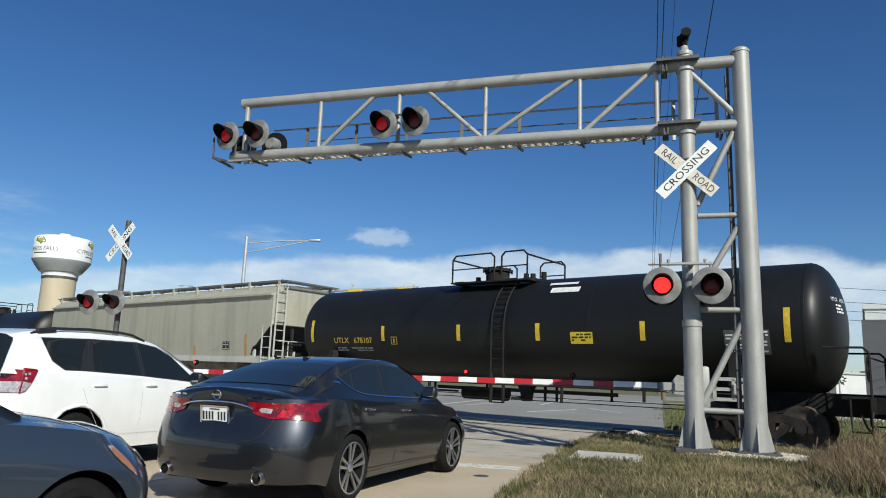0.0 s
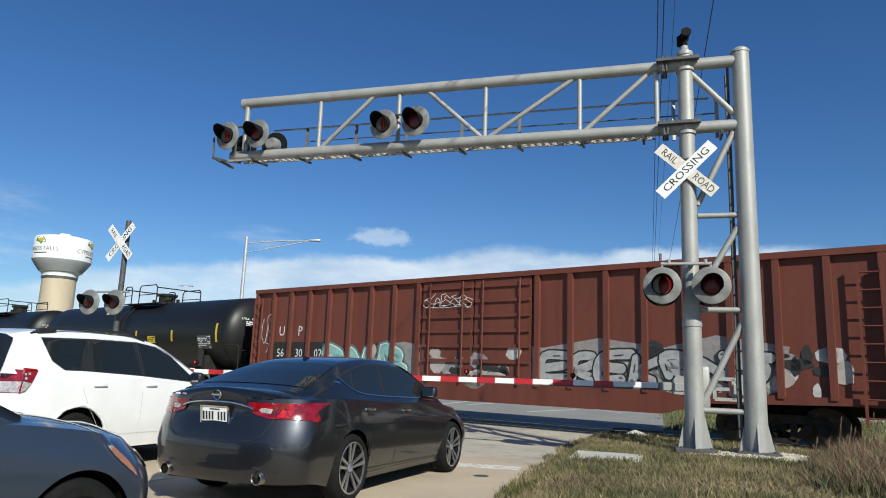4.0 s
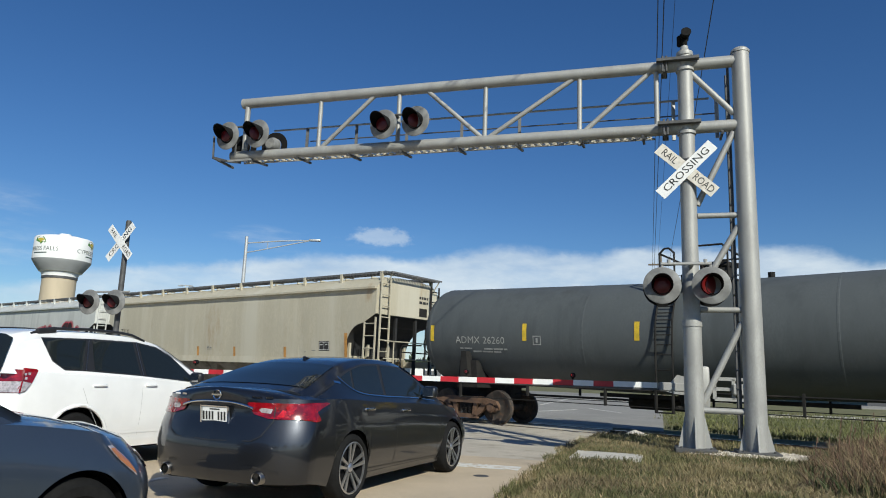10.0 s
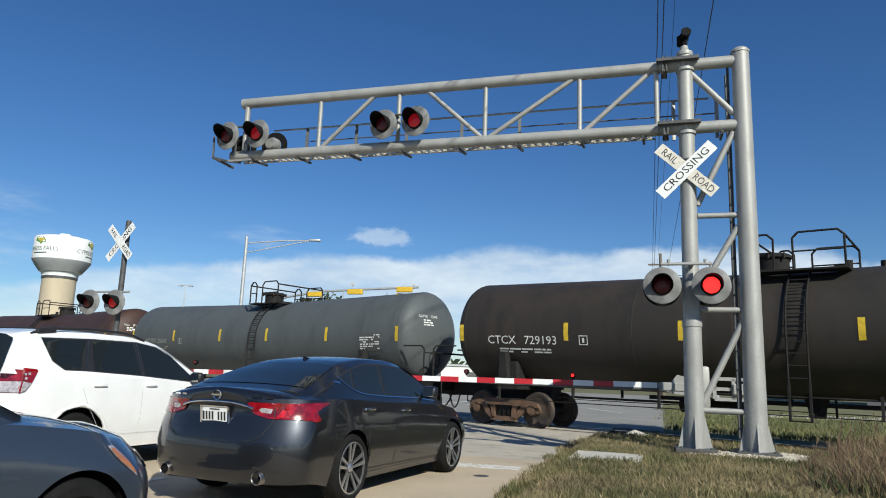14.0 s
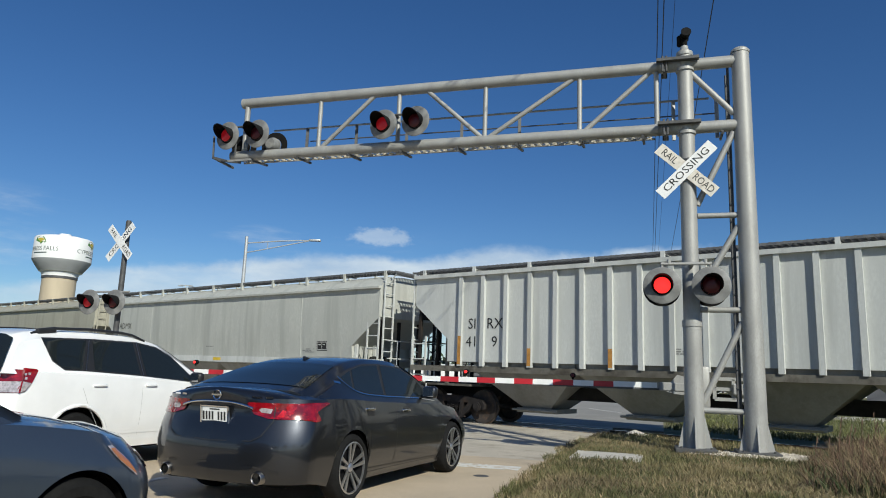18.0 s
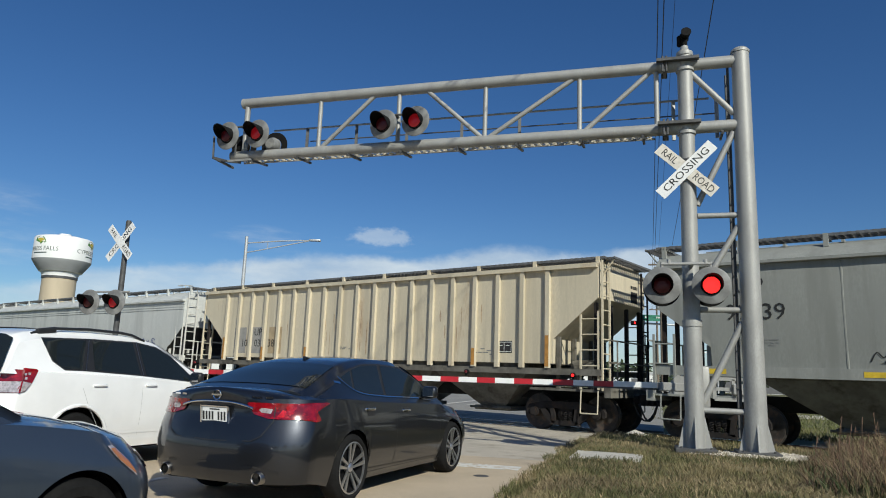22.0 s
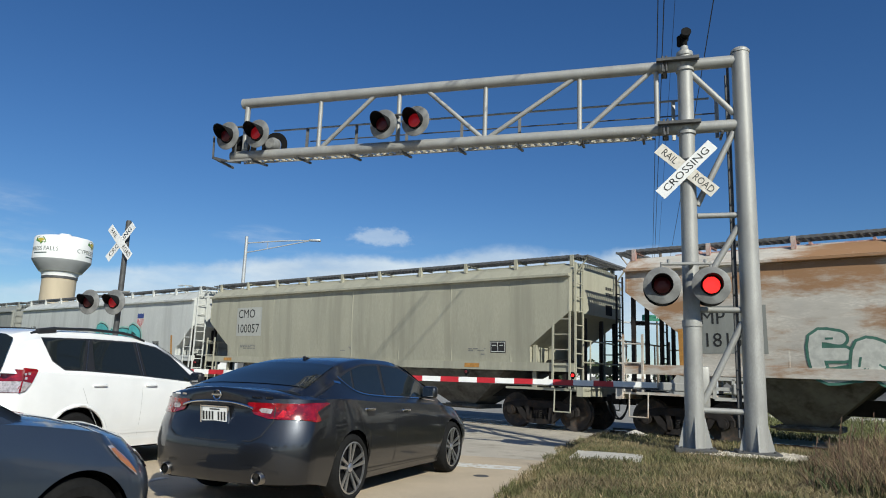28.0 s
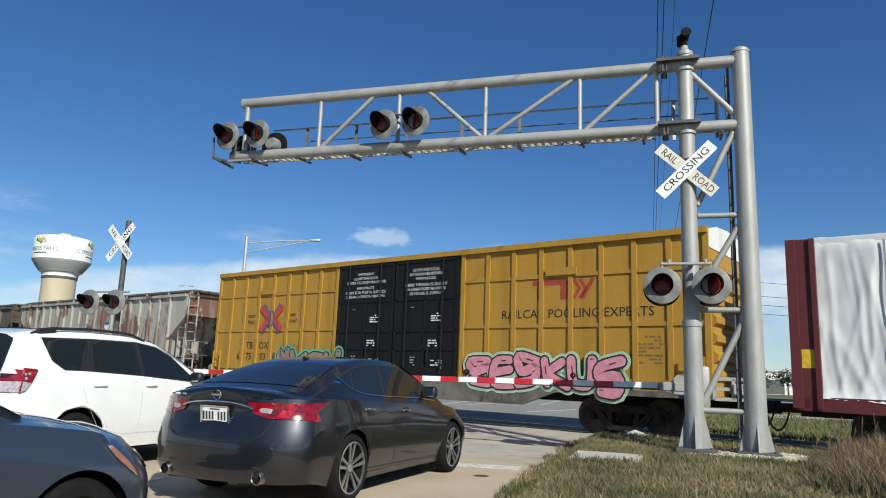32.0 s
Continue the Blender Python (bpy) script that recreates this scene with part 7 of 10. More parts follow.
# ---- verge: lawn, dry weeds, gravel, slab ----
def blades(name, spots, mat, label, lean=0.35, width=0.006, seed=1):
    """Grass as one mesh: spots of (x, y, z, height)."""
    rnd = random.Random(seed)
    vs, fs = [], []
    for x, y, z, h in spots:
        a = rnd.uniform(0, 6.283)
        w = width * rnd.uniform(0.7, 1.4)
        dx, dy = math.cos(a), math.sin(a)
        b = rnd.uniform(0, 6.283)
        l = lean * rnd.uniform(0.3, 1.3) * h
        lx, ly = math.cos(b) * l, math.sin(b) * l
        k = len(vs)
        vs += [(x - dx * w, y - dy * w, z), (x + dx * w, y + dy * w, z), (x + lx * 0.4 + dx * w * 0.7, y + ly * 0.4 + dy * w * 0.7, z + h * 0.6), (x + lx * 0.4 - dx * w * 0.7, y + ly * 0.4 - dy * w * 0.7, z + h * 0.6), (x + lx, y + ly, z + h)]
        fs += [(k, k + 1, k + 2, k + 3), (k + 3, k + 2, k + 4)]
    me = bpy.data.meshes.new(name)
    me.from_pydata(vs, [], fs)
    me.materials.append(mat)
    return tagged(new(name, me), label, "grass", kind="stuff")


lawn_green = surface("lawn blades", (0.100, 0.104, 0.036), 0.85, 0, 0.35, 0.9, second=(0.205, 0.165, 0.082), second_at=(0.42, 0.62), second_scale=0.9, random_tint=0.35, island=True)
lawn_dry = surface("dry lawn blades", (0.225, 0.175, 0.095), 0.85, 0, 0.3, 1.1, random_tint=0.4, island=True)
weed_dry = surface("dry reddish weeds", (0.118, 0.072, 0.045), 0.85, 0, 0.35, 2.0, random_tint=0.45, island=True)
weed_straw = surface("straw coloured weeds", (0.28, 0.215, 0.115), 0.85, 0, 0.25, 2.0, random_tint=0.35, island=True)
weed_green = surface("green weed leaves", (0.07, 0.10, 0.03), 0.7, 0, 0.35, 2.0, random_tint=0.35, island=True)


BARE = ((4.95, 10.55, 0.62, 0.5), (5.35, 10.15, 0.5, 0.4), (6.1, 9.75, 0.6, 0.35))   # gravel patches free of grass


def make_lawn():
    rnd = random.Random(11)
    green, dry = [], []
    n = 0
    while n < 84000:
        d = 5.2 + 11.0 * rnd.random() ** 1.5
        x = d * rnd.uniform(0.0, 0.78)
        y = d
        v = Vector((x, y, 0))
        q, o = v.dot(RL), (v - C0).dot(TN)
        if q > 1.70 + 0.16 * noise.noise(v * 1.1) + 0.13 * noise.noise(v * 4.5) or o < 3.3 + 0.5 * noise.noise(v * 1.7):
            continue
        n += 1
        if max(abs(x - 2.35), abs(y - 9.75)) < 0.44 + 0.12 * noise.noise(v * 6):
            continue
        if any(((x - gx) / ga) ** 2 + ((y - gy) / gb) ** 2 < 1 + 0.7 * noise.noise(v * 5) for gx, gy, ga, gb in BARE):
            continue
        patchy = noise.noise(v * 0.9) + 0.5 * noise.noise(v * 3.1)
        if q < -0.6 and patchy < -0.45 and rnd.random() < 0.6:
            continue
        h = rnd.uniform(0.03, 0.085) * (1.25 if patchy > 0.2 else 1.0)
        (green if patchy + rnd.uniform(-.5, .5) > -0.12 else dry).append((x, y, max(mound(x, y) - 0.01, -0.045), h))
    blades("lawn_grass", green, lawn_green, "short green and straw mixed lawn grass", 0.7, 0.0045, 3)
    blades("dry_lawn_grass", dry, lawn_dry, "short dry straw-brown lawn grass", 0.9, 0.0045, 4)
    # grass on the far side of the track
    far = []
    for _ in range(46000):
        s, o = rnd.uniform(-34, 9.0), -2.6 - 20 * rnd.random() ** 1.6
        p = track_place(s, o)
        if Vector(p).dot(RL) > Q0 - 2.3 + 0.9 * noise.noise(Vector(p) * 0.7) + 0.4 * noise.noise(Vector(p) * 2.3):
            continue
        far.append((p[0], p[1], -0.055, rnd.uniform(0.06, 0.2)))
    blades("far_grass", far, surface("far lawn blades", (0.115, 0.125, 0.042), 0.85, 0, 0.3, 0.5, second=(0.24, 0.20, 0.09), second_at=(0.5, 0.7), second_scale=0.35, random_tint=0.3, island=True), "green and straw grass beyond the track", 0.9, 0.011, 5)


def make_weeds():
    rnd = random.Random(21)
    red, straw, green = [], [], []
    clumps = [(4.35, 7.25, 0.44, 0.5), (4.85, 7.85, 0.5, 0.55), (5.4, 8.4, 0.5, 0.6), (4.75, 8.4, 0.34, 0.45), (5.9, 9.1, 0.55, 0.7), (5.1, 7.6, 0.46, 0.55), (6.3, 9.8, 0.55, 0.7), (5.75, 9.9, 0.4, 0.5), (5.15, 9.2, 0.30, 0.4), (4.6, 6.9, 0.4, 0.45), (6.7, 10.6, 0.55, 0.7), (7.3, 11.2, 0.5, 0.7)]
    for cx, cy, hh, r in clumps:
        for _ in range(1500):
            a, d = rnd.uniform(0, 6.283), r * rnd.random() ** 0.6
            x, y = cx + d * math.cos(a), cy + d * math.sin(a)
            h = hh * rnd.uniform(0.35, 1.05) * (1 - 0.4 * d / r)
            k = rnd.random()
            (red if k < 0.40 else straw if k < 0.66 else green).append((x, y, mound(x, y) - 0.02, h if k < 0.66 else h * 0.7))
    blades("dry_weeds", red, weed_dry, "tangled dry reddish-brown weeds", 0.75, 0.004, 31)
    blades("straw_weeds", straw, weed_straw, "tall straw-coloured grass stalks", 0.6, 0.0032, 32)
    blades("green_weeds", green, weed_green, "green weed leaves among dry stalks", 0.8, 0.009, 33)
    # dark seed heads on a few tall stalks
    heads = Shape()
    for k in range(46):
        cx, cy, hh, r = clumps[k % len(clumps)]
        a, d = rnd.uniform(0, 6.283), r * rnd.random()
        x, y = cx + d * math.cos(a), cy + d * math.sin(a)
        z = mound(x, y)
        t = (x + rnd.uniform(-.12, .12), y + rnd.uniform(-.12, .12), z + hh * rnd.uniform(0.9, 1.35))
        heads.rod((x, y, z), t, 0.004, 4)
        heads.rod(Vector(t) - Vector((0, 0, 0.06)), Vector(t) + Vector((0.01, 0, 0.03)), 0.007, 5, 0.002)
    tagged(part("weed_stalks", heads, weed_dry, None), "tall thin dry weed stalks", "weeds", kind="stuff")


def rock(rnd, r):
    bm = bmesh.new()
    bmesh.ops.create_icosphere(bm, subdivisions=1, radius=r)
    for v in bm.verts:
        v.co *= rnd.uniform(0.7, 1.15)
        v.co.z *= 0.6
    s = Shape()
    bm.verts.index_update()
    s.add([v.co.copy() for v in bm.verts], [[v.index for v in f.verts] for f in bm.faces])
    bm.free()
    return s


def make_gravel():
    rnd = random.Random(41)
    white_stone = surface("white crushed limestone", (0.52, 0.47, 0.385), 0.9, 0, 0.2, 20, random_tint=0.4, island=True)
    kinds = [rock(rnd, 0.022), rock(rnd, 0.03), rock(rnd, 0.018)]
    s = Shape()
    for cx, cy, r, n in ((M1.x + 0.15, M1.y, 0.45, 260), (4.95, 10.5, 0.68, 1900), (5.4, 10.1, 0.5, 900), (4.4, 10.7, 0.5, 500), (6.2, 9.7, 0.7, 900)):
        for _ in range(n):
            a, d = rnd.uniform(0, 6.283), r * rnd.random() ** 0.7
            x, y = cx + d * math.cos(a), cy + d * math.sin(a)
            k = kinds[rnd.randrange(3)]
            s.add([(x + v[0], y + v[1], mound(x, y) + 0.015 + v[2]) for v in k.v], k.f)
    for _ in range(2600):                        # washed stone along the edge of the track
        p = track_place(rnd.uniform(-12, -0.8), rnd.uniform(1.9, 3.5))
        k = kinds[rnd.randrange(3)]
        s.add([(p[0] + v[0] * 1.4, p[1] + v[1] * 1.4, mound(p[0], p[1]) + 0.02 + v[2] * 1.4) for v in k.v], k.f)
    tagged(part("white_gravel", s, white_stone, None), "loose white limestone gravel round the posts", "gravel", kind="stuff")
    b = Shape()
    for _ in range(5200):
        st, o = rnd.uniform(-17, -0.4), rnd.choice((-1, 1)) * rnd.uniform(0.0, 2.7)
        p = track_place(st, o)
        k = kinds[rnd.randrange(3)]
        z = -0.15 if abs(o) < 1.75 else -0.15 - (abs(o) - 1.75) * 0.17
        b.add([(p[0] + v[0] * 1.5, p[1] + v[1] * 1.5, z + v[2] * 1.5) for v in k.v], k.f)
    tagged(part("ballast_stones", b, ballast_mat, None), "grey and brown ballast stones between the ties", "ballast", kind="stuff")
    slab = thing("concrete_slab", "pale concrete access slab set in the grass", "slab", at=pose(2.35, 9.75, mound(2.3, 9.75) - 0.022, 0, 0, -18))
    part("lid", bevelled((0.92, 0.9, 0.09), 0.012, 1), pale_concrete, slab)
    # broken concrete at the edge of the track
    for k, (x, y, r) in enumerate(((4.02, 15.85, 0.24), (4.40, 15.70, 0.32), (4.78, 15.35, 0.28), (3.72, 16.05, 0.2), (5.12, 15.1, 0.24), (3.50, 15.75, 0.16), (4.55, 15.3, 0.18))):
        ob = part("rubble_stone", rock(rnd, r), pale_concrete, None, at=pose(x, y, mound(x, y) + r * 0.46, 0, 0, 40 * k))
        tagged(ob, "chunk of pale broken concrete beside the track", "stone", "rubble")


make_lawn()
make_weeds()
make_gravel()
lid_mark = part("manhole_cover", Shape().turned([(0.0, 0.004), (0.10, 0.004), (0.105, 0.0)], "z", 20), alu_dark, None, at=pose(0.62, 9.6, -0.04))
tagged(lid_mark, "small round iron utility lid in the road", "utility lid")

# ---- distance ----
tower_white = surface("white tower enamel", (0.80, 0.80, 0.78), 0.5, 0, 0.04, 0.3)
tower_grey = surface("grey tower underside enamel", (0.36, 0.37, 0.375), 0.55, 0, 0.05, 0.3)
tower_tan = surface("tan tower concrete", (0.50, 0.42, 0.30), 0.85, 0, 0.08, 0.25, stretch=(1, 1, 0.2))


def build_water_tower():
    x0, y0, R = -139.4, 250.0, 9.7
    t = thing("water_tower", "white water tower with lettering on a tan concrete column", "water tower", at=pose(x0, y0, 0))
    part("column", Shape().turned([(5.75, -0.2), (5.7, 10), (5.65, 30.4)], "z", 48), tower_tan, t, smooth=40)
    part("collar", Shape().turned([(5.66, 31.2), (5.95, 31.25), (5.95, 31.7), (6.4, 32.6), (7.2, 33.0)], "z", 48), tower_white, t, smooth=30)
    part("collar_band", Shape().turned([(5.7, 30.4), (5.9, 30.45), (5.9, 31.15), (5.7, 31.2)], "z", 48), alu_dark, t)
    part("bowl", Shape().turned([(7.0, 32.9), (7.9, 34.1), (8.8, 35.4), (9.45, 36.4), (R, 37.0)], "z", 64), tower_grey, t, smooth=40)
    part("tank", Shape().turned([(R, 37.0), (R + 0.02, 37.4), (R, 44.6), (R - 0.3, 45.2), (7.0, 45.8), (3.5, 46.2), (0.0, 46.4)], "z", 64), tower_white, t, smooth=40)
    part("roof_hatch", Shape().rod((0, 0, 46.2), (0, 0, 47.1), 2.0, 20), tower_white, t, smooth=40)
    green = surface("dark green tower lettering", (0.035, 0.06, 0.05), 0.7)
    gold = surface("gold emblem enamel", (0.55, 0.42, 0.05), 0.6, 0, 0.1, 0.5)
    leaf = surface("leaf green emblem enamel", (0.10, 0.24, 0.05), 0.6, 0, 0.1, 0.5)

    def on_t(ang, z, lift=0.05):
        return lambda a, b: ((R + lift) * math.sin(ang + a / R), -(R + lift) * math.cos(ang + a / R), z + b)
    view = math.atan2(-x0, y0) * 1.0
    for ang in (-0.86 + view, 1.16 + view):
        s = lettering("CYPRESS FALLS", 2.15, on_t(ang, 40.2), 0.95)
        part("lettering", s, green, t, recalc=False)
        part("small_lettering", bars(on_t(ang, 38.6), 6.0, 0.7, 1, 3, 0.85), green, t, recalc=False)
        em = Shape()
        o = [(-1.7, 0.2), (-1.3, 1.0), (-0.4, 1.35), (0.8, 1.2), (1.5, 0.5), (1.75, -0.3), (1.3, -0.5), (0.9, -0.1), (0.3, -0.9), (-0.1, -0.3), (-0.6, -0.2)]
        em.add([on_t(ang - 0.02, 42.9)(a * 1.45, b * 1.35) for a, b in o], [tuple(range(len(o)))])
        e = part("emblem", em, leaf, t, "green and gold emblem", recalc=False)
        em2 = Shape()
        o2 = [(-0.4, 0.9), (0.8, 0.8), (1.3, 0.2), (0.5, 0.1), (0.2, -0.5), (-0.2, 0.2), (-0.9, 0.4)]
        em2.add([on_t(ang - 0.02, 42.9, 0.09)(a * 1.45, b * 1.35) for a, b in o2], [tuple(range(len(o2)))])
        part("emblem_gold", em2, gold, e, recalc=False)


build_water_tower()

galv = surface("galvanised street pole", (0.46, 0.47, 0.47), 0.5, 0.4, 0.08, 2)
signal_yellow = surface("yellow signal housing", (0.66, 0.42, 0.03), 0.5, 0, 0.08, 4)


def build_street_lamp(x, y, h, reach, way):
    l = thing("street_lamp", "galvanised street lamp with a truss arm", "street lamp", at=pose(x, y, -0.1, 0, 0, way))
    part("pole", Shape().rod((0, 0, 0), (0, 0, h), 0.15, 14, 0.10), galv, l, smooth=40)
    part("arm", Shape().path([(0, 0, h - 0.45), (reach * 0.45, 0, h - 0.22), (reach * 0.9, 0, h - 0.08)], 0.04, 8).path([(0, 0, h - 1.1), (reach * 0.35, 0, h - 0.72), (reach * 0.9, 0, h - 0.10)], 0.035, 8).rod((reach * 0.3, 0, h - 0.33), (reach * 0.3, 0, h - 0.78), 0.025, 6), galv, l, smooth=40)
    part("lamp_head", bevelled((0.75, 0.28, 0.14), 0.05, 2, (reach * 0.96, 0, h - 0.07)), galv, l, smooth=40)


build_street_lamp(-13.06, 45.0, 9.95, 4.7, 2)


def signal_head(parent, at, mat):
    """A horizontal three-lamp road signal; local x along it, -y the side with the lamps."""
    b = part_again("signal_box", lambda: bevelled((1.12, 0.3, 0.36), 0.03, 1), mat, "signal_head", parent, at)
    for k in range(3):
        part_again("signal_visor", lambda: Shape().turned([(0.13, 0.0), (0.135, -0.24), (0.125, -0.24), (0.12, 0.0)], "y", 16), mat, "visor", b, pose(-0.36 + 0.36 * k, -0.15, 0))
    return b


def build_traffic_signals():
    t = thing("traffic_signal", "grey mast arm with yellow horizontal signal heads", "traffic signal")
    pts = [(-14.4, 52, 0.0), (-14.2, 52, 4.6), (-13.2, 51.6, 5.9), (-11.4, 51.0, 6.55), (-8.8, 50.2, 6.95), (-5.6, 49.2, 7.1), (-1.6, 48.0, 7.25)]
    part("mast_arm", Shape().path(pts, 0.09, 10), galv, t, smooth=60)
    for x, y, z in ((-9.3, 50.2, 6.72), (-6.2, 49.2, 6.90), (-2.6, 48.1, 7.06)):
        h = signal_head(t, pose(x, y, z, 0, 0, 163), signal_yellow)
        part("mount", Shape().rod((0, 0, 0.18), (0, 0, 0.34), 0.03, 8), galv, h)
    part("sign_panel", Shape().span(-3.2, -1.9, 48.25, 48.3, 6.35, 6.8), signal_yellow, t)
    for x, y in ((-6.4, 49.4), (-2.0, 48.1)):
        part("camera_stub", Shape().rod((x, y, 7.05), (x, y, 7.45), 0.03, 8).span(x - 0.18, x + 0.1, y - 0.07, y + 0.07, 7.4, 7.55), galv, t)
    for x in (-7.0, -3.9):
        part("hanger", Shape().rod((x, 49.2, 7.0), (x, 49.2, 5.9), 0.03, 6), galv, t)
    # the crossing street's signals, facing the camera, seen in the gaps between railcars
    u = thing("traffic_signal", "mast arm with red lit signals beyond the tracks", "traffic signal")
    P0 = Vector((22.9, 57.5, -0.1))
    part("pole", Shape().rod(P0, P0 + Vector((0, 0, 7.2)), 0.14, 12), galv, u, smooth=40)
    part("mast_arm", Shape().rod((22.9, 57.5, 6.0), (12.2, 57.0, 6.15), 0.08, 10), galv, u, smooth=40)
    part("cross_arm", Shape().rod((22.9, 57.5, 5.1), (21.4, 57.4, 5.3), 0.05, 8).rod((22.9, 57.5, 4.0), (21.5, 57.4, 3.8), 0.05, 8), galv, u)
    for x in (12.9, 16.3):
        h = signal_head(u, pose(x, 56.9, 6.05, 0, 0, 4), hood_black)
        part("red_lamp", Shape().turned([(0.0, -0.02), (0.10, -0.015), (0.115, 0.0)], "y", 16, (-0.36, -0.165, 0)), lens_lit, h)
    sg = part("street_sign", Shape().span(16.6, 18.6, 56.7, 56.74, 6.25, 6.75), surface("green street sign", (0.01, 0.16, 0.09), 0.5), u, "green street name sign with unreadable writing")
    part("sign_bars", bars(lambda a, b: (17.6 + a, 56.69, 6.5 + b), 1.6, 0.24, 1, 5, 0.9), ink_white, sg, recalc=False)


build_traffic_signals()


def build_power_line():
    wood = surface("weathered pole wood", (0.16, 0.125, 0.09), 0.9, 0, 0.2, 2, stretch=(4, 4, 0.3))
    wire = surface("black cable", (0.015, 0.015, 0.015), 0.6)
    for (x, y, h) in (*[(*on_road(p, -0.95)[:2], 10.75) for p in (57.5, -15.0, 94.0)],):
        p = thing("utility_pole", "weathered wooden utility pole with a cross arm", "utility pole", "power line", at=pose(x, y, -0.1, 0, 0, math.degrees(math.atan2(-RL.y, -RL.x))))
        part("pole", Shape().rod((0, 0, 0), (0, 0, h + 0.9), 0.16, 12, 0.11), wood, p, smooth=40)
        part("cross_arm", bevelled((1.9, 0.1, 0.12), 0.01, 1, (0, 0, h)), wood, p)
        for k in (-0.62, -0.48, 0.65):
            part("insulator", Shape().turned([(0.0, 0.2), (0.04, 0.18), (0.05, 0.08), (0.03, 0.05)], "z", 10, (k, 0, h + 0.02)), alu, p)
    c = math.atan2(-RL.y, -RL.x)
    for k in (-0.62, -0.48, 0.65, -0.23):
        dx, dy = k * math.cos(c), k * math.sin(c)
        pts = []
        for (x0, y0), (x1, y1) in ((on_road(-15.0, -0.95)[:2], on_road(57.5, -0.95)[:2]), (on_road(57.5, -0.95)[:2], on_road(94.0, -0.95)[:2])):
            n = 24
            for i in range(n + 1):
                u = i / n
                pts.append((x0 + dx + (x1 - x0) * u, y0 + dy + (y1 - y0) * u, 10.75 + 0.1 - 0.55 * 4 * u * (1 - u) * (1 if x1 < 20 else 0.3)))
        tagged(part("power_cable", Shape().path(pts, 0.013 if k != -0.23 else 0.006, 5), wire, None), "black overhead power cable", "cable", "power line")
    # a far line of wires across the street
    for k, z in enumerate((7.4, 8.1, 8.8, 9.9)):
        pts = [(17.6 + 48.4 * i / 16, 54.7 - 2.7 * i / 16, z - 0.9 * 4 * (i / 16) * (1 - i / 16)) for i in range(17)]
        tagged(part("street_cable", Shape().path(pts, 0.02, 5), wire, None), "thin far overhead cable", "cable", "street cables")


build_power_line()


def leaf_cloud(rnd, centre, r, n, size):
    vs, fs = [], []
    for _ in range(n):
        d = Vector((rnd.gauss(0, 1), rnd.gauss(0, 1), rnd.gauss(0, 1))).normalized()
        p = Vector(centre) + Vector((d.x * r[0], d.y * r[1], d.z * r[2])) * (0.55 + 0.5 * rnd.random() ** 0.5)
        a = Vector((rnd.uniform(-1, 1), rnd.uniform(-1, 1), rnd.uniform(-1, 1))).normalized()
        b = a.orthogonal().normalized()
        s = size * rnd.uniform(0.6, 1.3)
        k = len(vs)
        vs += [p + a * s, p + b * s * 0.6, p - a * s, p - b * s * 0.6]
        fs.append((k, k + 1, k + 2, k + 3))
    return vs, fs


tree_leaf = surface("dull green foliage", (0.035, 0.05, 0.02), 0.8, 0, 0.3, 0.5, random_tint=0.5, island=True)
tree_bark = surface("grey brown bark", (0.10, 0.08, 0.06), 0.9, 0, 0.25, 4)


def build_tree(x, y, h, r, seed, n=900):
    rnd = random.Random(seed)
    t = thing("tree", "dull green leafy tree with an uneven crown", "tree", "far trees", at=pose(x, y, -0.1))
    tr = Shape().rod((0, 0, 0), (0, 0, h * 0.5), 0.04 * h, 8, 0.02 * h)
    for k in range(5):
        a = rnd.uniform(0, 6.28)
        tr.rod((0, 0, h * (0.3 + 0.05 * k)), (r * 0.6 * math.cos(a), r * 0.6 * math.sin(a), h * rnd.uniform(0.55, 0.85)), 0.015 * h, 6, 0.006 * h)
    part("trunk", tr, tree_bark, t)
    vs, fs = [], []
    for k in range(9):
        a, d = rnd.uniform(0, 6.28), r * rnd.uniform(0.1, 0.7)
        c = (d * math.cos(a), d * math.sin(a), h * rnd.uniform(0.5, 0.86))
        q = r * rnd.uniform(0.3, 0.55)
        v, f = leaf_cloud(rnd, c, (q, q, q * 0.75), n // 9, 0.055 * r + 0.1)
        o = len(vs)
        vs += v
        fs += [tuple(i + o for i in g) for g in f]
    part("crown", Shape().add(vs, fs), tree_leaf, t, recalc=False)


build_tree(-14.5, 82.0, 11.2, 3.2, 5)
for k, (x, y, h, r) in enumerate(((43, 112, 3.6, 2.8), (48, 118, 4.2, 3.2), (54, 118, 3.9, 3.4), (36, 112, 3.0, 2.6), (29, 118, 4.0, 3.6), (22, 122, 3.8, 3.4), (60, 120, 4.2, 3.0), (67, 120, 3.8, 3.0))):
    build_tree(x, y, h, r, 60 + k, 500)


# unseen trees behind the camera, added for car paint and glass to reflect
for k, (x, y, h, r) in enumerate(((-34, -24, 9.5, 4.5), (-22, -34, 10.5, 5.0), (-9, -40, 9.0, 4.6), (4, -38, 10.0, 4.8), (20, -44, 11.0, 5.0), (33, -30, 9.0, 4.6))):
    build_tree(x, y, h, r, 90 + k, 600)


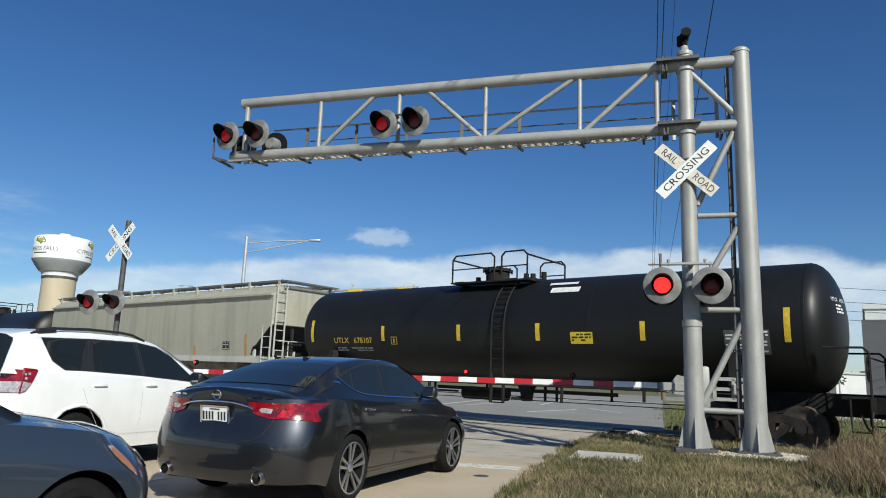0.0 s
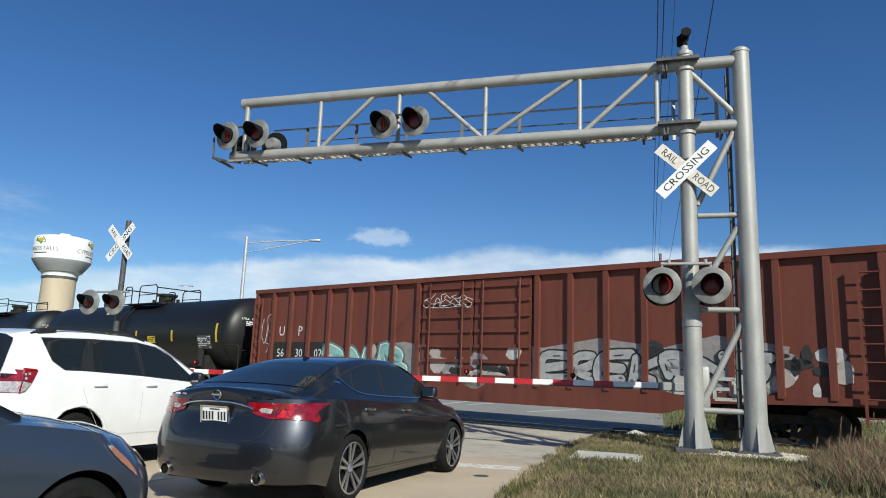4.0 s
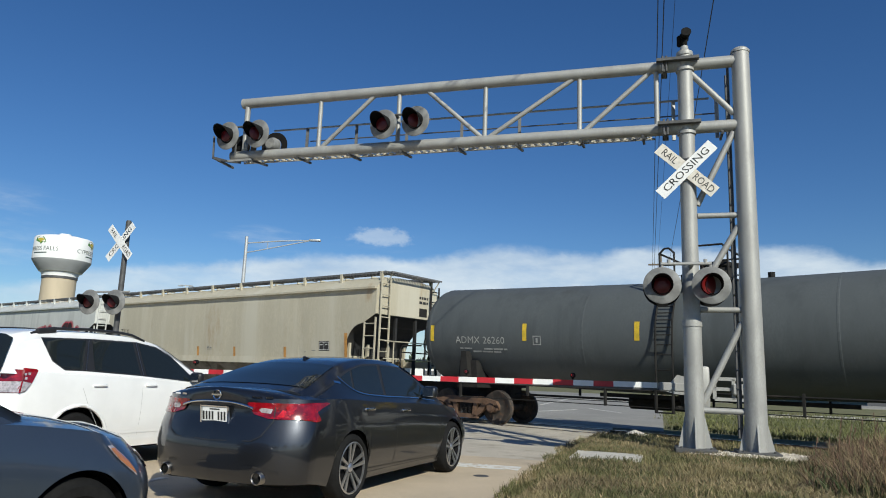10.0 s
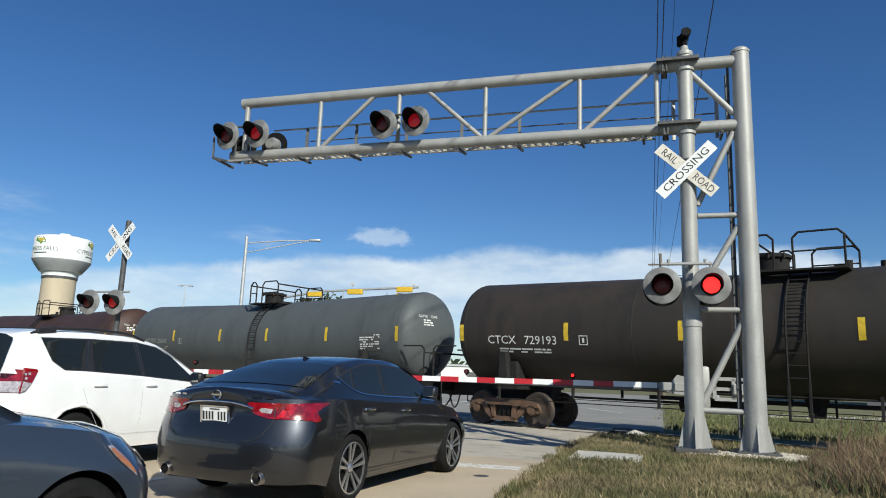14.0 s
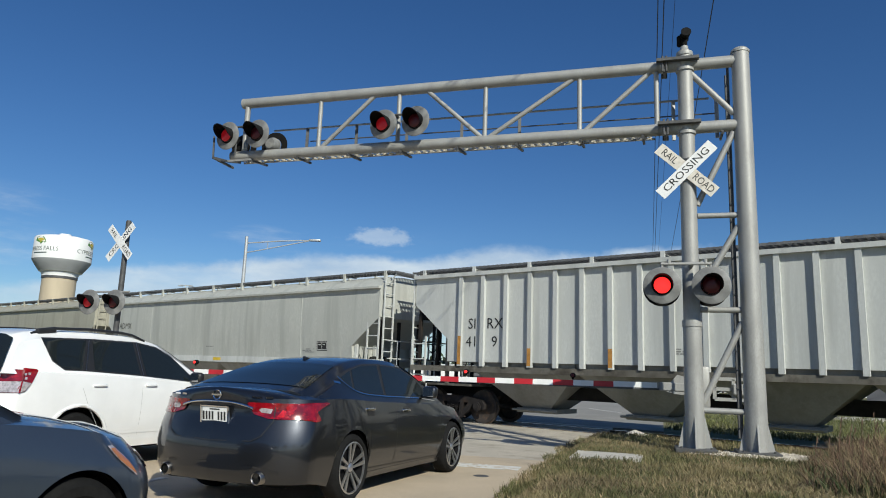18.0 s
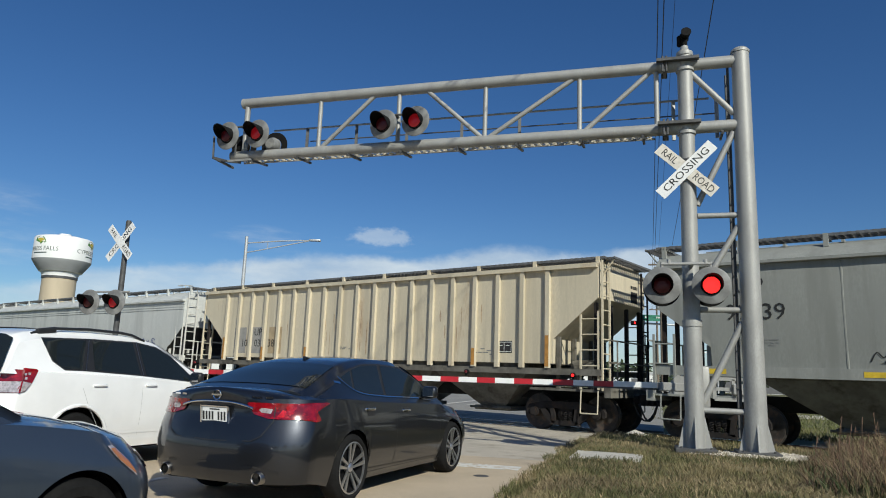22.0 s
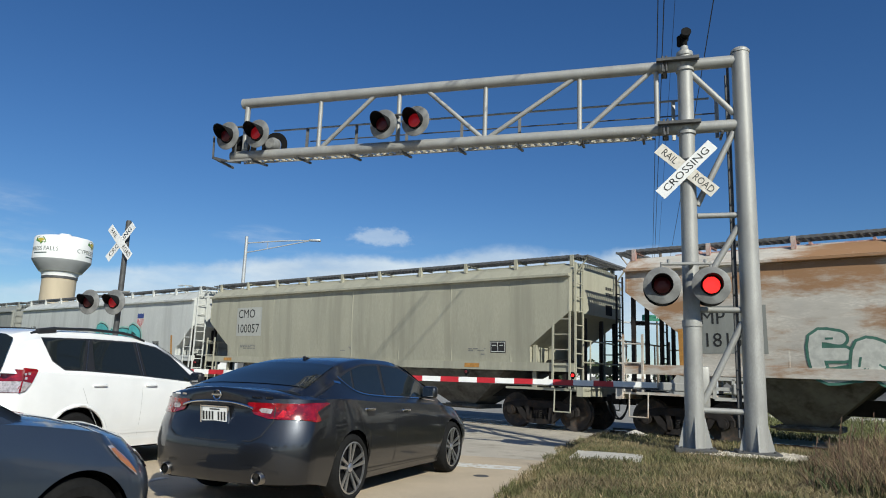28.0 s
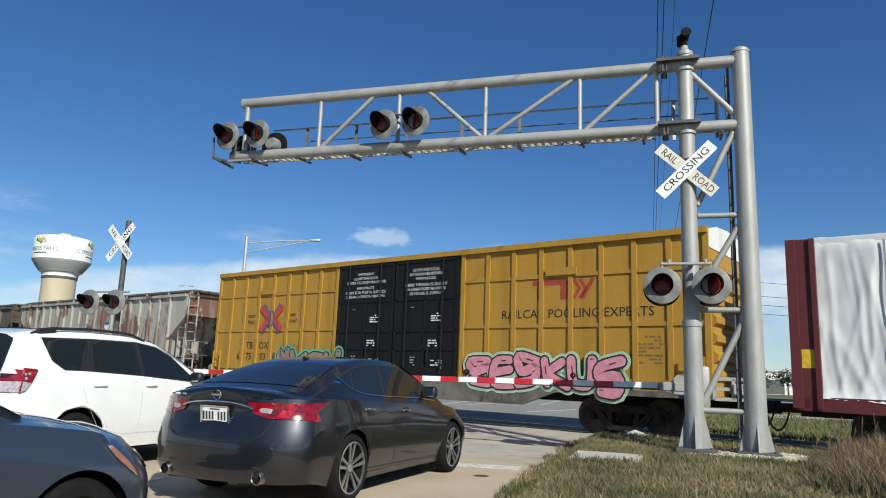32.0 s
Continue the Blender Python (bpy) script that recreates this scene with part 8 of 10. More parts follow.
def build_far_woods():
    rnd = random.Random(71)
    vs, fs = [], []
    for k in range(300):
        a = rnd.uniform(-0.95, 0.95)
        d = rnd.uniform(230, 330)
        h = rnd.uniform(4.0, 8.5)
        v, f = leaf_cloud(rnd, (d * math.sin(a), d * math.cos(a), h * 0.5), (rnd.uniform(3, 7), 3, h * 0.55), 55, 1.5)
        o = len(vs)
        vs += v
        fs += [tuple(i + o for i in g) for g in f]
    tagged(part("far_woods", Shape().add(vs, fs), tree_leaf, None, recalc=False), "low far belt of dull green trees", "trees", kind="stuff")


build_far_woods()


def build_buildings():
    wallw = surface("white stucco", (0.66, 0.66, 0.64), 0.8, 0, 0.06, 0.4)
    wallg = surface("dark grey cladding", (0.10, 0.10, 0.105), 0.7, 0, 0.1, 0.4)
    gl = glass_dark("office glass", (0.03, 0.045, 0.06))
    # a two-storey office behind the tracks
    o = thing("office_building", "two-storey white and grey office with dark windows", "building", at=pose(45.9, 57.2, -0.1, 0, 0, -31.4))
    part("wall", Shape().span(-9, 12, 0, 14, 0, 8.6), wallw, o)
    part("parapet", Shape().span(-9.15, 12.15, -0.15, 14.15, 8.6, 9.1), wallw, o)
    part("entrance_wall", Shape().span(-9.3, -5.6, -0.35, 6, 0, 7.6), wallg, o)
    for k in range(6):
        for z in (1.2, 4.9):
            w = part("window", Shape().span(-4.4 + k * 2.6, -2.5 + k * 2.6, -0.06, 0.02, z, z + 2.3), gl, o)
            part("frame", Shape().span(-4.5 + k * 2.6, -2.4 + k * 2.6, -0.09, -0.02, z - 0.12, z - 0.02), alu_dark, w)
    for k in range(5):
        for z in (1.2, 4.9):
            part("window", Shape().span(-9.08, -8.98, 7 + k * 1.3, 7.9 + k * 1.3, z, z + 2.2), gl, o)
    # long low sheds along the horizon
    for k, (x, y, w, d, h, yaw) in enumerate(((24, 150, 60, 22, 3.3, 6), (66, 130, 34, 20, 4.2, -8), (-60, 190, 70, 20, 5.0, 3))):
        b = thing("warehouse", "long low white warehouse with a flat roof", "building", "warehouses", at=pose(x, y, -0.1, 0, 0, yaw))
        part("wall", Shape().span(-w / 2, w / 2, 0, d, 0, h), wallw, b)
        part("roof", Shape().span(-w / 2 - 0.3, w / 2 + 0.3, -0.3, d + 0.3, h, h + 0.35), galv, b)
        for j in range(max(2, int(w / 9))):
            x0 = -w / 2 + 3 + j * 9
            part("dock_door", Shape().span(x0, x0 + 3.4, -0.06, 0.0, 0.1, h * 0.65), wallg, b)


build_buildings()
far_walk = Shape().prism([(13.5, 32.8), (70, 27.0), (70, 29.2), (13.8, 35.0)], -0.12, -0.03, "xy")
tagged(part("far_pavement", far_walk, pale_concrete, None), "pale concrete pavement beyond the track", "pavement", kind="structure")
# flag pole and parking-lot lights far off
for x, y, h in ((62.0, 108.0, 11.0), (-42.9, 115.0, 14.6)):
    l = thing("flood_light_pole" if x < 0 else "flag_pole", "thin far pole against the sky", "pole", at=pose(x, y, -0.1))
    part("pole", Shape().rod((0, 0, 0), (0, 0, h), 0.12, 8, 0.06), galv, l)
    if x < 0:
        part("light_bar", Shape().span(-0.9, 0.9, -0.08, 0.08, h - 0.08, h + 0.05).span(-1.2, -0.5, -0.3, 0.3, h - 0.2, h - 0.05).span(0.5, 1.2, -0.3, 0.3, h - 0.2, h - 0.05), galv, l)
    else:
        part("flag", Shape().add([(0.1 + 1.6 * i / 6, 0.15 * math.sin(i), h - 1.4 * j + 0.1 * math.sin(i * 1.3)) for j in range(2) for i in range(7)], [(i, i + 1, 8 + i, 7 + i) for i in range(6)]), surface("faded flag cloth", (0.45, 0.4, 0.42), 0.9), l)
# -- graffiti and markings on single cars --
def ragged(place, w, h, seed):
    """An uneven blot, w by h, with a torn outline."""
    rnd = random.Random(seed)
    return Shape().add([place(w / 2 * math.cos(i * 0.2244) * rnd.uniform(0.6, 1.05), h / 2 * math.sin(i * 0.2244) * rnd.uniform(0.6, 1.05)) for i in range(28)], [tuple(range(28))])


def tags_black(car, h, on):
    part("graffiti_tag", tag_scrawl(on(h - 8.3, 1.98, 0.02), 1.3, 0.36, 6, 3, 0.022), ink_black, car, "black sprayed tag", recalc=False)
    part("graffiti_tag", tag_scrawl(on(h - 4.9, 1.92, 0.02), 2.6, 0.24, 16, 4, 0.02), ink_black, car, "black sprayed tag", recalc=False)
    part("graffiti_tag", tag_scrawl(on(-h + 4.2, 2.1, 0.02), 2.3, 0.34, 9, 5, 0.036), tag_paint("magenta", (0.4, 0.08, 0.2)), car, "magenta sprayed tag", recalc=False)
    part("graffiti_tag", tag_scrawl(on(h - 6.0, 2.25, 0.02), 1.2, 0.26, 6, 6, 0.024), tag_paint("light blue", (0.2, 0.35, 0.5)), car, "pale blue sprayed tag", recalc=False)
    part("graffiti_tag", tag_scrawl(on(h - 10.4, 1.98, 0.02), 1.1, 0.34, 5, 9, 0.022), ink_black, car, "black sprayed tag", recalc=False)
    part("graffiti_tag", tag_scrawl(on(h - 3.2, 2.3, 0.02), 0.7, 0.32, 4, 10, 0.022), ink_black, car, "black sprayed tag", recalc=False)
    part("rust_patch", ragged(on(-h + 2.6, 2.95, 0.014), 0.42, 0.95, 61), surface("rust patch", (0.16, 0.07, 0.04), 0.9, 0, 0.3, 6), car, recalc=False)
    part("rust_patch", ragged(on(h - 1.7, 3.15, 0.014), 0.6, 0.35, 62), surface("rust patch", (0.16, 0.07, 0.04), 0.9, 0, 0.3, 6), car, recalc=False)


def tags_two(car, h, on):
    for x, n0 in ((5.75, 13), (8.2, 14)):
        part("graffiti_tag", tag_scrawl(on(h - x, 2.08, 0.02), 1.3, 0.42, 6, n0, 0.03), ink_black, car, "black sprayed tag", recalc=False)
        part("graffiti_tag", tag_scrawl(on(h - x + 0.25, 2.4, 0.02), 0.5, 0.3, 3, n0 + 60, 0.05), tag_paint("thin black mist", (0.2, 0.2, 0.2)), car, "grey sprayed scribble", recalc=False)


def tags_red(car, h, on):
    block_letters(car, on(-h + 4.2, 2.35, 0.014), 4.9, 1.4, 5, 31, surface("black and dark red spray", (0.012, 0.006, 0.006), 0.6, 0, 0.2, 5, second=(0.16, 0.010, 0.016), second_at=(0.52, 0.72), second_scale=2.6), tag_paint("crimson", (0.42, 0.02, 0.045)), tag_paint("faded red mist", (0.40, 0.20, 0.20)), line=0.05, heavy=0.62)
    part("graffiti_tag", tag_scrawl(on(h - 3.8, 2.05, 0.02), 1.5, 0.36, 7, 23, 0.024), ink_black, car, "black sprayed tag", recalc=False)


def tags_tank(car, h, on):
    for k, x in enumerate((4.3, 5.9, 7.5, 9.2, 11.6, 13.0, 14.3)):
        part("graffiti_tag", tag_scrawl(on(h - x, 2.05, 0.012), 0.85, 0.5, 5, 40 + k, 0.024), tag_paint("pale green", (0.36, 0.42, 0.36)), car, "pale sprayed tag", recalc=False)


def tags_tank2(car, h, on):
    part("graffiti_tag", tag_scrawl(on(h - 5.2, 2.0, 0.012), 3.4, 0.75, 7, 51, 0.13), tag_paint("silver", (0.5, 0.5, 0.48)), car, "silver sprayed tag", recalc=False)


def renumbered(car, h, on):
    rnd = random.Random(5)
    rust = surface("rust streaks", (0.44, 0.33, 0.22), 0.9, 0, 0.3, 6)
    for k in range(22):
        x, z, hh, ww = rnd.uniform(-h + 2.2, h - 5.0), rnd.uniform(2.1, 3.2), rnd.uniform(0.15, 0.55), rnd.uniform(0.012, 0.035)
        pl = on(x, z, 0.008)
        edge = [(ww * rnd.uniform(0.4, 1.0) * math.sin(math.pi * (i + 0.5) / 8) + 0.006, hh - 2 * hh * i / 7) for i in range(8)]
        part("rust_streak", Shape().add([pl(a, c) for a, c in edge] + [pl(-a * rnd.uniform(0.5, 1.0), c) for a, c in reversed(edge)], [tuple(range(16))]), rust, car, recalc=False)
    grey = surface("grey touch-up paint", (0.30, 0.29, 0.27), 0.7, 0, 0.15, 4)
    tan = surface("tan touch-up paint", (0.40, 0.31, 0.19), 0.7, 0, 0.15, 4)
    for x, m in ((2.45, grey), (3.47, grey), (4.49, tan)):
        part("renumbered_patch", patch_on(on(h - x, 2.32, 0.008), 0.72, 0.95), m, car, recalc=False)


def tags_orange(car, h, on):
    part("graffiti_tag", tag_scrawl(on(h - 8.0, 2.2, 0.02), 1.5, 0.9, 3, 60), ink_black, car, "black sprayed tag", recalc=False)
    block_letters(car, on(-h + 8.8, 2.05, 0.014), 2.2, 0.5, 4, 61, tag_paint("red", (0.45, 0.06, 0.03)), tag_paint("orange", (0.6, 0.28, 0.05)), line=0.05)
    part("graffiti_tag", tag_scrawl(on(-h + 5.8, 2.0, 0.02), 1.5, 0.4, 5, 62, 0.09), tag_paint("orange", (0.6, 0.28, 0.05)), car, "orange sprayed tag", recalc=False)
    part("graffiti_tag", tag_scrawl(on(-h + 2.6, 2.25, 0.02), 1.3, 0.4, 5, 63), tag_paint("navy", (0.05, 0.06, 0.2)), car, "dark blue sprayed tag", recalc=False)


shield_red = surface("emblem red", (0.45, 0.035, 0.04), 0.6, 0, 0.12, 5)
shield_blue = surface("emblem blue", (0.035, 0.06, 0.22), 0.6, 0, 0.12, 5)


def shield(car, on, w, hgt, stripes=True):
    """A plain striped shield emblem."""
    o = [(-0.46, 0.5), (-0.2, 0.44), (0, 0.5), (0.2, 0.44), (0.46, 0.5), (0.5, 0.12), (0.46, -0.25), (0.0, -0.5), (-0.46, -0.25), (-0.5, 0.12)]
    lift = lambda d: (lambda a, b: tuple(Vector(on(a, b)) + Vector((0, d, 0))))
    sh = part("emblem", Shape().add([lift(0.002)(a * w, b * hgt) for a, b in o], [tuple(range(10))]), ink_white, car, "painted shield emblem with stripes", recalc=False)
    top = [(-0.46, 0.5), (-0.2, 0.44), (0, 0.5), (0.2, 0.44), (0.46, 0.5), (0.49, 0.14), (-0.49, 0.14)]
    part("emblem_top", Shape().add([lift(0.006)(a * w * 0.94, b * hgt * 0.97) for a, b in top], [tuple(range(7))]), shield_blue, sh, recalc=False)
    if stripes:
        s = Shape()
        for k in range(6):
            a = -0.4 + k * 0.16
            zb = -0.5 + 0.25 * abs(a) / 0.46 + 0.03
            s.add([lift(0.006)(x * w, z * hgt) for x, z in ((a - 0.04, zb), (a + 0.04, zb), (a + 0.04, 0.1), (a - 0.04, 0.1))], [(0, 1, 2, 3)])
        part("emblem_stripes", s, shield_red, sh, recalc=False)


def shield_slogan_b(car, h, on):
    shield_slogan(car, h, on, 11.69, 13.2)


def shield_slogan(car, h, on, at=12.46, words=13.75):
    shield(car, on(h - at, 3.12, 0.014), 0.68, 0.72)
    writing(car, on(h - words + 0.1, 3.17, 0.016), [("BUILDING", 0.24, 0, 0.13), ("AMERICA", 0.24, 0, -0.14)], ink_black)
    if at > 12:
        part("graffiti_tag", tag_scrawl(on(-h + 6.0, 2.0, 0.02), 1.3, 0.32, 7, 70, 0.026), ink_black, car, "black sprayed tag", recalc=False)
        part("graffiti_tag", tag_scrawl(on(h - 5.4, 2.0, 0.02), 1.6, 0.32, 7, 71, 0.026), ink_black, car, "black sprayed tag", recalc=False)


def small_badge(car, h, on):
    shield(car, on(h - 10.0, 3.0, 0.014), 0.5, 0.4, False)


def maroon_patches(car, h, on):
    """Dark red repainted bays behind the road number, pale weight boxes and ghosts of old letters."""
    maroon = surface("dark maroon repaint", (0.060, 0.014, 0.016), 0.6, 0, 0.2, 4, second=(0.05, 0.03, 0.022), second_at=(0.5, 0.75), second_scale=3)
    pitch = (2 * h - 2 * 1.38) / 17
    for k in range(5):
        x = h - 1.38 - pitch * (k + 0.5)
        top = 3.22 if k in (1, 2) else 2.78
        part("repainted_panel", patch_on(on(x, (top + 2.25) / 2, 0.008), pitch - 0.15, top - 2.25, 1, 1), maroon, car, recalc=False)
    for k in (1, 2):
        x = h - 1.38 - pitch * (k + 0.5)
        box = part("weight_box", patch_on(on(x, 1.93, 0.008), pitch - 0.24, 0.44, 1, 1), ink_dull, car, recalc=False)
        part("small_lettering", bars(on(x, 1.90, 0.014), 0.42, 0.26, 2, 71 + k, 0.8), ink_black, box, recalc=False)
    ghost = surface("ghost of old white letters", (0.17, 0.14, 0.115), 0.8, 0, 0.3, 5)
    for k, word, z in ((6, "U", 2.66), (7, "N", 2.66), (5, "P", 2.05), (6, "A", 2.05), (7, "C", 2.05)):
        writing(car, on(h - 1.38 - pitch * (k + 0.5), z, 0.010), [(word, 0.52, 0, 0)], ghost, "faded_lettering")


def piece_blue(car, h, on):
    block_letters(car, on(h - 8.7, 2.02, 0.014), 10.6, 0.92, 12, 81, tag_paint("slate blue", (0.20, 0.26, 0.32)), ink_black, None, 0.04)
    block_letters(car, on(h - 4.1, 3.1, 0.014), 2.4, 1.0, 4, 84, tag_paint("pale bubble", (0.40, 0.405, 0.375)), ink_black, None, 0.035, 0.56)
    shield(car, on(-h + 4.0, 2.9, 0.014), 0.5, 0.6, False)


def piece_green(car, h, on):
    block_letters(car, on(h - 6.35, 1.93, 0.014), 4.4, 0.5, 6, 91, tag_paint("grey green", (0.34, 0.42, 0.38)), ink_black, tag_paint("sea green", (0.2, 0.4, 0.36)))


def piece_teal(car, h, on):
    block_letters(car, on(h - 10.9, 2.35, 0.014), 3.9, 1.15, 4, 95, tag_paint("teal", (0.10, 0.42, 0.42)), ink_black, tag_paint("mint", (0.35, 0.55, 0.48)))
    block_letters(car, on(h - 5.95, 2.3, 0.014), 3.8, 0.85, 4, 96, tag_paint("ice blue", (0.35, 0.5, 0.6)), ink_black)
    shield(car, on(h - 12.8, 3.2, 0.014), 0.6, 0.65)


def piece_teal2(car, h, on):
    block_letters(car, on(h - 6.1, 1.98, 0.014), 4.2, 1.0, 6, 99, tag_paint("chalk", (0.55, 0.55, 0.5)), tag_paint("dark green", (0.06, 0.16, 0.12)), None, 0.07)
    part("graffiti_tag", tag_scrawl(on(-h + 6.6, 2.2, 0.02), 3.2, 0.9, 4, 100), ink_faint, car, "grey sprayed tag", recalc=False)


# -- box cars and the lumber flat car --
def box_frame(F, L, label, name="box_car"):
    return thing(name, label, "box car", "freight train")


def old_box_car(F, L):
    car = box_frame(F, L, "red-brown ribbed box car covered in graffiti")
    h, w, z0, z1 = L / 2, 1.5, 0.98, 4.12
    part("body", Shape().loft([[(x, y, z) for y, z in ((-w, z0), (w, z0), (w, z1), (0.9, z1 + 0.16), (0, z1 + 0.22), (-0.9, z1 + 0.16), (-w, z1))] for x in (-h, h)], True, True, True), P_boxbrown, car)
    part("roof_rail", Shape().span(-h, h, w - 0.03, w + 0.11, z1 - 0.1, z1 + 0.04).span(-h, h, -w - 0.11, -w + 0.03, z1 - 0.1, z1 + 0.04), P_boxbrown, car)
    part("side_sill", Shape().prism([(-h, 1.02), (-h + 3.6, 0.9), (-h + 4.6, 0.62), (h - 4.6, 0.62), (h - 3.6, 0.9), (h, 1.02), (h, 1.14), (-h, 1.14)], w - 0.03, w + 0.07), P_boxbrown, car)
    door0, door1 = -1.9, 1.9
    n = 9
    for a, b in ((-h + 0.1, door0 - 0.15), (door1 + 0.15, h - 0.1)):
        for k in range(n):
            x = a + (b - a) * k / (n - 1)
            part_again("old_post", lambda: Shape().prism([(-0.07, 1.08), (0.07, 1.08), (0.07, 4.02), (-0.07, 4.02)], 1.48, 1.6), P_boxbrown, "side_post", car, pose(x, 0, 0))
    for a, b in ((door0, 0.0), (0.0, door1)):
        d = part("door", Shape().span(a + 0.03, b - 0.03, w - 0.02, w + 0.06, 1.12, 4.0), P_boxbrown, car, "sliding box car door")
        rb = Shape()
        for k in range(7):
            z = 1.3 + k * 0.42
            rb.span(a + 0.06, b - 0.06, w + 0.05, w + 0.11, z - 0.05, z + 0.05)
        part("door_ribs", rb, P_boxbrown, d)
        for x in (a + 0.35, b - 0.35):
            part("lock_rod", Shape().rod((x, w + 0.14, 1.15), (x, w + 0.14, 3.98), 0.025, 8), P_boxbrown, d)
    for sx in (-1, 1):
        e = Shape()
        for k in range(8):
            e.span(sx * h, sx * (h + 0.07), -1.4, 1.4, 1.3 + k * 0.36, 1.5 + k * 0.36)
        part("end_corrugation", e, P_boxbrown, car)
        part_again("box_ladder", lambda: ladder_shape(3.2, 0.42, 9), P_boxbrown, "ladder", car, pose(sx * (h - 0.32), 1.66, 0.6))
    on = lambda xc, zc, lift=0.0: (lambda a, b: (xc - a, w + 0.105 + lift, zc + b))
    flat = lambda xc, zc, lift=0.0: (lambda a, b: (xc - a, w + 0.012 + lift, zc + b))
    pitch = (h - 0.1 - door1 - 0.15) / 8         # lettering sits in the bays between the posts
    for k, word in ((1, "U"), (2, "P")):
        writing(car, flat(h - 0.1 - pitch * (k + 0.5), 2.62), [(word, 0.48, 0, 0)], ink_white)
    for k, word in ((1, "56"), (2, "30"), (3, "02")):
        xc = h - 0.1 - pitch * (k + 0.5)
        part("number_panel", patch_on(flat(xc, 1.75), pitch - 0.16, 1.0), ink_black, car, recalc=False)
        writing(car, flat(xc, 1.86, 0.006), [(word, 0.4, 0, 0)], ink_white)
        part("small_lettering", bars(flat(xc, 1.45, 0.006), 0.5, 0.2, 2, k, 0.9), ink_white, car, recalc=False)
    rnd = random.Random(77)
    tones = [tag_paint("chalk white", (0.5, 0.48, 0.45)), tag_paint("dull grey", (0.26, 0.25, 0.25)), tag_paint("sooty black", (0.03, 0.03, 0.03)), tag_paint("warm chalk", (0.42, 0.38, 0.35))]
    for k, m in enumerate(tones):                # daubed-over graffiti along the lower side
        s = Shape()
        for _ in range(34):
            x, z, rx, rz = rnd.uniform(-h + 0.8, 4.0), rnd.uniform(1.15, 2.05), rnd.uniform(0.08, 0.4), rnd.uniform(0.06, 0.28)
            y = w + 0.064 + 0.002 * k if door0 < x < door1 else w + 0.009 + 0.002 * k
            if abs(abs(x) - 1.9) < 0.55:
                continue
            s.add([(x + rx * math.cos(t) * rnd.uniform(0.85, 1.1), y, z + rz * math.sin(t) * rnd.uniform(0.75, 1.15)) for t in [i * 0.349 for i in range(18)]], [tuple(range(18))])
        tagged(part("graffiti_daubs", s, m, car, "patchy painted-over graffiti", recalc=False), kind="stuff")
    part("graffiti_buff", Shape().add([flat(-1.2, 1.9, 0.001)(a, b) for a, b in ((-5.5, -0.7), (6.6, -0.7), (6.9, 0.25), (5.4, 0.5), (4.2, 0.22), (2.6, 0.45), (1.0, 0.2), (-0.6, 0.38), (-2.2, 0.1), (-3.8, 0.36), (-5.3, 0.2))], [tuple(range(11))]), tag_paint("grey buff", (0.27, 0.25, 0.24)), car, "grey painted-over band of graffiti", recalc=False)
    block_letters(car, flat(h - 5.6, 1.7, 0.006), 3.4, 0.85, 4, 111, tag_paint("seafoam", (0.25, 0.46, 0.43)), ink_white, tag_paint("dull teal", (0.10, 0.22, 0.2)))
    block_letters(car, flat(-h + 5.0, 1.65, 0.006), 5.5, 0.75, 7, 112, tag_paint("grey letters", (0.36, 0.36, 0.36)), ink_black)
    part("graffiti_tag", tag_scrawl(on(0.9, 3.45, 0.02), 1.7, 0.35, 9, 113, 0.02), ink_white, car, "white sprayed tag", recalc=False)
    part("graffiti_tag", tag_scrawl(flat(h - 0.6, 2.6, 0.01), 0.6, 1.0, 3, 114, 0.025), ink_white, car, "white chalk tag", recalc=False)
    finish_box(car, F, L, h)


def finish_box(car, F, L, h):
    part("centre_sill", Shape().span(-h - 0.15, h + 0.15, -0.3, 0.3, 0.74, 1.1), underframe, car)
    part("brake_gear", Shape().rod((-1, -0.6, 0.75), (1.2, -0.6, 0.75), 0.2, 12).span(-4, 4, 0.5, 0.56, 0.75, 0.85), underframe, car)
    wheels = []
    for sx in (-1, 1):
        truck(car, sx * (h - 2.3), steel_dark, wheels)
        coupler(car, sx * (h + 0.3), sx)
    RAILCARS.append((car, F - h, wheels))


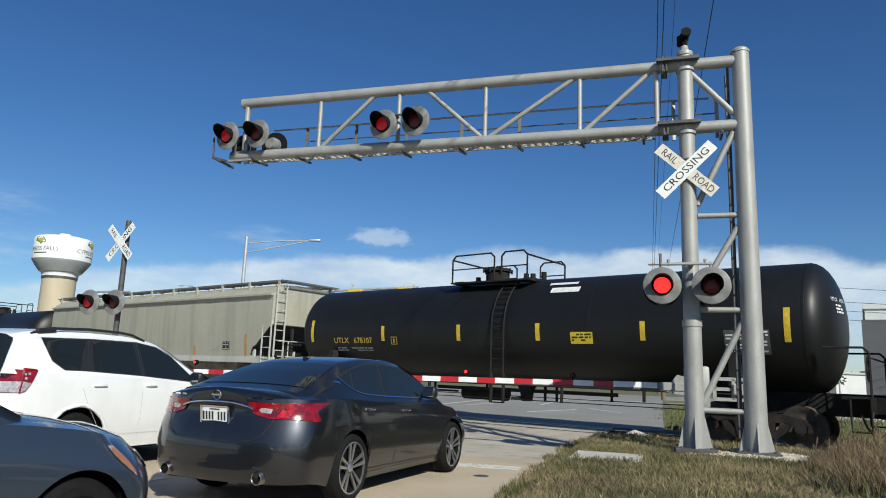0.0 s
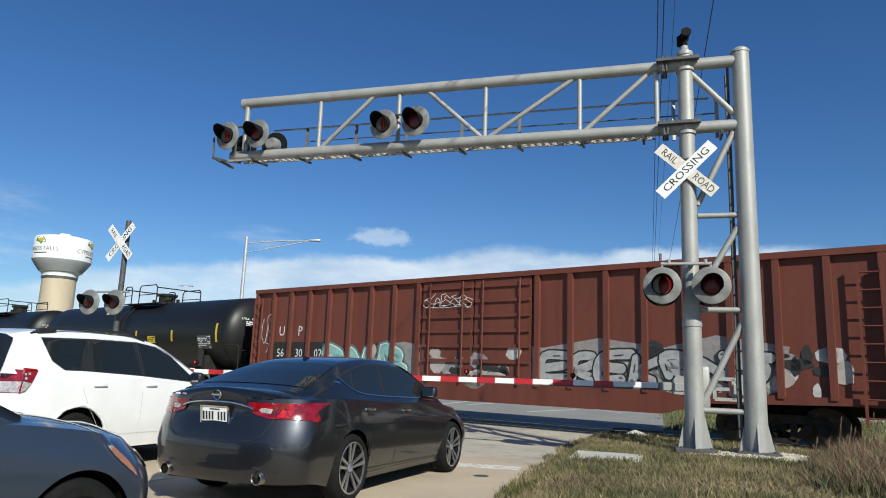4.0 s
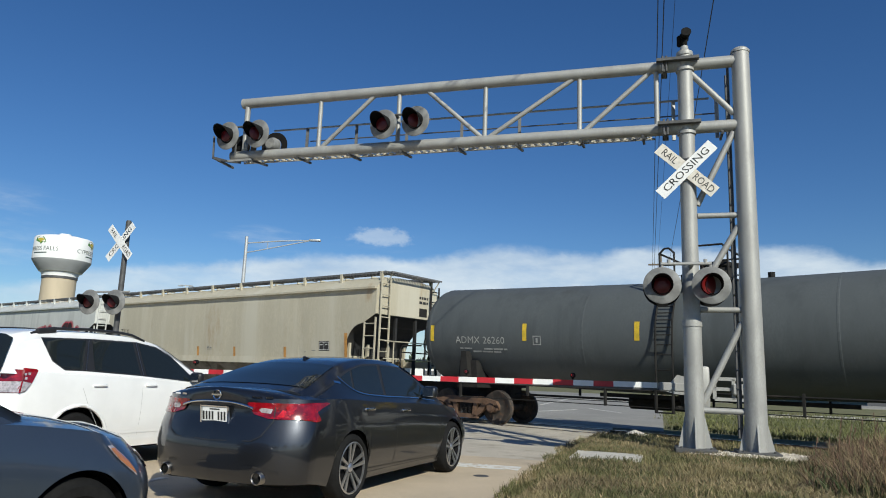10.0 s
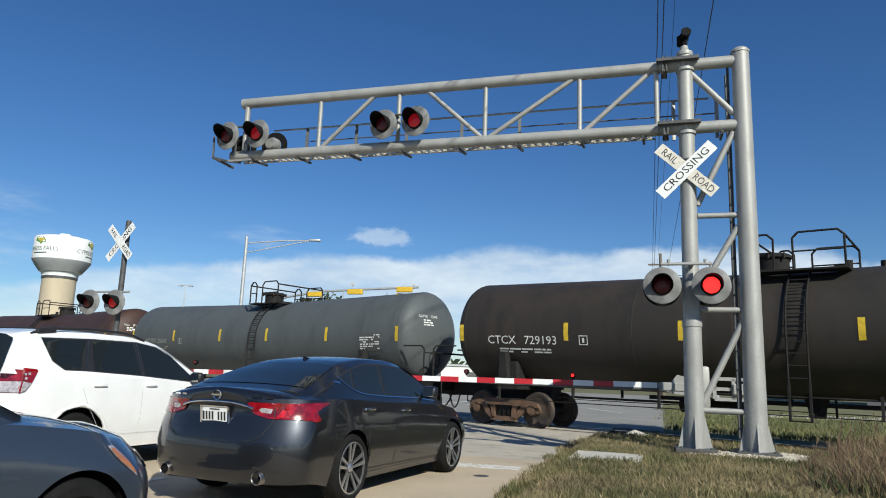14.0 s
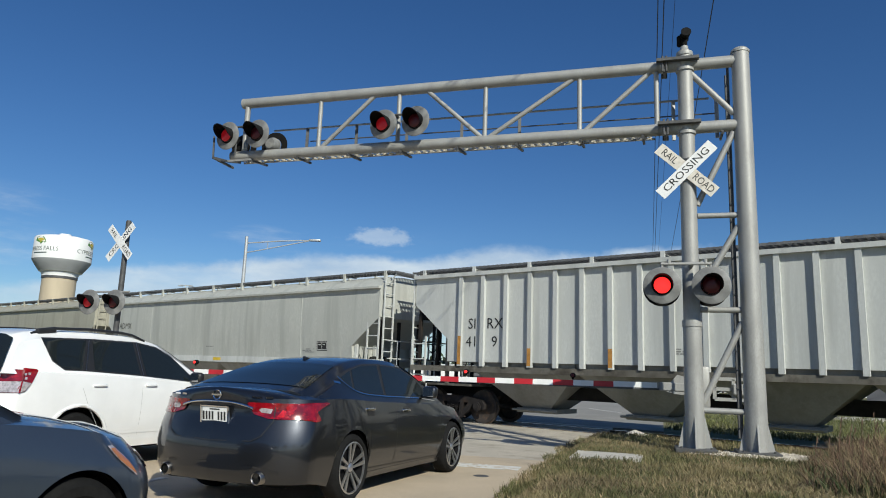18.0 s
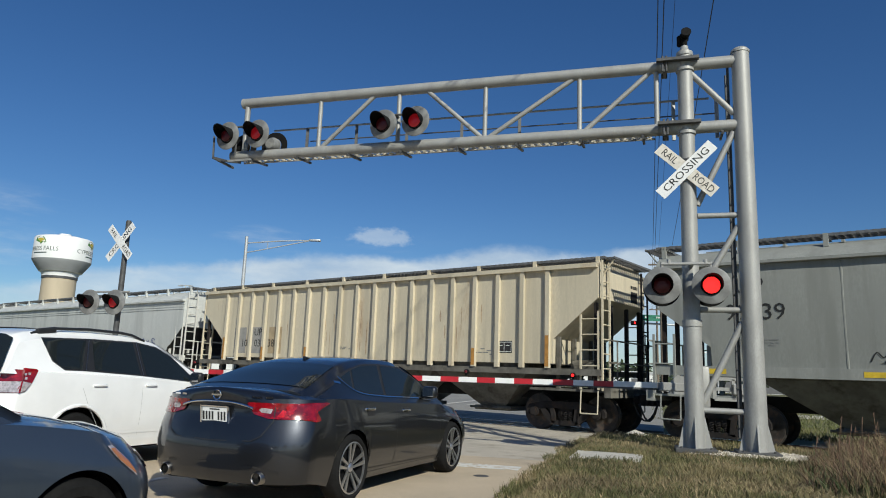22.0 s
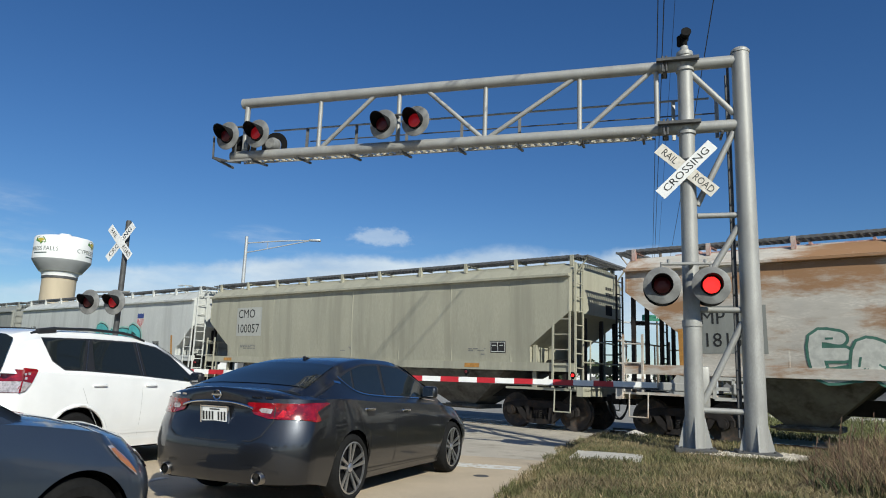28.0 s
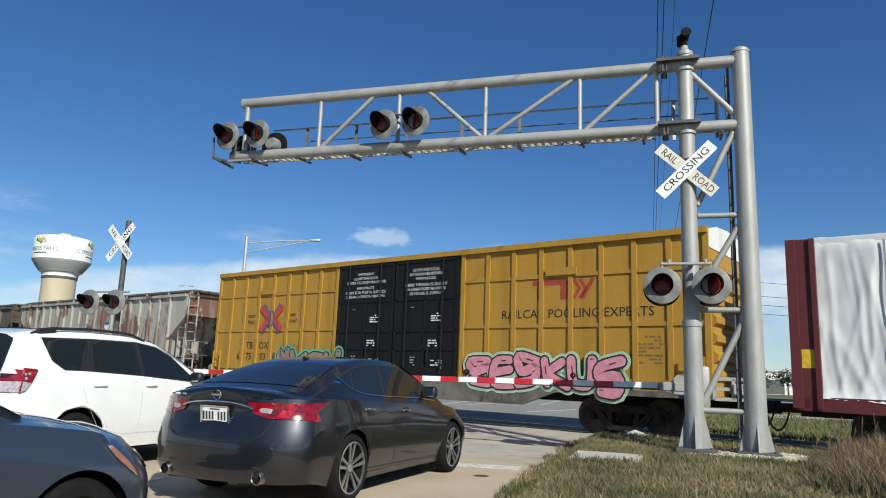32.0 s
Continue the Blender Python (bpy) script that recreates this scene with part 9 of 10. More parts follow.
def new_box_car(F, L):
    car = box_frame(F, L, "tall yellow box car with black double doors and pink graffiti")
    h, w, z0, z1 = L / 2, 1.5, 1.05, 4.86
    part("body", Shape().loft([[(x, y, z) for y, z in ((-w, z0), (w, z0), (w, z1), (0.9, z1 + 0.14), (0, z1 + 0.2), (-0.9, z1 + 0.14), (-w, z1))] for x in (-h, h)], True, True, True), P_yellow, car)
    roofw = paint("white end cap paint", (0.72, 0.71, 0.68), (0.5, 0.46, 0.4))
    for sx in (-1, 1):
        part("end_cap", Shape().prism([(-w, 4.42), (w, 4.42), (w, z1), (0.9, z1 + 0.14), (0, z1 + 0.2), (-0.9, z1 + 0.14), (-w, z1)], sx * (h + 0.001), sx * (h + 0.02), "yz"), roofw, car)
        e = Shape()
        for k in range(7):
            e.prism([(1.35 + k * 0.42, 0), (1.35 + k * 0.42 + 0.3, 0), (1.35 + k * 0.42 + 0.22, 0.09), (1.35 + k * 0.42 + 0.08, 0.09)], -1.4, 1.4, "xy")
        part("end_corrugation", Shape().add([(sx * (h + b), y, a) for a, b, y in e.v], e.f), P_yellow, car)
    part("roof_rail", Shape().span(-h, h, w - 0.03, w + 0.1, z1 - 0.1, z1 + 0.05).span(-h, h, -w - 0.1, -w + 0.03, z1 - 0.1, z1 + 0.05), P_yellow, car)
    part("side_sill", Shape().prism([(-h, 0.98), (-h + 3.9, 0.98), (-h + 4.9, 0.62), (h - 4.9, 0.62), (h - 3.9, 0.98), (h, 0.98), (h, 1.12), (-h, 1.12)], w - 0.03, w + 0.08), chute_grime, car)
    d0, d1 = h - 6.8 - 5.0, h - 6.8              # the double door
    black = paint("black door paint", (0.008, 0.008, 0.009), (0.014, 0.014, 0.014))
    for a, b, n in ((d1 + 0.12, h - 0.06, 9), (-h + 0.06, d0 - 0.12, 9)):
        for k in range(n):
            x = a + (b - a) * k / (n - 1)
            part_again("new_post", lambda: Shape().prism([(-0.065, 1.1), (0.065, 1.1), (0.065, 4.78), (-0.065, 4.78)], 1.48, 1.545), P_yellow, "side_post", car, pose(x, 0, 0))
        for z in (1.32, 2.68, 3.98):
            part("side_rail", Shape().span(a, b, w - 0.02, w + 0.034, z - 0.05, z + 0.05), P_yellow, car)
    mid = (d0 + d1) / 2
    on = lambda xc, zc, lift=0.0: (lambda a, b: (xc - a, w + 0.012 + lift, zc + b))
    for a, b in ((d0, mid), (mid, d1)):
        d = part("door", Shape().span(a + 0.02, b - 0.02, w - 0.02, w + 0.04, 1.12, 4.78), black, car, "black sliding plug door")
        fr = Shape()
        for z in (1.2, 2.05, 2.6, 3.55, 4.7):
            fr.span(a + 0.05, b - 0.05, w + 0.03, w + 0.075, z - 0.045, z + 0.045)
        for x in (a + 0.08, (a + b) / 2, b - 0.08):
            fr.span(x - 0.045, x + 0.045, w + 0.03, w + 0.075, 1.15, 4.75)
        part("door_frame", fr, black, d)
        for x in (a + 0.55, b - 0.55):
            part("lock_rod", Shape().rod((x, w + 0.13, 1.15), (x, w + 0.13, 4.76), 0.022, 8), black, d)
        pl = lambda xc, zc: (lambda u, v: (xc - u, w + 0.082, zc + v))
        xm = (a + b) / 2
        lines = ("IMPORTANT", "CLOSE THIS DOOR", "BEFORE CLOSING MAIN DOOR") if b > mid + 0.5 else ("CLOSE AND LOCK", "BOTH DOORS BEFORE", "MOVING CAR")
        lines2 = ("IMPORTANTE", "CIERRE ESTA PUERTA ANTES DE", "CERRAR LA PUERTA PRINCIPAL") if b > mid + 0.5 else ("CIERRE Y PONGA EL SEGURO", "EN AMBAS PUERTAS ANTES", "DE MOVER EL CARRO")
        writing(d, pl(xm, 0), [(body, 0.125, 0, 4.42 - k * 0.135 - (0.05 if k > 2 else 0)) for k, body in enumerate(lines + lines2)], ink_white)
        for k, (dx, zz, ww, hh, nr) in enumerate(((0.45, 3.0, 0.55, 0.45, 5), (-0.55, 3.25, 0.6, 0.14, 2), (0.35, 2.2, 0.5, 0.3, 3), (-0.4, 1.7, 0.28, 0.5, 5), (0.5, 1.6, 0.6, 0.35, 4))):
            part("small_lettering", bars(pl(xm - dx, zz), ww * 0.7, hh * 0.75, nr, k + 5, 0.6), ink_faint if k % 2 else ink_white, d, recalc=False)
        part("door_handle", Shape().rod((xm - 0.2, w + 0.14, 1.7), (xm - 0.2, w + 0.14, 2.1), 0.025, 8), black, d)
    post = lambda k: h - 0.06 - (h - 0.06 - d1 - 0.12) / 8 * (k + 0.5)
    for k, word in ((2, "TB"), (3, "OX")):
        writing(car, on(post(k), 2.06, 0.003), [(word, 0.36, 0.02, 0.06)], ink_black)
    for k, word in ((1, "6"), (2, "75"), (3, "03"), (4, "8")):
        writing(car, on(post(k), 1.66, 0.003), [(word, 0.36, 0.02 + (0.2 if k == 1 else -0.2 if k == 4 else 0), 0.06)], ink_black)
    # a crossed two-colour emblem, and its slogan words
    xb = surface("emblem red bars", (0.45, 0.05, 0.03), 0.6, 0, 0.1, 5)
    bb = surface("emblem blue bars", (0.09, 0.07, 0.25), 0.6, 0, 0.1, 5)
    lift = lambda d: (lambda a, b: tuple(Vector(on(h - 3.35, 3.1)(a, b)) + Vector((0, d, 0))))
    r_, b_ = Shape(), Shape()
    for sx in (-1, 1):
        stroke(r_, [(sx * 0.12, 0.0), (sx * 0.62, 0.42)] if sx > 0 else [(-0.12, 0.0), (-0.62, 0.42)], 0.2, lift(0.038))
        stroke(r_, [(sx * 0.12, 0.0), (sx * 0.62, -0.42)] if sx < 0 else [(0.12, 0.0), (0.62, -0.42)], 0.2, lift(0.038))
        stroke(b_, [(sx * 0.10, 0.05), (sx * 0.45, 0.5)], 0.13, lift(0.036))
        stroke(b_, [(sx * 0.10, -0.05), (sx * 0.45, -0.5)], 0.13, lift(0.036))
        stroke(b_, [(sx * 0.14 * math.cos(t), 0.28 * math.sin(t)) for t in [-1.4 + 2.8 * i / 8 for i in range(9)]], 0.07, lift(0.040))
    part("emblem", r_, xb, car, "crossed red and blue bar emblem", recalc=False)
    part("emblem_bars", b_, bb, car, recalc=False)
    writing(car, on(h - 2.15, 3.1, 0.003), [("next", 0.22, 0, 0.12), ("load", 0.22, 0, -0.1)], ink_black)
    writing(car, on(h - 4.5, 3.1, 0.003), [("any", 0.22, 0, 0.12), ("road", 0.22, 0, -0.1)], ink_black)
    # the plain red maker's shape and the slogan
    tt = Shape()
    pl = lambda a, b: (-h + 3.88 - a * 0.75, w + 0.006, 3.62 + b * 0.74)
    for a0, a1, b0, b1 in ((-1.0, 0.55, 0.16, 0.34), (-0.82, -0.55, -0.36, 0.155), (0.12, 0.38, -0.36, 0.155)):
        tt.add([pl(a0, b0), pl(a1, b0), pl(a1, b1), pl(a0, b1)], [(0, 1, 2, 3)])
    for dx in (0.62, 0.85):
        stroke(tt, [(dx, 0.34), (dx + 0.22, 0.0), (dx, -0.34)], 0.13, pl)
    stroke(tt, [(1.35, 0.34), (0.95, -0.34)], 0.15, pl)
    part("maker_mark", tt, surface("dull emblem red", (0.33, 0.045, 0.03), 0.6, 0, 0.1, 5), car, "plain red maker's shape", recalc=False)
    writing(car, on(-h + 3.45, 2.98, -0.006), [("RAILCAR POOLING EXPERTS", 0.33, 0, 0)], ink_black, wide=1.02)
    part("small_lettering", bars(on(-h + 1.5, 2.05, -0.008), 0.8, 0.7, 8, 77, 0.8), surface("dull brown stencil", (0.2, 0.12, 0.03), 0.8), car, recalc=False)
    pink = tag_paint("pink", (0.58, 0.24, 0.30))
    block_letters(car, lambda a, b: (-h + 4.3 - a, w + 0.085, 1.47 + b), 4.6, 0.82, 6, 121, pink, ink_black, tag_paint("mint halo", (0.40, 0.55, 0.38)))
    block_letters(car, lambda a, b: (h - 5.5 - a, w + 0.085, 1.50 + b), 3.2, 0.85, 4, 122, tag_paint("warm grey", (0.24, 0.19, 0.155)), ink_black, tag_paint("jade", (0.10, 0.40, 0.28)))
    part("number_board", Shape().span(h - 3.4, h - 2.7, w + 0.05, w + 0.085, 3.98, 4.18), P_yellow, car)
    part("number_board", Shape().span(-h + 3.3, -h + 4.2, w + 0.05, w + 0.085, 3.98, 4.18), P_yellow, car)
    for sx in (-1, 1):
        part_again("grab_ladder_y", lambda: ladder_shape(1.3, 0.42, 4), P_yellow, "grab_ladder", car, pose(sx * (h - 0.35), 1.64, 0.62))
        part("end_step", Shape().span(sx * (h - 0.1), sx * (h + 0.25), -1.45, 1.45, 0.98, 1.04), P_yellow, car)
    finish_box(car, F, L, h)


def flat_car(F, L):
    car = thing("lumber_flatcar", "maroon centre-beam flatcar with an end bulkhead", "flat car", "freight train")
    h = L / 2
    part("deck", Shape().span(-h, h, -1.4, 1.4, 0.98, 1.12), P_maroon, car)
    part("side_sill", Shape().prism([(-h, 0.86), (-h + 3.4, 0.82), (-h + 4.6, 0.62), (h - 4.6, 0.62), (h - 3.4, 0.82), (h, 0.86), (h, 1.14), (-h, 1.14)], 1.32, 1.46), P_maroon, car)
    part("side_sill", Shape().prism([(-h, 0.86), (h, 0.86), (h, 1.14), (-h, 1.14)], -1.46, -1.32), P_maroon, car)
    part("centre_beam", Shape().span(-h, h, -0.09, 0.09, 1.1, 4.3).span(-h, h, -0.35, 0.35, 4.2, 4.34), P_maroon, car)
    for sx in (-1, 1):
        b = part("bulkhead", Shape().span(sx * (h - 0.12), sx * h, -1.46, 1.46, 1.1, 4.4), P_maroon, car, "maroon steel end bulkhead")
        for y in (-1.44, 1.44):
            fl = Shape().span(sx * (h - 0.14), sx * (h + 0.05), y - 0.05, y + 0.07, 0.9, 4.42)
            part("bulkhead_flange", fl, P_maroon, b)
            part("bulkhead_web", Shape().span(sx * (h - 0.40), sx * (h - 0.14), y - 0.05, y + 0.02, 0.9, 4.42), P_maroon, b)
            part("bulkhead_flange", Shape().span(sx * (h - 0.50), sx * (h - 0.40), y - 0.05, y + 0.07, 0.9, 4.42), P_maroon, b)
        for y in (-0.8, 0, 0.8):
            part("bulkhead_rib", Shape().span(sx * h, sx * (h + 0.1), y - 0.05, y + 0.05, 1.1, 4.35), P_maroon, b)
    part("reflective_stripe", Shape().span(h - 0.39, h - 0.15, 1.461, 1.466, 1.72, 2.1), stripe_yellow, car)
    wheels = []
    for sx in (-1, 1):
        truck(car, sx * (h - 2.2), steel_dark, wheels)
        coupler(car, sx * (h + 0.25), sx)
    part("centre_sill", Shape().span(-h - 0.15, h + 0.15, -0.3, 0.3, 0.7, 1.0), underframe, car)
    RAILCARS.append((car, F - h, wheels))
    # bundles under white wrap, resting on the deck
    wrap = surface("white plastic lumber wrap", (0.64, 0.645, 0.65), 0.38, 0, 0.06, 4, bump=0.3, bump_scale=9, stretch=(1, 1, 0.25))
    for k in range(2):
        x1 = h - 0.44 - k * 4.6
        x0 = x1 - 4.5
        b = thing("lumber_bundle", "lumber stack wrapped in creased white plastic sheet", "lumber", "lumber load")
        s = Shape()
        nx, nz = 120, 30
        pts = []
        for j in range(nz + 1):
            for i in range(nx + 1):
                x, z = x1 - (x1 - x0) * i / nx, 1.10 + 3.36 * j / nz
                fold = 0.0
                for c0, sl, am, wd in ((0.7, 0.18, 0.05, 0.05), (1.15, -0.22, 0.06, 0.06), (1.6, 0.05, 0.045, 0.05), (2.2, -0.45, 0.07, 0.08), (3.0, -0.5, 0.06, 0.07), (3.6, 0.3, 0.05, 0.06), (0.25, 0.1, 0.05, 0.06)):
                    u = (x1 - x) - c0 - sl * (4.2 - z) * (0.55 + 0.2 * math.sin(z * 2.1))
                    fold += 0.5 * am * math.exp(-(u / wd) ** 2) * min(1, (4.2 - z) / 0.4 + 0.25)
                for sc, am, sl, ph in ((1.1, 0.032, 0.22, 3.0), (1.9, 0.022, -0.3, 9.0), (3.2, 0.010, 0.1, 14.0)):
                    u = abs(noise.noise(Vector((x * sc + sl * (4.4 - z) * sc, z * 0.13, ph + k))))
                    fold += am * max(0.0, 1 - u * 5.5) ** 1.3 - am * 0.2
                top = 0.12 * max(0.0, (z - 4.2) / 0.26) ** 2
                pts.append((x, 1.36 + fold * 0.85 + (0.10 if j == 0 else 0.03 if j == 1 else 0) - top + 0.02 * noise.noise(Vector((x * 3, z * 2.2, k * 3.1))), z + 0.05 * noise.noise(Vector((x * 2.0, k, 0.5))) * (j in (0, nz))))
        s.add(pts, [(j * (nx + 1) + i, j * (nx + 1) + i + 1, (j + 1) * (nx + 1) + i + 1, (j + 1) * (nx + 1) + i) for j in range(nz) for i in range(nx)])
        part("wrap", s, wrap, b, smooth=60)
        part("lumber", Shape().span(x0 + 0.02, x1 - 0.02, 0.12, 1.33, 1.125, 4.42), wrap, b)
        top_ = Shape()
        top_.span(x0, x1, 0.12, 1.31, 4.42, 4.45)
        part("top_sheet", top_, wrap, b)
        for xx in (x1 - 1.3, x1 - 3.3):
            part("strap", Shape().span(xx - 0.02, xx + 0.02, 1.40, 1.415, 1.14, 4.3), surface("grey tie strap", (0.3, 0.3, 0.3), 0.6), b)
        RAILCARS.append((b, F - h, []))


# -- the train's cars, front to rear --
def paint(name, base, rust=None, at=(0.58, 0.8), sc=0.8, vary=0.06, stretch=(1, 1, 0.35), rough=0.55, bump=0.05, spec=0.3, streak=None, streak_at=(0.46, 0.68), streak_scale=2.0):
    streak = streak or tuple(c * 0.80 for c in base)
    return surface(name, base, rough, 0, vary, 2.5, bump=bump, bump_scale=14, second=rust, second_at=at, second_scale=sc, stretch=stretch, grain=0.06, grain_scale=24, spec=spec, streak=streak, streak_at=streak_at, streak_scale=streak_scale)


P_black = paint("gloss black tank paint", (0.011, 0.0115, 0.012), (0.02, 0.0195, 0.018), sc=0.6, rough=0.42)
P_brownblack = paint("brown weathered tank paint", (0.034, 0.030, 0.026), (0.044, 0.034, 0.027), (0.42, 0.68), 0.5)
P_greytank = paint("slate grey tank paint", (0.088, 0.097, 0.10), (0.055, 0.056, 0.053), (0.56, 0.8), 0.5)
P_whitetank = paint("cream tank paint", (0.66, 0.61, 0.50), (0.30, 0.14, 0.06), (0.60, 0.76), 0.45)
P_light = paint("light grey hopper paint", (0.46, 0.465, 0.425), (0.38, 0.375, 0.335), sc=0.9)
P_pale = paint("pale grey hopper paint", (0.55, 0.56, 0.535), (0.45, 0.45, 0.425), sc=0.9)
P_redbrown = paint("red-brown weathered tank paint", (0.050, 0.029, 0.023), (0.064, 0.034, 0.024), (0.42, 0.68), 0.5)
P_warm = paint("warm white hopper paint", (0.62, 0.61, 0.555), (0.46, 0.43, 0.36), sc=0.9)
P_bone = paint("bone grey hopper paint", (0.385, 0.37, 0.30), (0.30, 0.28, 0.225), sc=0.9)
P_taupe = paint("taupe weathered hopper paint", (0.24, 0.225, 0.185), (0.175, 0.16, 0.13), sc=0.9)
P_olive = paint("olive grey hopper paint", (0.40, 0.385, 0.30), (0.31, 0.29, 0.23), sc=0.9)
P_tan = paint("tan weathered hopper paint", (0.46, 0.42, 0.32), (0.30, 0.19, 0.09), (0.56, 0.78), 0.7, streak=(0.50, 0.47, 0.38), streak_at=(0.46, 0.66), streak_scale=1.1)
P_cream = paint("cream weathered hopper paint", (0.61, 0.54, 0.40), (0.42, 0.30, 0.18), (0.55, 0.76), 1.1)
P_grey = paint("grey hopper paint", (0.28, 0.285, 0.262), (0.21, 0.205, 0.185), sc=0.9)
P_rustgrey = paint("rust faded hopper paint", (0.29, 0.235, 0.185), (0.23, 0.115, 0.065), (0.44, 0.64), 0.7, streak=(0.27, 0.245, 0.20), streak_at=(0.50, 0.64), streak_scale=1.5)
P_rustwhite = paint("rust streaked white hopper paint", (0.56, 0.52, 0.46), (0.33, 0.19, 0.10), (0.43, 0.62), 1.0, stretch=(0.45, 1, 1.7), streak=(0.58, 0.56, 0.52), streak_at=(0.56, 0.70), streak_scale=1.2, vary=0.2)
P_rustroof = paint("pink faded roof paint", (0.42, 0.25, 0.215), (0.60, 0.55, 0.50), (0.5, 0.6), 1.2)
P_brown = paint("dark brown hopper paint", (0.105, 0.088, 0.068), (0.085, 0.050, 0.036), (0.45, 0.65), 0.9, streak=(0.060, 0.050, 0.040), streak_at=(0.50, 0.70), streak_scale=1.6)
P_flake = paint("flaking grey hopper paint", (0.37, 0.36, 0.32), (0.15, 0.08, 0.055), (0.49, 0.54), 0.9)
P_boxbrown = paint("boxcar red oxide", (0.155, 0.048, 0.032), (0.10, 0.038, 0.028), (0.5, 0.75), 0.8)
P_yellow = paint("boxcar yellow", (0.40, 0.228, 0.034), (0.31, 0.165, 0.03), (0.55, 0.8), 0.7)
P_maroon = paint("maroon flatcar paint", (0.115, 0.028, 0.03), (0.075, 0.022, 0.022), (0.5, 0.75), 0.9)
P_chute = paint("grimy light grey chute paint", (0.30, 0.295, 0.27), (0.20, 0.19, 0.165), (0.45, 0.7), 1.2)
# near-black that stands in for the shade under the hopper ends
shade_black = surface("near-black hopper end shade", (0.02, 0.02, 0.02), 0.7, 0, 0.25, 5)
white_sill = paint("off white sill paint", (0.58, 0.57, 0.53), (0.40, 0.37, 0.32))


UT = (0.95, 4.22, 7.17, 9.78, 12.66, 15.83)
AD = (0.73, 3.9, 7.05, 9.75, 12.58, 16.3)


P_rib = paint("worn grey-brown post paint", (0.17, 0.15, 0.13), (0.09, 0.07, 0.058), (0.5, 0.72), 1.4)


def build_train():
    tank_car(52.58, 16.8, P_black, "glossy black tank car with yellow reflective stripes", None, truck_metal=steel_dark)
    hopper_car(33.6, 18.30, P_bone, "bone grey covered hopper car with smooth bulging sides", end_shade=shade_black, sill=P_light, end="round")
    tank_car(14.33, 16.75, P_black, "glossy black tank car with yellow reflective stripes", "UTLX  678107", ink_yellow, 2.92, 0.26, sign=True, stripes=UT, hatch=0.53, plat=1.05, truck_metal=steel_dark)
    tank_car(-3.77, 16.75, P_black, "glossy black tank car with yellow reflective stripes", "UTLX  678023", ink_yellow, 2.92, 0.26, sign=True, stripes=UT, hatch=0.53, plat=1.05, truck_metal=steel_dark)
    tank_car(-21.87, 13.75, P_black, "shorter glossy black tank car with yellow stripes", "UTLX  679255", ink_yellow, 2.92, 0.26, stripes=(1.0, 4.2, 6.32, 9.65, 12.96), deck=(6.99, 7.63, 1.5, -0.34), sign=True, notice=9.07, placard=None, truck_metal=steel_dark)
    tank_car(-36.97, 16.75, P_black, "glossy black tank car with yellow reflective stripes", "UTLX  678101", ink_yellow, 2.92, 0.26, sign=True, stripes=UT, deck=(8.4, 9.1, 1.4, -0.4), placard=6.6, truck_metal=steel_dark)
    old_box_car(-55.3, 19.9)
    hopper_car(-75.85, 17.85, P_taupe, "taupe weathered covered hopper car with smooth sides", [("AGPX", 0.3, 0, 0.2), ("19177", 0.3, 0, -0.2)], mark_at=1.9, end_shade=shade_black, mark_z=2.55, end="drop", walls=(0.19, 0.07))
    hopper_car(-95.0, 17.90, P_warm, "warm white covered hopper car with scrawled graffiti", [("AGPX", 0.36, 0, 0.22), ("17130", 0.36, 0, -0.22)], mark_at=1.75, end_shade=shade_black, mark_z=2.5, extra=tags_black, end="drop", walls=(0.07, 0.48))
    hopper_car(-113.9, 18.15, P_pale, "pale grey covered hopper car with black scrawls", [("TILX", 0.36, 0, 0.22), ("54723", 0.36, 0, -0.22)], mark_at=1.75, end_shade=shade_black, mark_z=2.5, extra=tags_two, end="drop", walls=(-0.06, 0.68))
    hopper_car(-132.8, 18.10, P_pale, "pale grey covered hopper car with red and black graffiti", [("MWCX", 0.36, 0, 0.22), ("482277", 0.36, 0, -0.22)], mark_at=1.9, end_shade=shade_black, mark_z=2.5, extra=tags_red, end="drop", walls=(0.00, 0.24))
    hopper_car(-151.9, 17.80, P_tan, "tan rust-stained covered hopper car", [("TILX", 0.34, 0, 0.2), ("55036", 0.34, 0, -0.2)], mark_at=1.75, end_shade=shade_black, mark_z=2.5, end="drop", walls=(0.21, 0.54))
    tank_car(-170.62, 16.9, P_greytank, "slate grey tank car with yellow stripes", "ADMX 26260", ink_dull, 2.53, 0.28, stripes=AD, r=1.41, cz=2.56, sag=0.15, deck=(7.78, 8.33, 0.8, -0.29))
    tank_car(-188.82, 16.9, P_brownblack, "dark brown tank car with pale graffiti tags", "ADMX 26000", ink_white, 2.58, 0.26, stripes=(0.57, 3.58, 6.31, 9.63, 12.58, 16.3), r=1.41, cz=2.56, sag=0.15, extra=tags_tank, deck=(7.78, 8.33, 0.8, -0.29))
    tank_car(-207.12, 16.9, P_redbrown, "rusty brown black tank car with grey graffiti", "TILX 251122", ink_white, 2.91, 0.36, stripes=(0.8, 4.04, 6.83, 10.0, 13.0, 16.2), r=1.41, cz=2.56, sag=0.15, extra=tags_tank2, deck=(7.76, 8.23, 0.8, -0.42))
    tank_car(-225.42, 16.9, P_greytank, "slate grey tank car with yellow stripes", "ADMX 25698", ink_dull, 2.52, 0.28, stripes=(0.51, 3.8, 7.06, 9.93, 13.12, 16.3), r=1.41, cz=2.56, sag=0.15, deck=(9.24, 9.2, 0.82, 0.75))
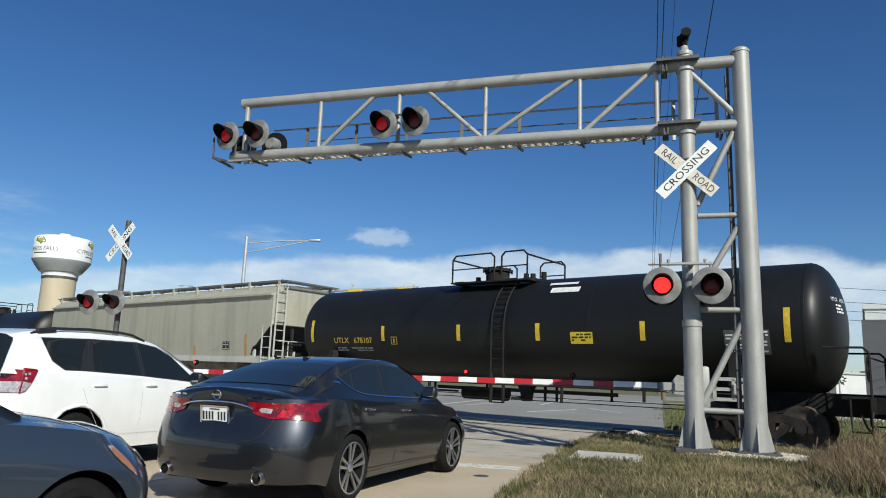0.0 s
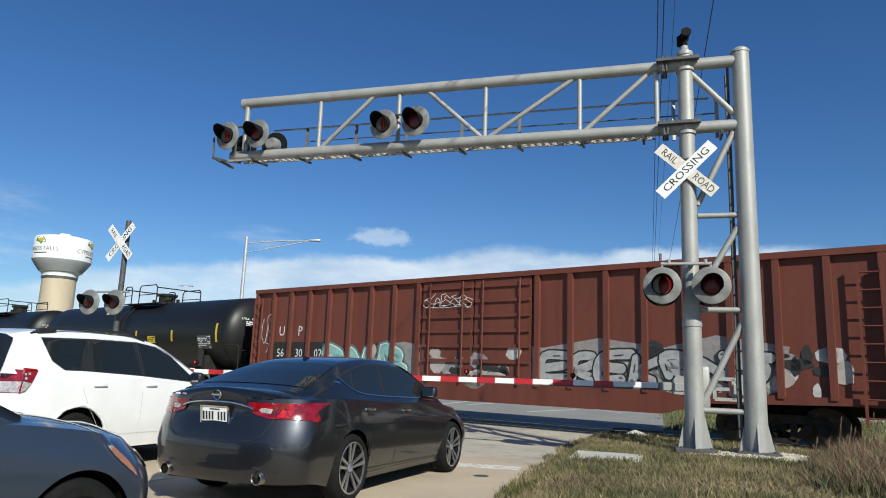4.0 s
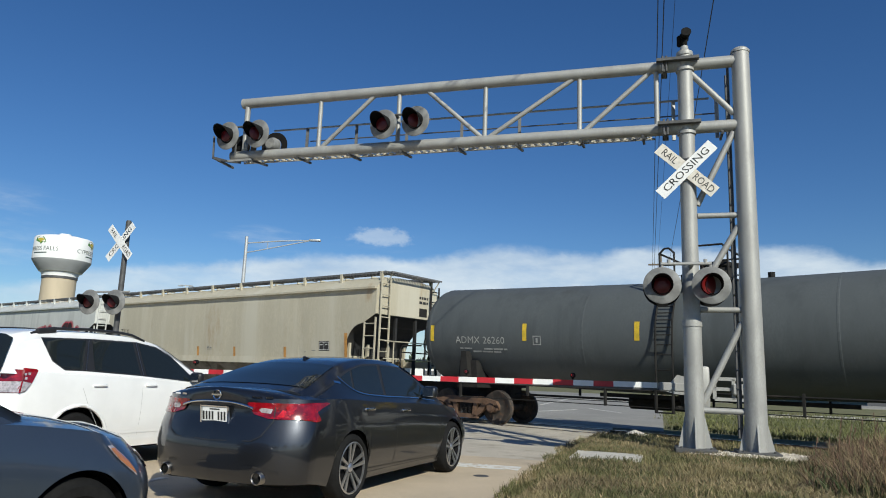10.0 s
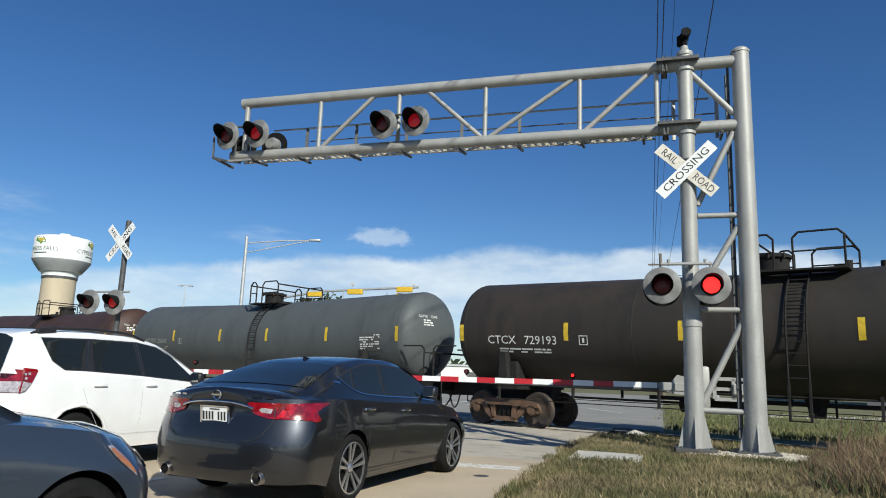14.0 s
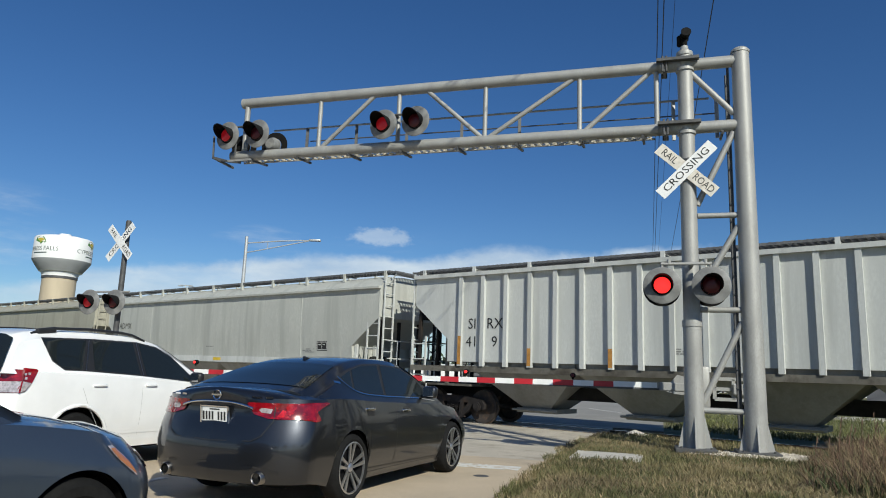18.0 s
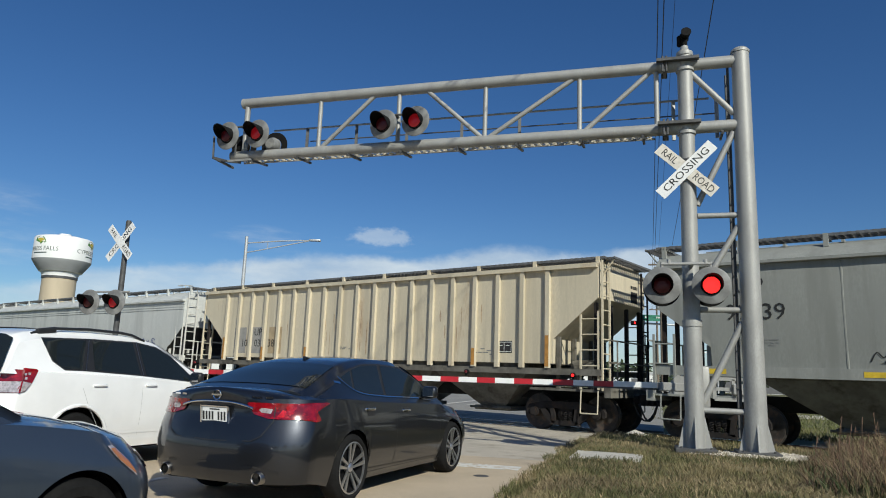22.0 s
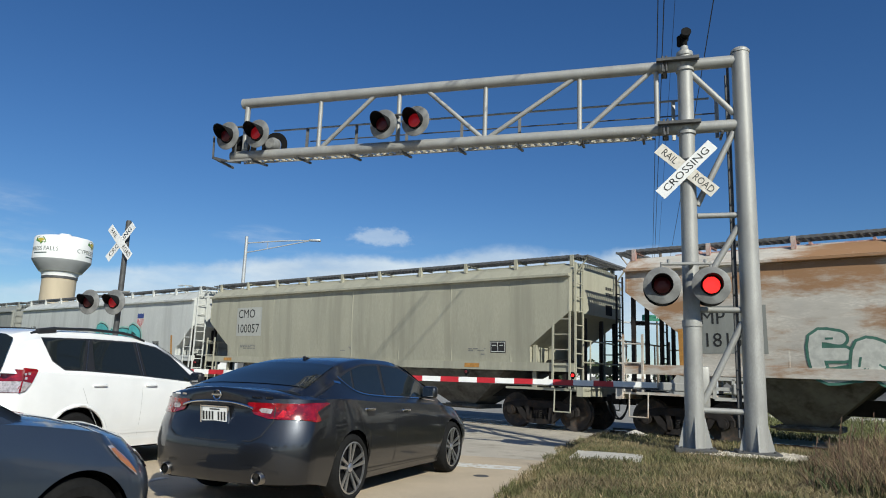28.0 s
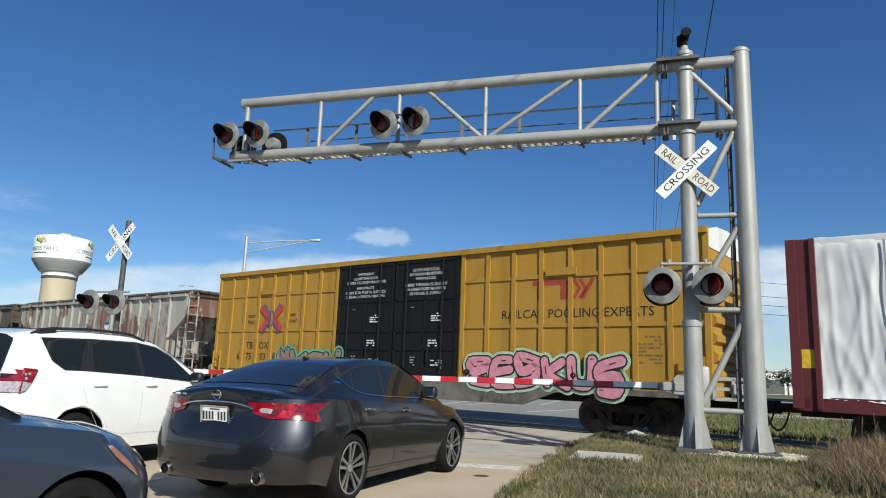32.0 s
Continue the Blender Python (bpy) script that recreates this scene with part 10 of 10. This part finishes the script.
    tank_car(-243.72, 17.0, P_brownblack, "brown black tank car with white lettering", "CTCX  729193", ink_white, 2.59, 0.32, stripes=(0.54, 3.86, 6.82, 10.44, 13.32, 16.6), r=1.44, cz=2.62, sag=0.13, deck=(9.31, 9.3, 0.9, 0.75))
    tank_car(-262.12, 13.3, P_whitetank, "cream white rust-streaked tank car", None, stripes=(0.6, 3, 6, 9, 12.6), panel=False, box_panel=False, ladder_mat=surface("rust brown fittings", (0.11, 0.05, 0.04), 0.8, 0, 0.3, 5))
    hopper_car(-277.4, 17.05, P_bone, "bone grey covered hopper car with panelled sides", [("AOKX", 0.36, 0, 0.25), ("854318", 0.36, 0, -0.22)], mark_at=1.75, mark_z=2.75, sill=P_bone, stripe_flat=True, stripe_mat=stripe_yellow, bays=3, end="low", walls=(0.19, 0.21))
    hopper_car(-295.5, 17.70, P_light, "light grey covered hopper car with yellow sill marks", [("ADMX", 0.36, 0, 0.25), ("580086", 0.36, 0, -0.22)], mark_at=1.75, mark_z=2.7, sill=P_pale, stripe_flat=True, stripe_mat=stripe_yellow, chute=P_chute, end="low", walls=(0.16, 0.28))
    hopper_car(-314.4, 17.10, P_pale, "off-white ribbed covered hopper car", (), bay_text=((0, "SI", 0.42, 2.75), (1, "RX", 0.42, 2.75), (0, "41", 0.42, 2.25), (1, "9", 0.42, 2.25)), mark_at=2.2, mark_z=2.5, ribs=19, rib0=1.68, chute=P_chute, walls=(-0.06, 0.19))
    hopper_car(-332.9, 19.35, P_light, "large light grey covered hopper car with smooth sides", [("TCMX", 0.36, 0, 0.25), ("472329", 0.36, 0, -0.22)], mark_at=2.6, mark_z=2.4, end_shade=shade_black, sill=P_pale, end="round", beads=True, chute=P_chute, walls=(-0.08, -0.04))
    hopper_car(-354.1, 19.45, P_pale, "pale grey covered hopper car with orange graffiti", [("XOMX", 0.36, 0, 0.25), ("720351", 0.36, 0, -0.22)], mark_at=2.1, mark_z=2.45, end_shade=shade_black, sill=white_sill, stripe_flat=True, extra=tags_orange, end="round", beads=True, chute=P_chute, walls=(-0.31, -0.12))
    hopper_car(-375.1, 17.15, P_cream, "cream ribbed covered hopper car with rust stains", (), bay_text=((1, "10", 0.38, 2.2), (2, "03", 0.38, 2.2), (3, "38", 0.38, 2.2), (2, "UP", 0.38, 2.6)), mark_at=3.3, mark_z=2.4, ribs=19, rib0=1.545, extra=renumbered, walls=(0.05, 0.14))
    hopper_car(-393.4, 16.35, P_grey, "grey covered hopper car with a painted shield emblem", [("UP", 0.5, -0.1, 0.3), ("99639", 0.5, 0, -0.27)], mark_at=2.4, mark_z=3.15, seams=8, stripe_flat=True, stripe_mat=stripe_yellow, bays=3, extra=shield_slogan, end="low", walls=(0.22, 0.30))
    hopper_car(-410.9, 16.90, P_light, "pale grey covered hopper car with a large blue graffiti piece", [("UP", 0.46, -0.1, 0.3), ("90390", 0.46, 0, -0.3)], mark_at=2.0, mark_z=2.6, end_shade=shade_black, extra=piece_blue, end="round", walls=(0.02, 0.20))
    hopper_car(-429.1, 17.50, P_rustgrey, "rust brown faded covered hopper car with green graffiti", [("CMO", 0.36, -0.1, 0.25), ("200139", 0.36, 0, -0.25)], mark_at=2.2, mark_z=2.45, end_shade=shade_black, patch=(1.15, 0.95, P_light), extra=piece_green, end="drop", walls=(-0.07, 0.44))
    hopper_car(-447.6, 16.50, P_grey, "grey covered hopper car with a painted shield emblem", [("UP", 0.46, -0.1, 0.3), ("99511", 0.46, 0, -0.25)], mark_at=2.9, mark_z=3.05, seams=8, stripe_flat=True, stripe_mat=stripe_yellow, bays=3, extra=shield_slogan_b, end="low", walls=(-0.10, 0.17))
    hopper_car(-465.2, 17.05, P_pale, "pale blue-grey covered hopper car with teal graffiti", [("UP", 0.46, -0.1, 0.3), ("90520", 0.46, 0, -0.3)], mark_at=1.9, mark_z=2.6, seams=8, bays=3, extra=piece_teal, end="round", walls=(0.17, 0.19))
    hopper_car(-483.1, 16.65, P_olive, "olive grey covered hopper car with panelled sides", [("CMO", 0.46, -0.1, 0.3), ("100057", 0.46, 0, -0.25)], mark_at=2.63, mark_z=2.98, seams=8, stripe_flat=True, bays=3, patch=(1.5, 1.05, P_light), end="low", walls=(0.19, 0.68))
    hopper_car(-500.6, 16.70, P_rustwhite, "white covered hopper car streaked with orange rust", [("MP", 0.44, -0.2, 0.28), ("718136", 0.44, 0, -0.22)], mark_at=2.2, mark_z=2.5, patch=(1.75, 1.05, P_grey), extra=piece_teal2, roof=P_rustroof, end="high", walls=(-0.04, 0.29))
    hopper_car(-518.5, 16.80, P_brown, "dark brown ribbed covered hopper car", (), ink=ink_white, bay_text=((1, "U", 0.4, 3.0), (2, "P", 0.4, 3.0), (0, "7", 0.4, 2.52), (1, "5", 0.4, 2.52), (2, "0", 0.4, 2.52), (3, "1", 0.4, 2.52), (4, "9", 0.4, 2.52)), mark_at=3.35, mark_z=2.6, ribs=18, extra=maroon_patches, stripe_mat=stripe_yellow, walls=(0.02, -0.08), rib_mat=P_rib)
    hopper_car(-536.7, 16.70, P_flake, "grey ribbed covered hopper car with flaking brown paint", (), bay_text=((0, "U", 0.44, 2.85), (1, "P", 0.44, 2.85), (0, "93", 0.4, 2.3), (1, "1", 0.4, 2.3)), mark_at=1.5, mark_z=2.5, ribs=18, extra=small_badge, walls=(0.22, 0.19))
    new_box_car(-555.5, 18.85)
    flat_car(-576.0, 21.5)
build_train()


# ---- what moves ----
HALF, FIRST = 0.5957, 0.411                       # the flashers change over every half period


def motions():
    for car, s0, wheels in RAILCARS:
        walk(car, [(0.0, car_at(s0, 0.0)), (SECONDS, car_at(s0, SECONDS))])
        line(car)
    turn_lamps()
    roll_wheels()


def line(ob):
    """Steady speed from row to row."""
    keys = ob.animation_data
    for curve in keys.action.layers[0].strips[0].channelbag(keys.action_slot).fcurves:
        for k in curve.keyframe_points:
            k.interpolation = "LINEAR"


def turn_lamps():
    """Each lamp insert turns its lit or dark face forward at every change."""
    times = [FIRST + k * HALF for k in range(int((SECONDS + 0.1 - FIRST) / HALF) + 1)]
    for lamp, rest, phase in FLIP:
        lit = phase == 0                         # the first of each pair is lit at the start
        rows = [(0.0, rest @ pose(0, 0, 0, 0, 0, 180 if lit else 0))]
        ang = 180.0 if lit else 0.0
        for t in times:
            f = math.floor(t * FPS) - 1 if ang > 90 else math.ceil(t * FPS)     # one lamp goes dark before the other lights
            for j, a in enumerate((0, 45, 130, 180)):
                if (f + j) / FPS <= SECONDS:
                    rows.append(((f + j) / FPS, rest @ pose(0, 0, 0, 0, 0, ang + a)))
            ang = (ang + 180) % 360
        if rows[-1][0] < SECONDS - 0.01:
            rows.append((SECONDS, rest @ pose(0, 0, 0, 0, 0, ang)))
        walk(lamp, rows)
        line(lamp)


def roll_wheels():
    """Wheelsets roll while their car is near the crossing."""
    step = math.degrees(SPEED / FPS / WHEEL_R)
    for car, s0, wheels in RAILCARS:
        t0 = max(0.0, (-16.0 - s0) / SPEED)
        t1 = min(SECONDS, (36.0 - s0) / SPEED)
        f0, f1 = round(t0 * FPS), round(t1 * FPS)
        for w in wheels:
            rest = w.matrix_basis.copy()
            rows = [(0.0, rest)] if f0 > 0 else []
            for f in range(f0, f1 + 1):
                rows.append((f / FPS, rest @ pose(0, 0, 0, 0, step * (f - f0), 0)))
            if not rows:
                rows = [(0.0, rest)]
            if f1 / FPS < SECONDS:
                rows.append((SECONDS, rows[-1][1]))
            walk(w, rows)


motions()
